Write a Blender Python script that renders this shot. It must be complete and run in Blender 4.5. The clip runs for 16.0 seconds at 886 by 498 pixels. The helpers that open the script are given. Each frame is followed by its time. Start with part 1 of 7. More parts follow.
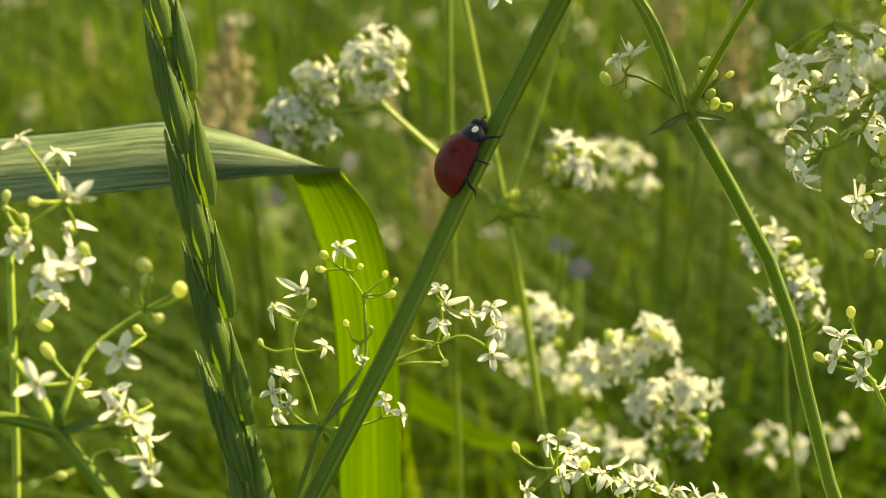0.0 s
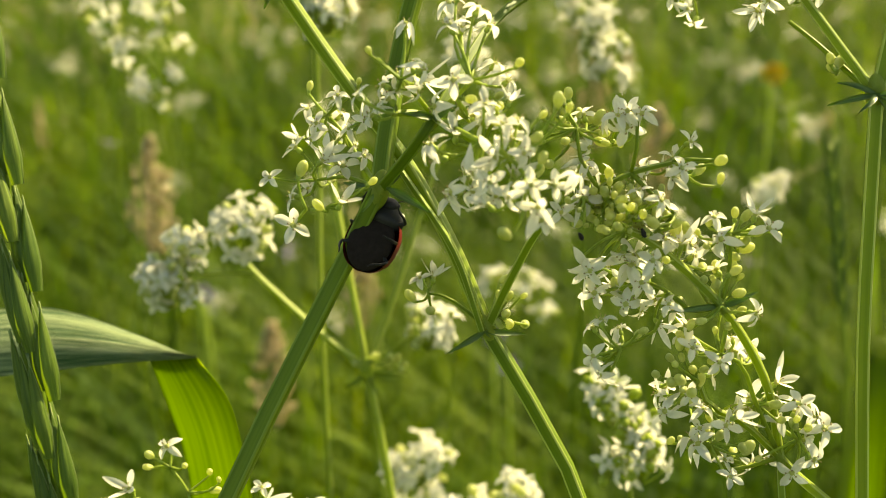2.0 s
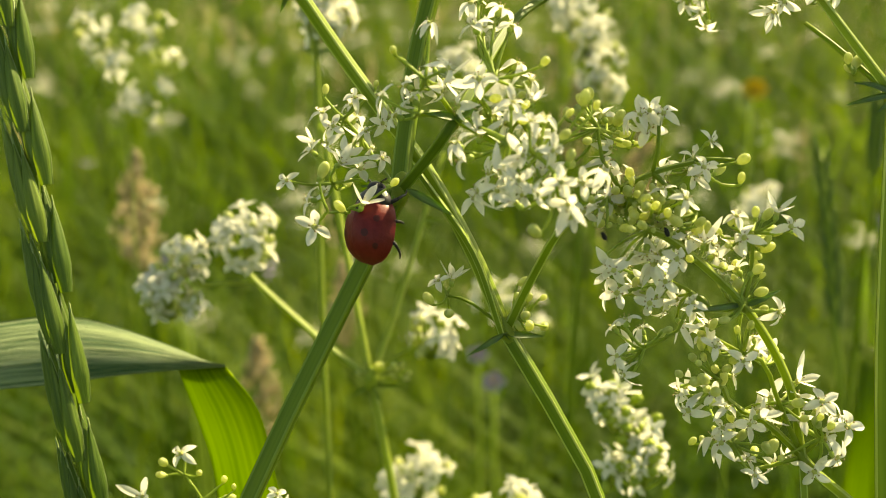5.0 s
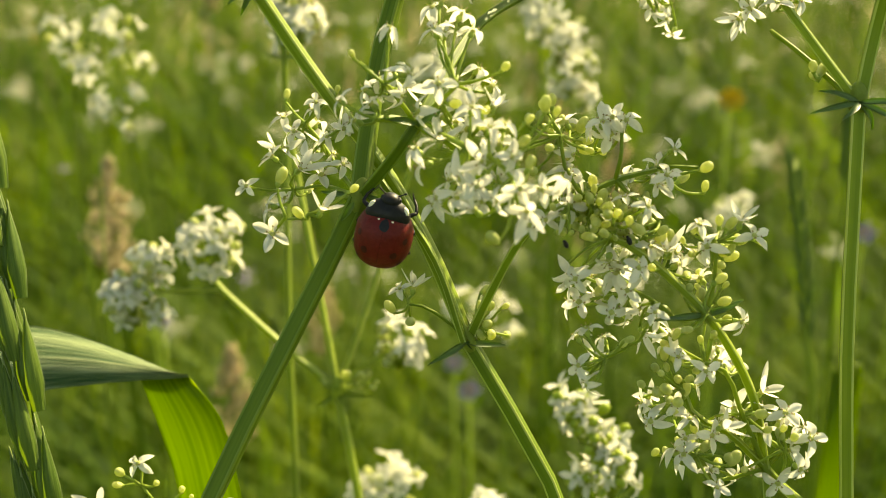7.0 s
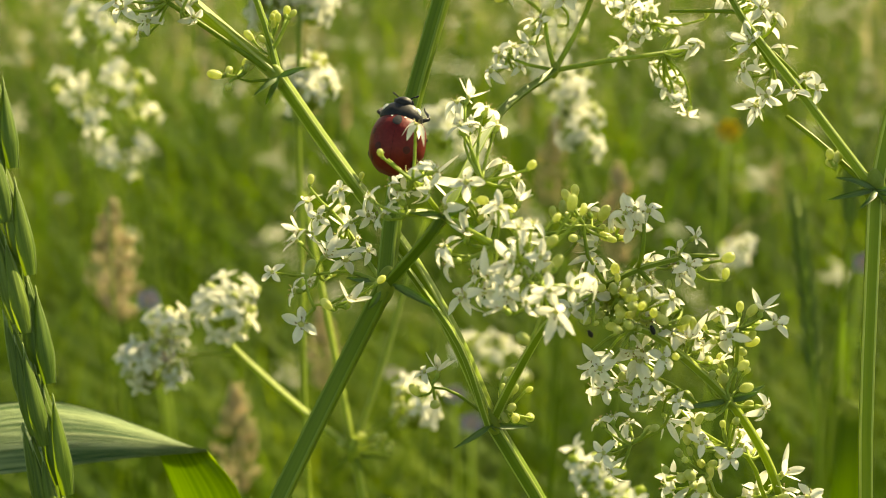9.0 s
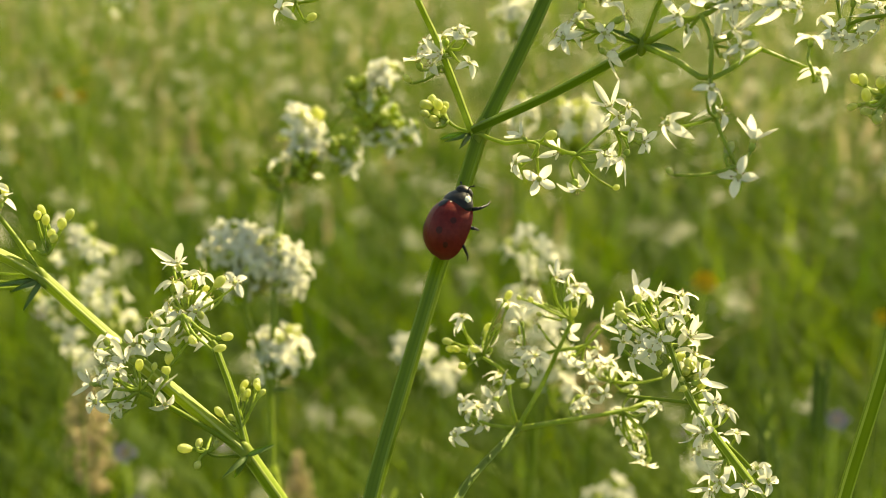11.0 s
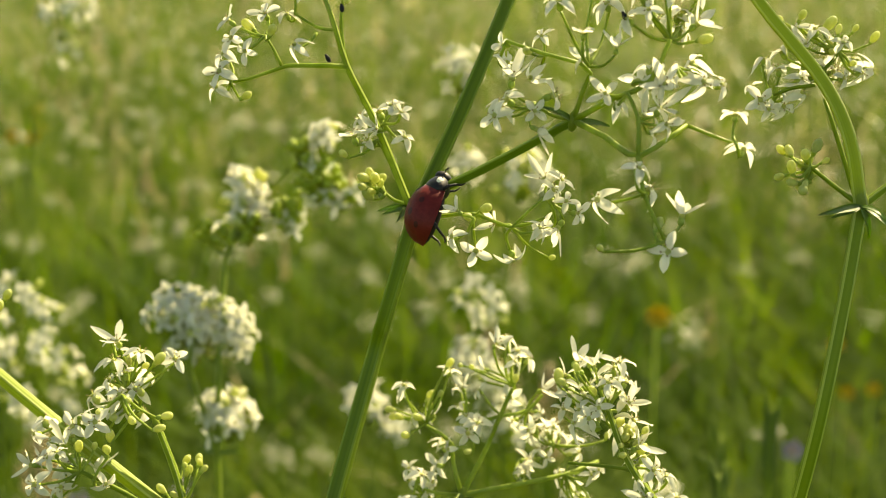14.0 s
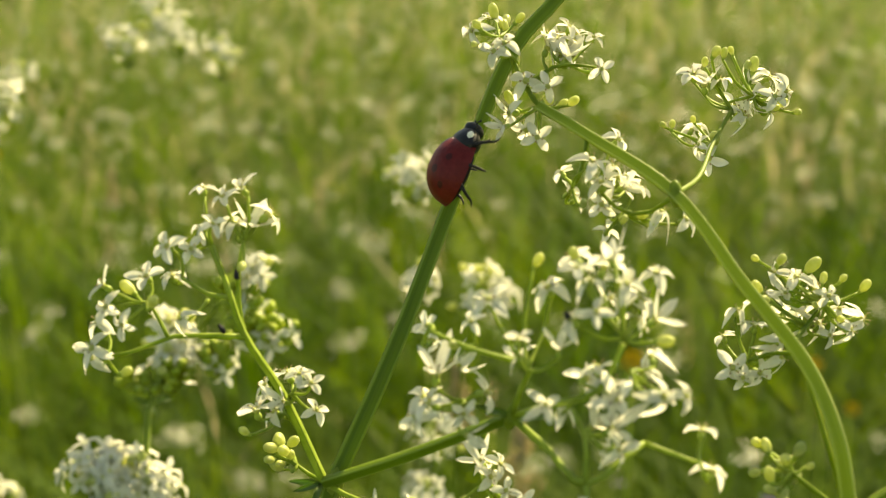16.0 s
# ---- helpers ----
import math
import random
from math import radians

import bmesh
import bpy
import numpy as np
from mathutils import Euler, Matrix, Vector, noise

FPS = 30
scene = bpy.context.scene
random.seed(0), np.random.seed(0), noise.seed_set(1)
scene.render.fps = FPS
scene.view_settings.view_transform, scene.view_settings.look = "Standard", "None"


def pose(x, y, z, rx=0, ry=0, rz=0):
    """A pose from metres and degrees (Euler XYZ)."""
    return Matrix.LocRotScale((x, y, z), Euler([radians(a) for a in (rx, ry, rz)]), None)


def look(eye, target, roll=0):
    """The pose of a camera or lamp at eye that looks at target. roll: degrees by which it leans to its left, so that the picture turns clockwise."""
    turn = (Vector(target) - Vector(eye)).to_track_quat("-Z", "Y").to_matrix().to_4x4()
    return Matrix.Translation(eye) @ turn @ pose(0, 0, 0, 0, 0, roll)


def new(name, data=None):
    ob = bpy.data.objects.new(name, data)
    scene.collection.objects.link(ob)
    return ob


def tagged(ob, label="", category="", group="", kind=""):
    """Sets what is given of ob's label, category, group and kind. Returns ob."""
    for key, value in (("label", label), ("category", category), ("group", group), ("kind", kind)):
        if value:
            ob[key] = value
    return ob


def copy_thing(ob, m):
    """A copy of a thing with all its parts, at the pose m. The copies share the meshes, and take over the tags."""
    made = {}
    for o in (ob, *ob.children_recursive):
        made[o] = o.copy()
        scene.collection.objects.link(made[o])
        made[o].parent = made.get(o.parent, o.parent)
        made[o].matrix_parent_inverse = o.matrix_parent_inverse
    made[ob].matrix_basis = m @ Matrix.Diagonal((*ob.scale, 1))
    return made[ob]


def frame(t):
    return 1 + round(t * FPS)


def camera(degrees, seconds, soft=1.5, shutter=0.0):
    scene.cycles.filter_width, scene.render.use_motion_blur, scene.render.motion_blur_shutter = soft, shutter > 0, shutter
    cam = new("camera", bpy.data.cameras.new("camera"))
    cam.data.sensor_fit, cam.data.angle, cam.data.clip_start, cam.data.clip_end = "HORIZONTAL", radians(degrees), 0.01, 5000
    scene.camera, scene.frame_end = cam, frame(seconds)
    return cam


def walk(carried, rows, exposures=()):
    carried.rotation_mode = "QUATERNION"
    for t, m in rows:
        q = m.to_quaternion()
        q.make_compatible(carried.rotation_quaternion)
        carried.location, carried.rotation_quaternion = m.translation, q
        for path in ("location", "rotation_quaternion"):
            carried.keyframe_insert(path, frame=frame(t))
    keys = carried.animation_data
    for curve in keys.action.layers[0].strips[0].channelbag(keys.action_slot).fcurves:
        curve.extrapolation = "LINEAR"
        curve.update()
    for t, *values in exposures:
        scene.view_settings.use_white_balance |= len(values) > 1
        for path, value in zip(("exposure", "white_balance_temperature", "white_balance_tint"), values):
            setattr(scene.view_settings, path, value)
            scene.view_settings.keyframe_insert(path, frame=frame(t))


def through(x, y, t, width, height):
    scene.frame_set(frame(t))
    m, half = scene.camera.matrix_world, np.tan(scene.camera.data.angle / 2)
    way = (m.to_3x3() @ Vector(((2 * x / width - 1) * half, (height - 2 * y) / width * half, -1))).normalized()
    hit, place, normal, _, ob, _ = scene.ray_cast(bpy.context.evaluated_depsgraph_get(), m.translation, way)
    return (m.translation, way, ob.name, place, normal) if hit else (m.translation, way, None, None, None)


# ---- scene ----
cam = camera(39.3, 16.0, soft=0.5)
cam.data.dof.use_dof = True
cam.data.dof.focus_distance = 0.096
cam.data.dof.aperture_fstop = 44.0
PATH = [
    (0.0, -0.45, -3.81, 603.26, 65.766, 0.625, -0.407),
    (0.5, 2.86, -1.36, 611.23, 66.754, 0.210, -1.624),
    (1.0, 7.71, -1.32, 618.72, 68.431, 0.304, -1.292),
    (1.5, 9.51, -2.52, 615.18, 68.069, -0.014, -1.860),
    (2.0, 12.16, -3.72, 615.94, 68.677, -0.087, -1.754),
    (2.5, 10.37, -1.90, 616.55, 68.436, -0.314, -3.055),
    (3.0, 9.28, -1.25, 617.11, 68.670, -0.277, -2.844),
    (3.5, 8.53, -3.30, 616.68, 68.936, -0.195, -2.782),
    (4.0, 8.65, -4.53, 616.25, 69.488, -0.289, -2.406),
    (4.2, 8.49, -4.45, 615.49, 69.481, -0.118, -2.468),
    (6.3, 9.78, -3.06, 613.59, 69.943, -0.862, -3.650),
    (6.5, 10.99, -3.00, 613.24, 69.862, -0.875, -3.671),
    (7.0, 10.12, -2.72, 613.98, 70.019, -0.777, -3.766),
    (7.5, 9.61, -3.96, 614.80, 70.135, -0.750, -3.664),
    (8.0, 8.57, -4.14, 615.51, 70.368, -0.785, -3.953),
    (8.5, 7.80, -2.97, 616.97, 70.413, -0.609, -3.808),
    (9.0, 7.75, -2.22, 619.45, 70.856, -0.429, -4.180),
    (9.5, 6.21, -0.81, 626.43, 72.056, -0.698, -4.603),
    (10.0, 5.91, 0.40, 631.39, 73.226, -0.950, -4.587),
    (10.2, 6.45, 1.60, 634.24, 73.451, -1.316, -4.474),
    (12.3, 13.45, 2.46, 649.73, 76.039, -0.721, -5.674),
    (12.5, 14.22, 2.71, 649.94, 75.912, -0.714, -5.894),
    (13.0, 15.37, 2.48, 649.67, 76.008, -0.637, -6.523),
    (13.5, 14.13, 1.92, 647.60, 75.343, -0.607, -6.608),
    (14.0, 10.86, 1.92, 646.99, 76.012, -0.633, -6.877),
    (14.5, 11.67, 3.44, 651.08, 75.588, -0.956, -6.683),
    (15.0, 12.59, 6.63, 651.81, 76.529, -0.372, -6.936),
    (15.5, 13.32, 16.68, 660.77, 75.860, -0.793, -8.331),
    (16.0, 17.26, 20.99, 664.00, 75.263, -0.445, -7.925),
]
walk(cam, [(t, pose(x * 0.001, y * 0.001, z * 0.001, rx, ry, rz)) for t, x, y, z, rx, ry, rz in PATH], ((0, 1.51, 9800, 1), (9, 1.51, 9800, 1), (12.5, 1.39, 9800, 1), (16, 1.38, 9800, 1)))

# ---- light: low-angled summer sun from beyond the plants, open sky ----
SUN_FROM = Vector((0.62, 0.62, 0.80)).normalized()
world = bpy.data.worlds.new("sky")
scene.world = world
world.use_nodes = True
nt = world.node_tree
sky = nt.nodes.new("ShaderNodeTexSky")
sky.sky_type, sky.sun_disc = "NISHITA", False
sky.sun_elevation = math.asin(SUN_FROM.z)
sky.sun_rotation = math.atan2(SUN_FROM.x, SUN_FROM.y)
nt.links.new(sky.outputs[0], nt.nodes["Background"].inputs[0])
nt.nodes["Background"].inputs[1].default_value = 0.088
sun = new("sun", bpy.data.lights.new("sun", "SUN"))
sun.data.energy, sun.data.angle, sun.data.color = 5.5, radians(0.6), (1.0, 0.92, 0.75)
sun.matrix_world = look((0, 0, 3), Vector((0, 0, 3)) - SUN_FROM)


# ---- materials ----
def material(name, low, high, rough=0.5, glow_through=0.0, through=None, scale=900.0, bump=0.0, stretch=(1, 1, 1), spread=0.0, specular=0.4, islands=0.0, fine=0.25, grain=False, ramp_to=0.85, ramp_from=0.4):
    """A plant or ground surface: two colours mixed by noise at two scales, with an optional share of light let through."""
    mat = bpy.data.materials.new(name)
    mat.use_nodes = True
    t = mat.node_tree
    n, link = t.nodes, t.links.new
    bsdf = n["Principled BSDF"]
    coord, mapping = n.new("ShaderNodeTexCoord"), n.new("ShaderNodeMapping")
    mapping.inputs["Scale"].default_value = stretch
    if grain:
        fibre = n.new("ShaderNodeAttribute")
        fibre.attribute_name = "grain"
        link(fibre.outputs["Vector"], mapping.inputs[0])
    else:
        link(coord.outputs["Object"], mapping.inputs[0])
    big, small = n.new("ShaderNodeTexNoise"), n.new("ShaderNodeTexNoise")
    for tex, s, detail in ((big, scale, 3), (small, scale * 6, 4)):
        tex.inputs["Scale"].default_value, tex.inputs["Detail"].default_value = s, detail
        link(mapping.outputs[0], tex.inputs["Vector"])
    mixed = n.new("ShaderNodeMath")
    mixed.operation = "MULTIPLY_ADD"
    mixed.inputs[1].default_value = fine
    link(small.outputs[0], mixed.inputs[0])
    link(big.outputs[0], mixed.inputs[2])
    ramp = n.new("ShaderNodeValToRGB")
    ramp.color_ramp.elements[0].position, ramp.color_ramp.elements[1].position = ramp_from, ramp_to
    ramp.color_ramp.elements[0].color, ramp.color_ramp.elements[1].color = (*low, 1), (*high, 1)
    link(mixed.outputs[0], ramp.inputs[0])
    colour = ramp.outputs[0]
    if spread or islands:
        hue = n.new("ShaderNodeHueSaturation")
        src = n.new("ShaderNodeObjectInfo").outputs["Random"] if spread else n.new("ShaderNodeNewGeometry").outputs["Random Per Island"]
        amount = spread or islands
        span = n.new("ShaderNodeMapRange")
        span.inputs["To Min"].default_value, span.inputs["To Max"].default_value = 1 - amount, 1 + amount
        link(src, span.inputs[0])
        link(span.outputs[0], hue.inputs["Value"])
        tint = n.new("ShaderNodeMapRange")
        tint.inputs["To Min"].default_value, tint.inputs["To Max"].default_value = 0.5 + amount * 0.05, 0.5 - amount * 0.06
        link(src, tint.inputs[0])
        link(tint.outputs[0], hue.inputs["Hue"])
        link(colour, hue.inputs["Color"])
        colour = hue.outputs[0]
    link(colour, bsdf.inputs["Base Color"])
    bsdf.inputs["Roughness"].default_value = rough
    bsdf.inputs["Specular IOR Level"].default_value = specular
    if bump:
        bm = n.new("ShaderNodeBump")
        bm.inputs["Strength"].default_value, bm.inputs["Distance"].default_value = bump, 0.0003
        link(mixed.outputs[0], bm.inputs["Height"])
        link(bm.outputs[0], bsdf.inputs["Normal"])
    if glow_through:
        tr, mix = n.new("ShaderNodeBsdfTranslucent"), n.new("ShaderNodeMixShader")
        if through:
            tone = n.new("ShaderNodeMix")
            tone.data_type, tone.blend_type = "RGBA", "MULTIPLY"
            tone.inputs[0].default_value = 1.0
            link(colour, tone.inputs[6])
            tone.inputs[7].default_value = (*through, 1)
            link(tone.outputs[2], tr.inputs[0])
        else:
            link(colour, tr.inputs[0])
        mix.inputs[0].default_value = glow_through
        link(bsdf.outputs[0], mix.inputs[1])
        link(tr.outputs[0], mix.inputs[2])
        link(mix.outputs[0], n["Material Output"].inputs[0])
    return mat


PETAL = material("petal", (0.70, 0.69, 0.54), (0.85, 0.84, 0.73), 0.6, 0.48, None, 700, 0.3, spread=0.06, specular=0.15)
CENTRE = material("flower_centre", (0.42, 0.46, 0.10), (0.6, 0.6, 0.2), 0.5, 0.2)
ANTHER = material("anther", (0.22, 0.17, 0.08), (0.4, 0.3, 0.12), 0.7)
BUDTIP = material("bud", (0.50, 0.56, 0.14), (0.74, 0.76, 0.36), 0.42, 0.52, None, 900, 0.2, spread=0.15)
BUDSKIN = material("bud_base", (0.24, 0.36, 0.045), (0.4, 0.5, 0.1), 0.5, 0.3)
STEM = material("stem", (0.082, 0.15, 0.010), (0.195, 0.285, 0.026), 0.5, 0.3, (1.5, 1.4, 0.5), 1500, 0.25, (1, 1, 0.012), specular=0.25, grain=True, fine=0.15)
PALESTEM = material("pale_stem", (0.155, 0.24, 0.017), (0.29, 0.38, 0.045), 0.5, 0.35, None, 1500, 0.2, (1, 1, 0.012), specular=0.25, grain=True, fine=0.15)
YELLOWSTEM = material("yellow_stem", (0.25, 0.34, 0.035), (0.42, 0.50, 0.085), 0.5, 0.45, None, 1500, 0.2, (1, 1, 0.012), specular=0.25, grain=True, fine=0.15)
# Stem ribs: paler than the faces, with light caught on the edges painted in.
LITRIDGE = material("lit_stem_ridge", (0.19, 0.29, 0.035), (0.30, 0.40, 0.07), 0.45, 0.4, None, 1500, 0.15, (1, 1, 0.012), specular=0.3, grain=True)
# Ribs of skinned stems: pale green plus their glossy highlight as colour.
PALELITRIDGE = material("pale_lit_ridge", (0.38, 0.47, 0.10), (0.54, 0.6, 0.2), 0.4, 0.4, None, 1500, 0.15, (1, 1, 0.012), specular=0.4, grain=True)
YELLOWBUD = material("yellow_bud", (0.26, 0.36, 0.025), (0.46, 0.54, 0.07), 0.5, 0.35, None, 900, 0.2)
JOINT = material("stem_joint", (0.22, 0.31, 0.03), (0.38, 0.46, 0.075), 0.5, 0.5, None, 900, 0.3)
STALK = material("stalk", (0.24, 0.34, 0.04), (0.42, 0.52, 0.10), 0.45, 0.42, specular=0.25)
LEAF = material("leaf", (0.085, 0.16, 0.035), (0.22, 0.31, 0.11), 0.34, 0.55, (1.5, 1.6, 0.6), 2200, 0.4, (0.05, 0.2, 1), specular=0.7, grain=True)
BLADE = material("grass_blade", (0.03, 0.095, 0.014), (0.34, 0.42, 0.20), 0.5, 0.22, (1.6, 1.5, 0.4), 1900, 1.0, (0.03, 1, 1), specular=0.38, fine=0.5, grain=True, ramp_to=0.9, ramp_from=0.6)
UNDERLEAF = material("leaf_underside", (0.10, 0.18, 0.008), (0.20, 0.29, 0.014), 0.55, 0.66, (2.0, 1.8, 0.5), 1500, 0.4, (0.012, 1, 1), specular=0.25, grain=True, ramp_from=0.42, ramp_to=0.8)
HUSK = material("husk", (0.050, 0.105, 0.014), (0.165, 0.245, 0.045), 0.5, 0.32, (1.5, 1.5, 0.5), 2600, 0.5, (1, 1, 0.03), spread=0.2, fine=0.3, specular=0.22, grain=True)
HUSKEDGE = material("husk_edge", (0.19, 0.27, 0.07), (0.33, 0.40, 0.15), 0.5, 0.3)
GRASS = material("meadow_grass", (0.024, 0.073, 0.005), (0.110, 0.182, 0.013), 0.6, 0.45, (1.45, 1.4, 0.5), 5, islands=0.38, specular=0.12)
STRAW = material("dry_seed_head", (0.40, 0.35, 0.19), (0.64, 0.56, 0.35), 0.8, 0.5, None, 60, islands=0.3)
FARPETAL = material("far_petal", (0.68, 0.68, 0.50), (0.86, 0.85, 0.70), 0.6, 0.4, None, 40, islands=0.2)
GOLD = material("yellow_petal", (0.55, 0.36, 0.01), (0.75, 0.52, 0.03), 0.6, 0.3, None, 40)
LILAC = material("lilac_petal", (0.36, 0.30, 0.44), (0.5, 0.43, 0.58), 0.5, 0.35, None, 40)
SOIL = material("meadow_ground", (0.022, 0.045, 0.007), (0.075, 0.10, 0.018), 0.9, 0, None, 1.1, 0.0, fine=0.5)


# ---- building kit ----
MM = 0.001


def spline(points, n):
    """n points along a smooth curve through the given ones."""
    p = np.array(points, float)
    if len(p) == 2:
        return np.array([p[0] + (p[1] - p[0]) * i / (n - 1) for i in range(n)])
    q = np.vstack([2 * p[0] - p[1], p, 2 * p[-1] - p[-2]])
    step = np.linalg.norm(np.diff(p, axis=0), axis=1)
    along = np.concatenate([[0], np.cumsum(step)])
    out = []
    for s in np.linspace(0, along[-1], n):
        i = min(int(np.searchsorted(along, s, side="right")) - 1, len(p) - 2)
        t = (s - along[i]) / max(step[i], 1e-12)
        a, b, c, d = q[i], q[i + 1], q[i + 2], q[i + 3]
        out.append(0.5 * (2 * b + (c - a) * t + (2 * a - 5 * b + 4 * c - d) * t * t + (3 * b - a - 3 * c + d) * t ** 3))
    return np.array(out)


def unit(v):
    v = np.array(v, float)
    return v / max(np.linalg.norm(v), 1e-12)


class Bag:
    """Collects vertices and faces, with a material index for each face."""

    def __init__(self):
        self.v, self.f, self.m, self.g = [], [], [], []

    def add(self, verts, faces, m=0, grain=None):
        k = len(self.v)
        self.v.extend([tuple(p) for p in verts])
        self.g.extend([tuple(p) for p in (verts if grain is None else grain)])
        self.f.extend([tuple(k + i for i in f) for f in faces])
        self.m.extend([m] * len(faces))

    def mesh(self, name, mats, smooth=True):
        me = bpy.data.meshes.new(name)
        me.from_pydata(self.v, [], self.f)
        for mat in mats:
            me.materials.append(mat)
        me.polygons.foreach_set("material_index", self.m)
        me.polygons.foreach_set("use_smooth", [smooth] * len(self.f))
        if len(self.v) < 100000:
            me.attributes.new("grain", "FLOAT_VECTOR", "POINT").data.foreach_set("vector", np.array(self.g, dtype=np.float32).ravel())
        me.update()
        return me


def tube(bag, points, r0, r1, n=12, sides=8, ridge=0.0, m=0, mid=None, edge=None):
    """A tapered stalk through points; ridge > 0 makes it four-angled with grooved faces."""
    p = spline(points, n)
    tang = np.gradient(p, axis=0)
    side = unit(np.cross(tang[0], (0.3, 1, 0.2)))
    verts, faces, grain = [], [], []
    run = np.concatenate([[0], np.cumsum(np.linalg.norm(np.diff(p, axis=0), axis=1))]) + p[0][0] * 7
    for i in range(n):
        t = unit(tang[i])
        side = unit(side - t * side.dot(t))
        other = np.cross(t, side)
        u = i / (n - 1)
        r = r0 + (r1 - r0) * u if mid is None else (r0 * (1 - u) + r1 * u + (mid - (r0 + r1) / 2) * 4 * u * (1 - u))
        for k in range(sides):
            a = 2 * math.pi * k / sides
            rr = r * (1 + ridge * (max(0.0, -math.cos(4 * a)) ** 1.5 * 1.6 - 0.5))
            verts.append(p[i] + rr * (math.cos(a) * side + math.sin(a) * other))
            grain.append((r0 * math.cos(a), r0 * math.sin(a), run[i]))
    for i in range(n - 1):
        for k in range(sides):
            faces.append((i * sides + k, i * sides + (k + 1) % sides, (i + 1) * sides + (k + 1) % sides, (i + 1) * sides + k))
    if edge is not None:
        corner = [math.cos(8 * math.pi * (k + 0.5) / sides) < -0.86 for k in range(sides)]
        bag.add(verts, faces, m, grain)
        for j in range(len(faces)):
            if corner[j % sides]:
                bag.m[len(bag.m) - len(faces) + j] = edge
        return
    faces.append(tuple(range(sides - 1, -1, -1)))
    faces.append(tuple((n - 1) * sides + k for k in range(sides)))
    bag.add(verts, faces, m, grain)


def loft(bag, edge_a, edge_b, n=24, across=6, sag=0.0, thick=0.12, normal=(0, -1, 0), m=0, rib=0.0):
    """A thin blade between two edge curves, with its two faces and a rim."""
    a, b, nn = spline(edge_a, n), spline(edge_b, n), unit(normal)
    front = []
    for i in range(n):
        for k in range(across + 1):
            u = k / across
            front.append(a[i] * (1 - u) + b[i] * u + nn * sag * 4 * u * (1 - u) + nn * rib * math.cos(k * math.pi))
    run = np.concatenate([[0], np.cumsum(np.linalg.norm(np.diff((a + b) / 2, axis=0), axis=1))])
    grain = [(run[i], k / across * 0.009, 0) for i in range(n) for k in range(across + 1)]
    back = [p - nn * thick for p in front]
    w, faces, c = across + 1, [], len(front)
    for i in range(n - 1):
        for k in range(across):
            q = (i * w + k, i * w + k + 1, (i + 1) * w + k + 1, (i + 1) * w + k)
            faces += [q, tuple(c + j for j in reversed(q))]
        for k in (0, across):
            q = (i * w + k, (i + 1) * w + k, c + (i + 1) * w + k, c + i * w + k)
            faces.append(q if k else tuple(reversed(q)))
    for i in (0, n - 1):
        for k in range(across):
            faces.append((i * w + k, i * w + k + 1, c + i * w + k + 1, c + i * w + k))
    bag.add(front + back, faces, m, grain + grain)


def ball(bag, centre, axis, long, wide, rings=6, sides=8, m=0, tip=0.0):
    """An egg round centre with its long half-axis along axis."""
    z = unit(axis)
    x = unit(np.cross(z, (0.31, 0.2, 0.9) if abs(z[2]) < 0.9 else (1, 0.1, 0)))
    y, c = np.cross(z, x), np.array(centre, float)
    verts, faces = [c - z * long], []
    for i in range(1, rings):
        a = math.pi * i / rings
        r = wide * math.sin(a) * (1 - tip * (1 - math.cos(a)) / 2)
        for k in range(sides):
            b = 2 * math.pi * k / sides
            verts.append(c - z * long * math.cos(a) + r * (math.cos(b) * x + math.sin(b) * y))
    verts.append(c + z * long)
    for k in range(sides):
        faces.append((0, 1 + (k + 1) % sides, 1 + k))
        faces.append((len(verts) - 1, 1 + (rings - 2) * sides + k, 1 + (rings - 2) * sides + (k + 1) % sides))
        for i in range(rings - 2):
            faces.append((1 + i * sides + k, 1 + i * sides + (k + 1) % sides, 1 + (i + 1) * sides + (k + 1) % sides, 1 + (i + 1) * sides + k))
    bag.add(verts, faces, m)


def petals(bag, centre, axis, size, rng, rows=5, cols=3, m=0, curl=0.0):
    """Four pointed petals spread round axis."""
    z = unit(axis)
    x = unit(np.cross(z, (0.2, 0.9, 0.35)))
    turn = rng.random() * 6.28
    y, c = np.cross(z, x), np.array(centre, float)
    for k in range(4):
        a, twist = turn + k * math.pi / 2 + rng.uniform(-0.25, 0.25), rng.uniform(-0.3, 0.3)
        out = math.cos(a) * x + math.sin(a) * y
        wide = np.cross(z, out)
        lift, back = rng.uniform(-0.05, 0.4) - 0.35 * min(curl, 0.0), curl + rng.uniform(-0.25, 0.5)
        verts, faces = [], []
        for i in range(rows + 1):
            u = i / rows
            w = 0.345 * size * (0.34 + 0.74 * math.sin(math.pi * u ** 0.9 * 0.86)) * (1 - 0.94 * u ** 8) + 0.012 * size
            h = size * (lift * u - back * u * u)
            for j in range(cols):
                s = j / (cols - 1) * 2 - 1
                verts.append(c + out * size * u * (1 - 0.12 * back * u) + wide * w * s * 0.62 + z * (h + 0.13 * size * abs(s) * math.sin(math.pi * u) + twist * 0.3 * size * s * u + 0.02 * size))
        for i in range(rows):
            for j in range(cols - 1):
                q = i * cols + j
                faces.append((q, q + 1, q + cols + 1, q + cols))
        bag.add(verts, faces, m)


def part(name, data, parent, label=""):
    ob = new(name, data)
    ob.parent = parent
    return tagged(ob, label)


def thing(name, label, category, at=(0, 0, 0), group=""):
    ob = new(name)
    ob.empty_display_size = 0.01
    ob.location = at
    return tagged(ob, label, category, group)


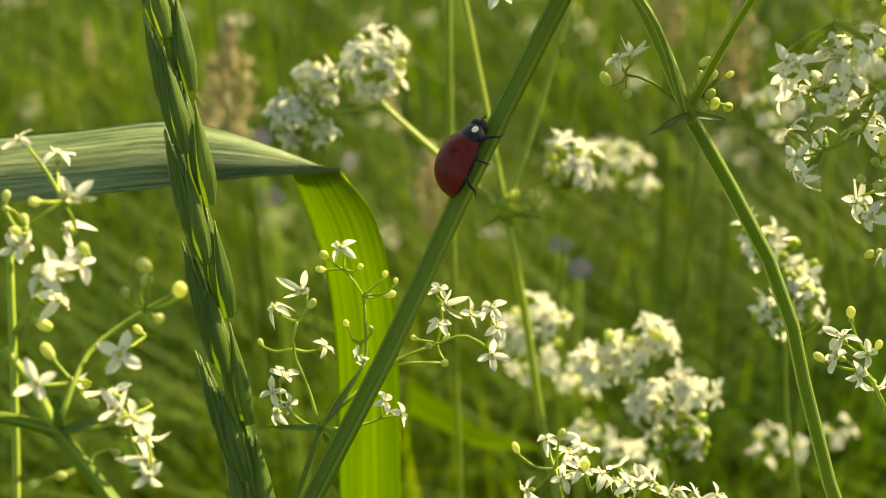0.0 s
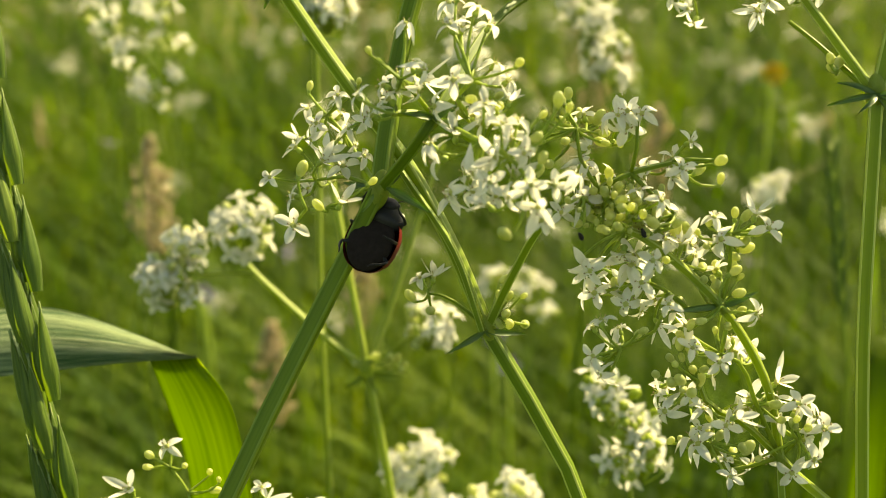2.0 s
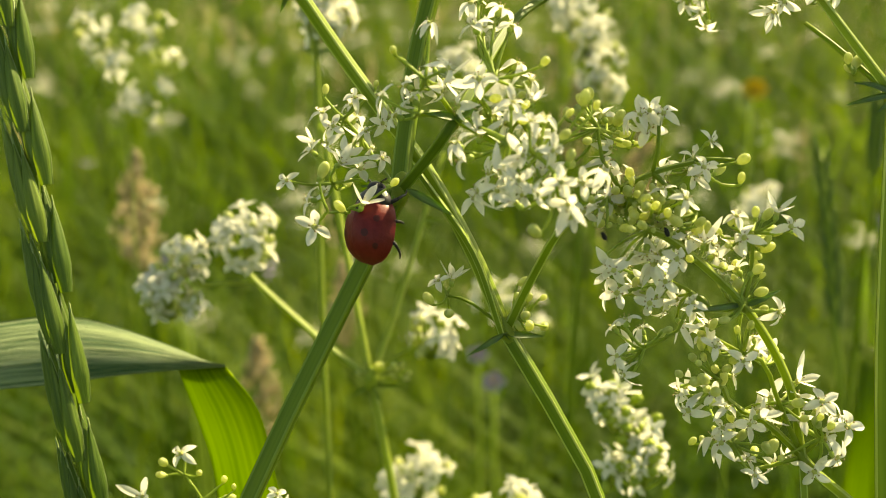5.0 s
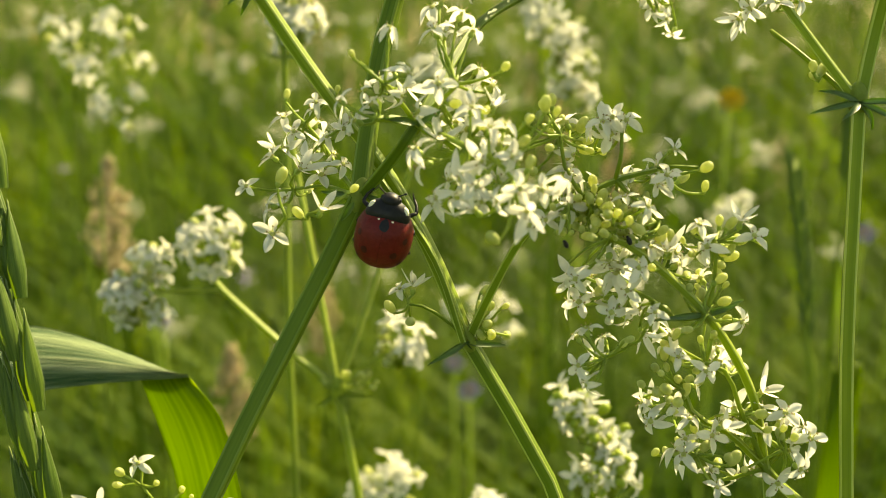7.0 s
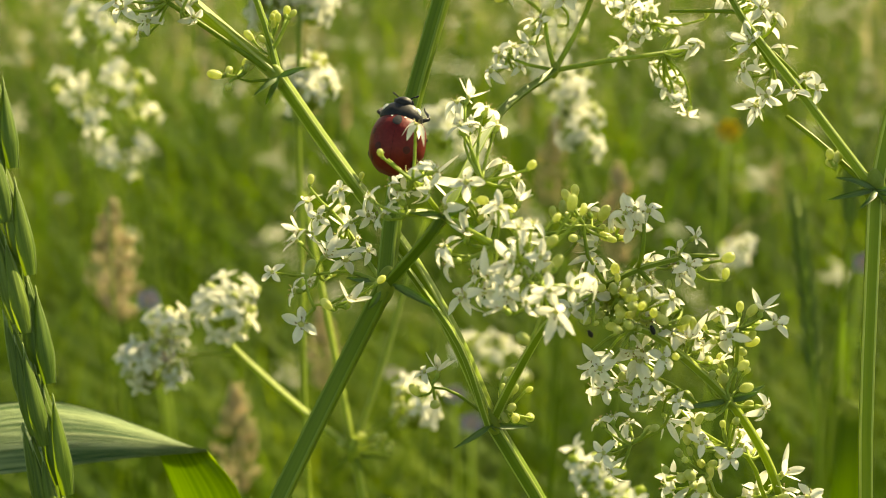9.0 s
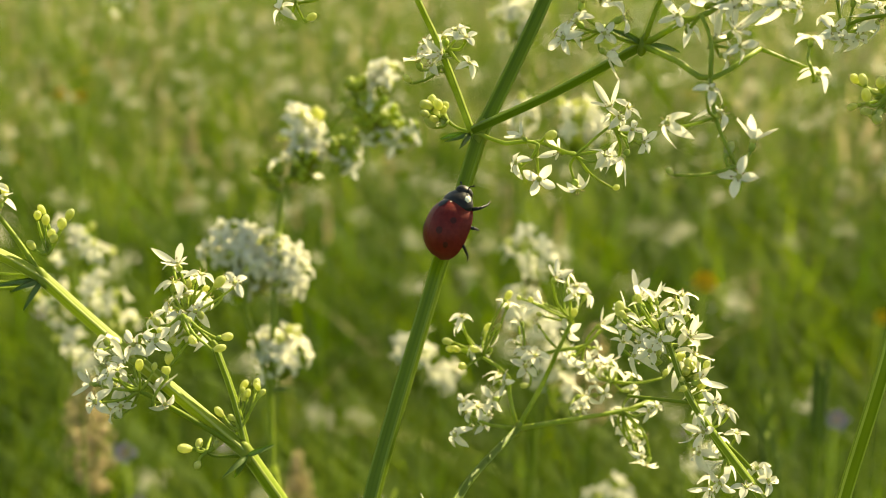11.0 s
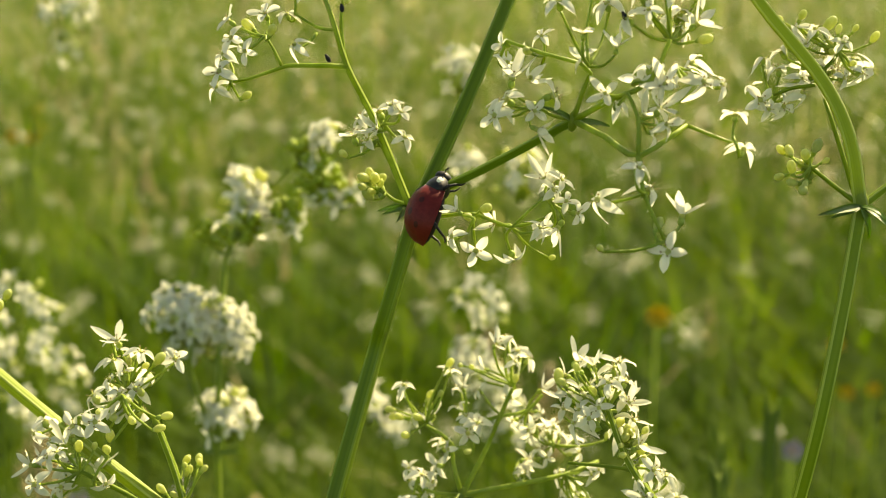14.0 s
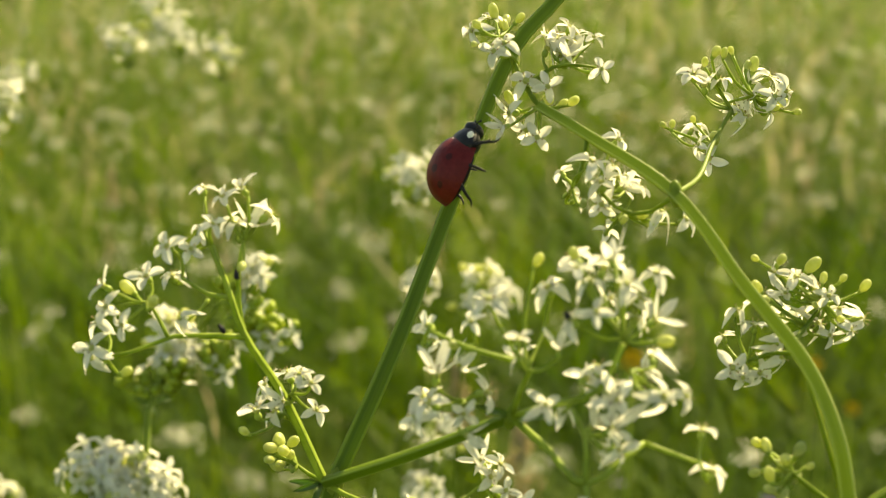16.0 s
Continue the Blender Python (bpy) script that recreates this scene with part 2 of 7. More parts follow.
FLOWERS, BUDS = [], []
for seed in range(14):
    rng = random.Random(40 + seed)
    b = Bag()
    petals(b, (0, 0, 0), (0, 0, 1), 1.46 * MM, rng, rows=8, cols=5, curl=(0.0, 0.15, 0.3, 0.5, 0.75, 1.0, -0.7)[seed % 7])
    quarter, leaves = len(b.v) // 4, []
    for k in range(4):
        one = Bag()
        faces = [f for f in b.f if k * quarter <= f[0] < (k + 1) * quarter]
        one.add(b.v[k * quarter:(k + 1) * quarter], [tuple(i - k * quarter for i in f) for f in faces])
        leaves.append(one.mesh("petal", [PETAL]))
    b = Bag()
    ball(b, (0, 0, 0.02 * MM), (0, 0, 1), 0.2 * MM, 0.26 * MM, 4, 7, 0)
    ball(b, (0, 0, -0.42 * MM), (0, 0, 1), 0.34 * MM, 0.27 * MM, 4, 7, 1)
    for k in range(4):
        a = k * math.pi / 2 + 0.8
        tip = np.array([0.4 * math.cos(a), 0.4 * math.sin(a), 0.42]) * MM
        tube(b, [(0, 0, 0), tip], 0.04 * MM, 0.03 * MM, 2, 3, 0, 0)
        ball(b, tip, (1, 0, 0), 0.1 * MM, 0.07 * MM, 3, 4, 2)
    FLOWERS.append((b.mesh("flower", [CENTRE, BUDSKIN, ANTHER]), leaves))
for seed in range(4):
    b = Bag()
    ball(b, (0, 0, 0.25 * MM), (0, 0, 1), (0.62 + 0.1 * seed) * MM, (0.38 + 0.035 * seed) * MM, 7, 10, 0, -0.2)
    ball(b, (0, 0, -0.52 * MM), (0, 0, 1), 0.33 * MM, 0.27 * MM, 5, 8, 1)
    BUDS.append(b.mesh("bud", [BUDTIP, BUDSKIN]))


def aim(at, axis, spin, size):
    q = Vector(axis).to_track_quat("Z", "Y").to_matrix().to_4x4()
    return Matrix.Translation(Vector(at)) @ q @ Matrix.Rotation(spin, 4, "Z") @ Matrix.Scale(size, 4)


def stalk(plant, name, points, d0, d1, label="", skin=None):
    """A four-angled stem through points in mm; d0, d1: its widths in mm."""
    b = Bag()
    length = sum(np.linalg.norm(np.diff(np.array(points, float), axis=0), axis=1))
    tube(b, np.array(points) * MM, d0 / 2 * MM, d1 / 2 * MM, min(90, max(6, int(length / 1.2))), 32 if d0 > 0.5 else 8, 0.16 if d0 > 0.5 else 0.0, edge=1 if d0 > 0.5 else None)
    return part(name, b.mesh(name, [skin or (STEM if d0 > 0.66 else STALK), PALELITRIDGE if skin else LITRIDGE]), plant, label)


def joint(plant, place, axis, wide, skin=None):
    """The pale swelling of a stem where branches part, in mm."""
    b = Bag()
    ball(b, np.array(place) * MM, axis, wide * 0.85 * MM, wide * 0.41 * MM, 10, 14)
    part("stem_joint", b.mesh("stem_joint", [skin or JOINT]), plant, "pale yellowish swollen joint")


def whorl_leaf(plant, base, tip, width, bend=0.6, skin=None):
    """A narrow pointed leaf of a whorl, in mm."""
    a, c = np.array(base, float), np.array(tip, float)
    way = c - a
    side = unit(np.cross(way, (0.15, -1, 0.5)))
    nn = unit(np.cross(side, way))
    mid = [a + way * u + nn * bend * math.sin(math.pi * u) for u in np.linspace(0, 1, 9)]
    w = [0.72 * width * (0.25 + 1.0 * math.sin(math.pi * u ** 0.75) * (1 - 0.5 * u)) / 2 for u in np.linspace(0, 1, 9)]
    w[-1] = 0.03
    b = Bag()
    loft(b, [(p + side * q) * MM for p, q in zip(mid, w)], [(p - side * q) * MM for p, q in zip(mid, w)], 12, 4, -0.12 * width * MM, 0.07 * MM, nn)
    return part("leaf", b.mesh("leaf", [skin or LEAF]), plant)


def cluster(plant, seed, hubs, flowers, buds=(), size=1.0, fill=1.0):
    """Flowers and buds on thin stalks that spring from the nearest hub (all in mm)."""
    rng = random.Random(seed)
    hub, b = np.array(hubs, float), Bag()
    extra = []
    if len(flowers) > 8:
        for _ in range(int(len(flowers) * fill * 0.6)):
            p, q = rng.choice(flowers), rng.choice(flowers)
            mix = rng.uniform(0.1, 0.35)
            extra.append([a + (c - a) * mix + rng.uniform(-1, 1) * 0.5 for a, c in zip(p, q)])
            extra[-1][1] += rng.uniform(0.5, 4.0)
    more = []
    if len(buds) > 5:
        for _ in range(int(len(buds) * 1.1 * fill)):
            p, q = rng.choice(buds), rng.choice(list(flowers) + list(buds))
            mix = rng.uniform(0.08, 0.3)
            more.append([a + (c - a) * mix + rng.uniform(-1, 1) * 0.5 for a, c in zip(p, q)])
            more[-1][1] += rng.uniform(-0.5, 3.0)
    flowers, buds = list(flowers) + extra, list(buds) + more
    for kind, spots in (("flower", flowers), ("bud", buds)):
        for spot in spots:
            p = np.array(spot, float)
            near = hub[np.argmin(np.linalg.norm(hub - p, axis=1))]
            way = p - near
            axis = unit(unit(way) * 0.6 + np.array([rng.uniform(-0.6, 0.6), -0.35 + rng.uniform(-0.6, 0.5), 0.55 + rng.uniform(-0.45, 0.4)]))
            s = size * (rng.uniform(0.72, 1.1) if kind == "flower" else rng.uniform(0.5, 0.85))
            foot = p - axis * 0.75 * s
            bow = near + (foot - near) * 0.55 - axis * 0.12 * np.linalg.norm(way) + np.array([rng.uniform(-0.2, 0.2) for _ in range(3)])
            tube(b, np.array([near, bow, foot]) * MM, 0.13 * MM, 0.1 * MM, 7, 6)
            if kind == "flower":
                heart, leaves = rng.choice(FLOWERS)
                ob = part(kind, heart, plant)
                for leaf in leaves:
                    part("petal", leaf, ob)
            else:
                ob = part(kind, rng.choice(BUDS), plant)
            ob.matrix_basis = aim(p * MM, axis, rng.random() * 6.28, s)
    if b.v:
        part("flower_stalk", b.mesh("flower_stalk", [STALK]), plant)


def clump(plant, seed, centre, radius, n, buds=0.25):
    """A dense rounded head of small flowers, farther from the lens, in mm."""
    rng = random.Random(seed)
    c, b, g = np.array(centre, float), Bag(), Bag()
    foot = c + np.array([0, 0, -radius * 1.1])
    for i in range(n):
        d = unit([rng.gauss(0, 1), rng.gauss(0, 1) - 0.3, rng.gauss(0, 0.9) + 0.35])
        p = c + d * radius * rng.uniform(0.45, 1.12)
        axis = unit(d + np.array([0, -0.3, 0.4]))
        if rng.random() < buds:
            ball(b, p * MM, axis, 0.85 * MM, 0.65 * MM, 4, 6, 1)
        else:
            petals(b, p * MM, axis, rng.uniform(1.5, 2.0) * MM, rng, 3, 3, 0)
            ball(b, p * MM, axis, 0.25 * MM, 0.3 * MM, 3, 5, 1)
        tube(g, np.array([foot, (foot + p) / 2 + d * 0.2, p - axis * 0.3]) * MM, 0.12 * MM, 0.1 * MM, 4, 4)
    tagged(part("flower_head", b.mesh("flower_head", [PETAL, YELLOWBUD if buds > 0.5 else BUDTIP]), plant), kind="stuff")
    part("flower_stalk", g.mesh("flower_stalk", [STALK]), plant)


# ---- the meadow: ground to the horizon, grass, far blossoms ----
def ground():
    b, n, half = Bag(), 40, 400.0
    cut = [half * math.copysign(abs(u) ** 2.2, u) for u in np.linspace(-1, 1, n + 1)]
    b.add([(x, y, 0.02 * math.sin(x * 0.9 + y * 0.6) if abs(x) + abs(y) < 60 else 0) for y in cut for x in cut],
          [(j * (n + 1) + i, j * (n + 1) + i + 1, (j + 1) * (n + 1) + i + 1, (j + 1) * (n + 1) + i) for j in range(n) for i in range(n)])
    return tagged(new("ground", b.mesh("ground", [SOIL])), "green summer meadow floor under tall grass", "meadow", kind="structure")


ground()


def meadow_spot(rng, near, far):
    """A random place in the meadow beyond the plants, denser close by."""
    y = near * (far / near) ** rng.random()
    return rng.uniform(-1, 1) * (0.62 * y + 0.25), y


def round_about(rng):
    """A random place beside or behind the camera, outside the view."""
    while True:
        x, y = rng.uniform(-5, 5), rng.uniform(-5, 5)
        if y < 0.25 or abs(x) > 0.58 * y + 0.22:
            if abs(x) > 0.2 or abs(y) > 0.3:
                return x, y


def meadow_grass(seed, count, near, far, tall, mat=None):
    rng, b = random.Random(seed), Bag()
    for _ in range(count):
        x, y = meadow_spot(rng, near, far) if near else round_about(rng)
        h = tall * rng.uniform(0.55, 1.1)
        w = rng.uniform(0.0007, 0.0021) * (1 + 0.3 * abs(y)) * (1 if near else 2)
        a, lean = rng.random() * 6.28, rng.uniform(0.1, 0.95) * h
        dx, dy = math.cos(a), math.sin(a)
        verts = []
        for u, ww in ((0, 1), (0.45, 0.9), (0.8, 0.55), (1, 0.05)):
            cx, cy, cz = x + dx * lean * u * u, y + dy * lean * u * u, h * u * (1 - 0.18 * u)
            verts += [(cx - dy * w * ww, cy + dx * w * ww, cz), (cx + dy * w * ww, cy - dx * w * ww, cz)]
        b.add(verts, [(0, 1, 3, 2), (2, 3, 5, 4), (4, 5, 7, 6)])
    tagged(new("meadow_grass", b.mesh("meadow_grass", [mat or GRASS])), "dry straw-coloured grass among the green" if mat else "tall green meadow grass, sunlit from behind", "grass", kind="stuff")


meadow_grass(1, 30000, 0.45, 1.3, 0.36)
meadow_grass(2, 26000, 1.1, 4.5, 0.42)
meadow_grass(3, 16000, 4.0, 16.0, 0.42)
meadow_grass(13, 64000, 0, 0, 0.36)
meadow_grass(4, 160, 0.9, 2.0, 0.40, STRAW)
meadow_grass(12, 5200, 1.8, 16.0, 0.44, STRAW)


def blossoms(name, label, seed, count, near, far, low, high, mat, bits, spread, petal):
    """Many small flower heads on thin stems, far behind the plants."""
    rng, b = random.Random(seed), Bag()
    for _ in range(count):
        x, y = meadow_spot(rng, near, far)
        z = rng.uniform(low, high)
        tube(b, [(x, y, 0), (x + rng.uniform(-0.03, 0.03), y, z * 0.6), (x, y, z)], 0.0012 * (1 + 0.15 * y), 0.0008 * (1 + 0.15 * y), 4, 3, 0, 1)
        for _ in range(bits):
            d = unit([rng.gauss(0, 1), rng.gauss(0, 1), rng.gauss(0, 0.7)]) * spread * rng.uniform(0.2, 1)
            petals(b, (x + d[0], y + d[1], z + d[2]), unit(d + np.array([0, 0, spread])), petal * (1 + 0.1 * y) * rng.uniform(0.7, 1.2), rng, 1, 2, 0)
    tagged(new(name, b.mesh(name, [mat, GRASS])), label, "flowers", kind="stuff")


blossoms("far_bedstraw", "creamy white bedstraw heads scattered through the meadow", 5, 450, 0.6, 16, 0.3, 0.47, FARPETAL, 22, 0.012, 0.0028)
blossoms("far_daisies", "pale single blossoms among the grass", 6, 1350, 1.3, 16, 0.32, 0.47, FARPETAL, 2, 0.006, 0.0085)
blossoms("yellow_flowers", "small golden yellow flowers in the meadow grass", 7, 40, 1.2, 14, 0.3, 0.4, GOLD, 5, 0.006, 0.006)
blossoms("lilac_flowers", "few small lilac flowers in the meadow grass", 8, 26, 0.45, 6, 0.3, 0.42, LILAC, 4, 0.005, 0.004)


def seed_heads(seed, count, near, far):
    """Dry tan grass panicles on thin stalks."""
    rng, b = random.Random(seed), Bag()
    for _ in range(count):
        x, y = meadow_spot(rng, near, far)
        z, lean = rng.uniform(0.34, 0.5), rng.uniform(-0.03, 0.03)
        tube(b, [(x, y, 0), (x + lean * 0.4, y, z * 0.6), (x + lean, y, z)], 0.0011 * (1 + 0.1 * y), 0.0007, 5, 4, 0, 1)
        long = rng.uniform(0.012, 0.028) * (1 + 0.1 * y)
        for _ in range(26):
            u = rng.random()
            a, r = rng.random() * 6.28, long * 0.3 * (1 - u) ** 0.7 * rng.uniform(0.3, 1)
            ball(b, (x + lean + r * math.cos(a), y + r * math.sin(a), z + long * 2 * u), (math.cos(a) * 0.3, math.sin(a) * 0.3, 1), 0.0024 * (1 + 0.1 * y), 0.0008 * (1 + 0.1 * y), 3, 4, 0)
    tagged(new("dry_grass_heads", b.mesh("dry_grass_heads", [STRAW, GRASS])), "tan dry grass panicles standing in the meadow", "grass", kind="stuff")


seed_heads(9, 230, 0.8, 14)


# ---- plants in front of the lens ----
bedstraw = thing("bedstraw_plant", "tall hedge bedstraw with four-angled green stem and white star flowers", "plant", group="bedstraw plants")
stalk(bedstraw, "stem", [(-30.35, 83.82, 0.00), (-34.71, 68.30, 279.46), (-38.83, 52.36, 498.94), (-10.58, 74.24, 547.15), (-4.19, 79.20, 558.07), (1.33, 83.85, 568.49), (6.68, 88.07, 577.96), (10.11, 87.47, 585.32)], 1.60, 1.50)
stalk(bedstraw, "stem", [(10.11, 87.47, 585.32), (10.89, 91.37, 589.96), (12.44, 96.66, 596.80), (17.59, 102.71, 612.78), (18.25, 101.70, 615.82), (21.09, 101.82, 625.80)], 1.45, 1.30)
stalk(bedstraw, "stem", [(21.09, 101.82, 625.80), (25.64, 104.14, 634.88), (30.39, 108.93, 644.50), (34.60, 110.39, 654.52), (38.36, 110.99, 658.94), (41.64, 112.81, 663.72)], 1.35, 1.10)
stalk(bedstraw, "branch", [(10.11, 87.47, 585.32), (12.45, 85.45, 588.85), (14.22, 84.35, 591.86), (19.29, 94.08, 597.08), (25.26, 102.90, 599.01)], 0.95, 0.65)
stalk(bedstraw, "branch", [(25.26, 102.90, 599.01), (27.45, 103.95, 602.67), (28.72, 103.87, 606.01), (29.71, 103.58, 608.63)], 0.50, 0.35)
stalk(bedstraw, "branch", [(25.26, 102.90, 599.01), (24.60, 103.78, 601.52), (24.40, 104.47, 603.53), (22.14, 104.15, 605.26)], 0.45, 0.30)
stalk(bedstraw, "branch", [(25.26, 102.90, 599.01), (30.25, 102.81, 599.88), (34.79, 103.64, 600.29), (38.26, 105.57, 600.55)], 0.50, 0.35)
stalk(bedstraw, "branch", [(28.72, 103.87, 606.01), (27.03, 104.79, 605.14), (25.60, 104.67, 604.44)], 0.35, 0.30)
stalk(bedstraw, "branch", [(25.26, 102.90, 599.01), (22.50, 102.28, 599.72), (21.10, 102.60, 600.36)], 0.35, 0.25)
stalk(bedstraw, "branch", [(28.72, 103.87, 606.01), (31.30, 104.75, 606.09), (32.75, 105.07, 607.45)], 0.35, 0.30)
cluster(bedstraw, 101, [(24.31, 103.98, 603.64), (28.83, 104.37, 605.92), (25.51, 104.19, 604.54), (21.18, 103.09, 600.24), (30.05, 105.06, 608.39), (22.21, 104.65, 605.17)],
        [(20.21, 104.64, 608.91), (24.45, 106.15, 609.61), (25.45, 104.76, 608.43), (27.08, 105.67, 607.82), (25.18, 105.49, 606.43), (25.56, 102.07, 605.20), (26.45, 102.04, 606.13), (30.02, 107.91, 611.72), (30.05, 104.54, 610.78), (28.43, 105.03, 612.31), (31.85, 107.99, 609.83), (29.77, 104.64, 607.52), (20.95, 104.77, 599.83), (21.65, 103.17, 600.95), (22.70, 103.67, 600.09), (19.50, 101.03, 599.33), (22.21, 103.38, 599.20), (23.40, 105.13, 600.96), (21.30, 105.05, 605.80)],
        [(22.68, 106.55, 607.19), (19.28, 106.09, 606.08), (26.13, 103.79, 610.65), (19.56, 106.29, 605.33), (26.03, 104.01, 602.66), (30.07, 104.27, 609.22), (20.22, 102.30, 605.16)], 0.90, fill=1.1)
cluster(bedstraw, 102, [(31.54, 105.73, 605.90), (30.48, 103.77, 599.64), (34.79, 103.64, 600.29), (33.88, 104.52, 602.77)],
        [(32.94, 107.23, 604.90), (31.48, 105.01, 604.12), (33.46, 105.94, 603.45), (30.52, 107.26, 604.16), (32.20, 105.26, 601.15), (31.47, 105.89, 599.51), (33.02, 103.78, 601.97), (34.30, 106.43, 603.84), (36.32, 101.98, 596.53), (37.50, 103.98, 594.94), (37.21, 104.49, 597.33), (37.30, 101.69, 601.48), (36.65, 101.78, 600.98), (32.65, 104.80, 607.97), (36.11, 104.92, 596.97)],
        [(38.57, 104.06, 603.59), (35.23, 104.75, 601.74)], 0.90, fill=1.6)
stalk(bedstraw, "branch", [(14.22, 84.35, 591.86), (12.75, 83.56, 592.42), (11.34, 82.64, 592.68)], 0.60, 0.40)
stalk(bedstraw, "branch", [(14.22, 84.35, 591.86), (15.94, 83.92, 590.94), (17.71, 83.41, 589.83), (20.31, 81.47, 587.94)], 0.55, 0.35)
stalk(bedstraw, "branch", [(14.22, 84.35, 591.86), (15.81, 82.88, 593.85), (16.89, 82.25, 595.17)], 0.50, 0.30)
stalk(bedstraw, "branch", [(14.22, 84.35, 591.86), (12.67, 82.18, 594.45), (11.87, 81.50, 595.40), (10.20, 82.12, 596.81)], 0.40, 0.25)
stalk(bedstraw, "branch", [(17.71, 83.41, 589.83), (18.21, 82.91, 591.41), (19.08, 82.24, 592.59)], 0.35, 0.25)
whorl_leaf(bedstraw, (14.15, 83.38, 592.13), (11.91, 82.43, 592.73), 0.74, 0.40)
whorl_leaf(bedstraw, (14.15, 83.38, 592.13), (17.23, 82.78, 590.84), 0.74, 0.40)
whorl_leaf(bedstraw, (14.15, 83.38, 592.13), (16.61, 83.01, 593.41), 0.74, 0.40)
cluster(bedstraw, 103, [(11.26, 80.20, 593.34), (11.85, 81.01, 595.52), (16.73, 80.77, 595.54), (15.59, 80.42, 594.49), (17.23, 79.06, 591.15), (19.82, 78.13, 589.05), (18.76, 79.80, 593.26)],
        [(13.39, 80.31, 596.44), (12.24, 82.91, 599.10), (15.35, 82.71, 598.94), (17.47, 84.98, 599.65), (16.01, 84.03, 600.78), (10.59, 83.47, 594.54), (9.78, 82.32, 592.66), (11.60, 84.08, 595.18), (13.02, 81.69, 594.57), (15.43, 78.83, 596.02), (18.19, 84.26, 598.62), (18.60, 83.88, 595.96), (19.50, 83.06, 594.96), (17.87, 80.39, 593.50), (19.51, 81.37, 593.81), (19.25, 77.55, 592.35), (15.27, 79.78, 587.15), (16.85, 78.43, 588.20), (18.32, 76.58, 588.42), (20.35, 75.33, 589.21), (20.34, 80.90, 590.35), (17.76, 82.52, 591.92), (13.86, 76.90, 592.03), (10.95, 82.36, 593.83), (8.83, 80.22, 594.60)],
        [(19.84, 78.94, 597.07), (9.69, 80.58, 597.61), (21.04, 80.38, 590.51), (21.48, 80.41, 588.88), (18.42, 77.33, 594.50), (19.22, 80.25, 592.55), (18.01, 76.19, 591.45)], 1.00, fill=0.75)
stalk(bedstraw, "branch", [(14.22, 84.35, 591.86), (17.15, 76.46, 592.36), (18.97, 74.04, 591.95), (19.92, 72.57, 591.09)], 0.50, 0.30)
cluster(bedstraw, 141, [(17.15, 76.46, 592.36), (18.97, 74.04, 591.95), (19.92, 72.57, 591.09)],
        [(17.58, 72.56, 590.74), (18.72, 71.20, 590.19), (20.03, 70.47, 591.25), (20.59, 70.89, 589.67), (17.39, 75.40, 595.16), (18.43, 73.91, 594.26), (19.48, 74.92, 594.26), (15.24, 75.30, 589.16), (14.28, 77.15, 591.00), (16.74, 74.73, 590.67), (21.86, 73.21, 590.27), (23.37, 74.32, 590.57), (20.99, 72.43, 588.17), (18.06, 74.09, 591.94), (19.77, 73.15, 592.53), (19.10, 75.46, 592.84), (17.47, 72.98, 589.06)],
        [(18.51, 70.32, 587.94), (20.63, 74.42, 593.14), (21.04, 73.86, 591.79), (22.27, 76.18, 595.09), (23.00, 75.97, 594.68), (21.15, 75.90, 594.23)], 1.00, fill=0.15)
stalk(bedstraw, "branch", [(9.84, 88.47, 585.08), (8.36, 90.68, 585.03), (7.27, 91.81, 584.99), (4.83, 92.78, 584.38)], 0.40, 0.25)
stalk(bedstraw, "branch", [(10.11, 87.47, 585.32), (8.82, 92.02, 585.73), (7.09, 94.99, 587.62), (5.78, 95.61, 589.07)], 0.40, 0.25)
stalk(bedstraw, "branch", [(9.84, 88.47, 585.08), (7.93, 89.45, 584.55), (6.17, 90.02, 583.00), (4.44, 90.03, 582.79)], 0.35, 0.22)
cluster(bedstraw, 104, [(7.27, 92.77, 584.67), (5.80, 94.63, 589.34), (4.83, 92.78, 584.38), (7.10, 94.01, 587.90), (8.83, 92.98, 585.43)],
        [(2.77, 93.44, 582.77), (1.15, 92.23, 584.84), (3.00, 95.66, 586.29), (3.94, 97.23, 589.11), (4.91, 94.46, 588.71), (6.64, 97.09, 588.80), (7.07, 92.14, 585.72), (6.75, 93.09, 591.40), (7.97, 94.13, 586.93), (8.82, 91.02, 586.95), (6.01, 92.13, 587.10), (7.55, 93.70, 588.44), (4.42, 94.52, 587.31), (8.88, 92.64, 589.40), (5.46, 91.09, 586.53)],
        [(4.22, 97.31, 590.95), (8.41, 94.55, 592.04), (5.88, 94.92, 583.65)], 1.00, fill=0.70)
cluster(bedstraw, 105, [(4.76, 82.90, 585.36), (6.35, 82.89, 585.55)],
        [(3.70, 83.28, 583.96), (7.35, 82.71, 585.89)],
        [(4.40, 83.83, 587.99), (5.75, 82.96, 585.53), (9.57, 83.64, 587.15)], 1.00)
whorl_leaf(bedstraw, (9.66, 85.44, 585.59), (8.74, 85.54, 584.13), 0.62, 0.30)
whorl_leaf(bedstraw, (10.63, 86.54, 585.80), (14.06, 86.02, 583.87), 0.87, 0.30)
whorl_leaf(bedstraw, (10.15, 89.38, 584.67), (7.07, 90.40, 584.92), 0.68, 0.30)
whorl_leaf(bedstraw, (10.15, 89.38, 584.67), (11.90, 92.33, 585.13), 0.68, 0.30)
stalk(bedstraw, "branch", [(20.30, 102.11, 625.81), (17.71, 102.00, 632.23), (15.25, 100.46, 637.22), (14.20, 100.45, 640.69), (13.25, 101.24, 643.34)], 0.62, 0.35)
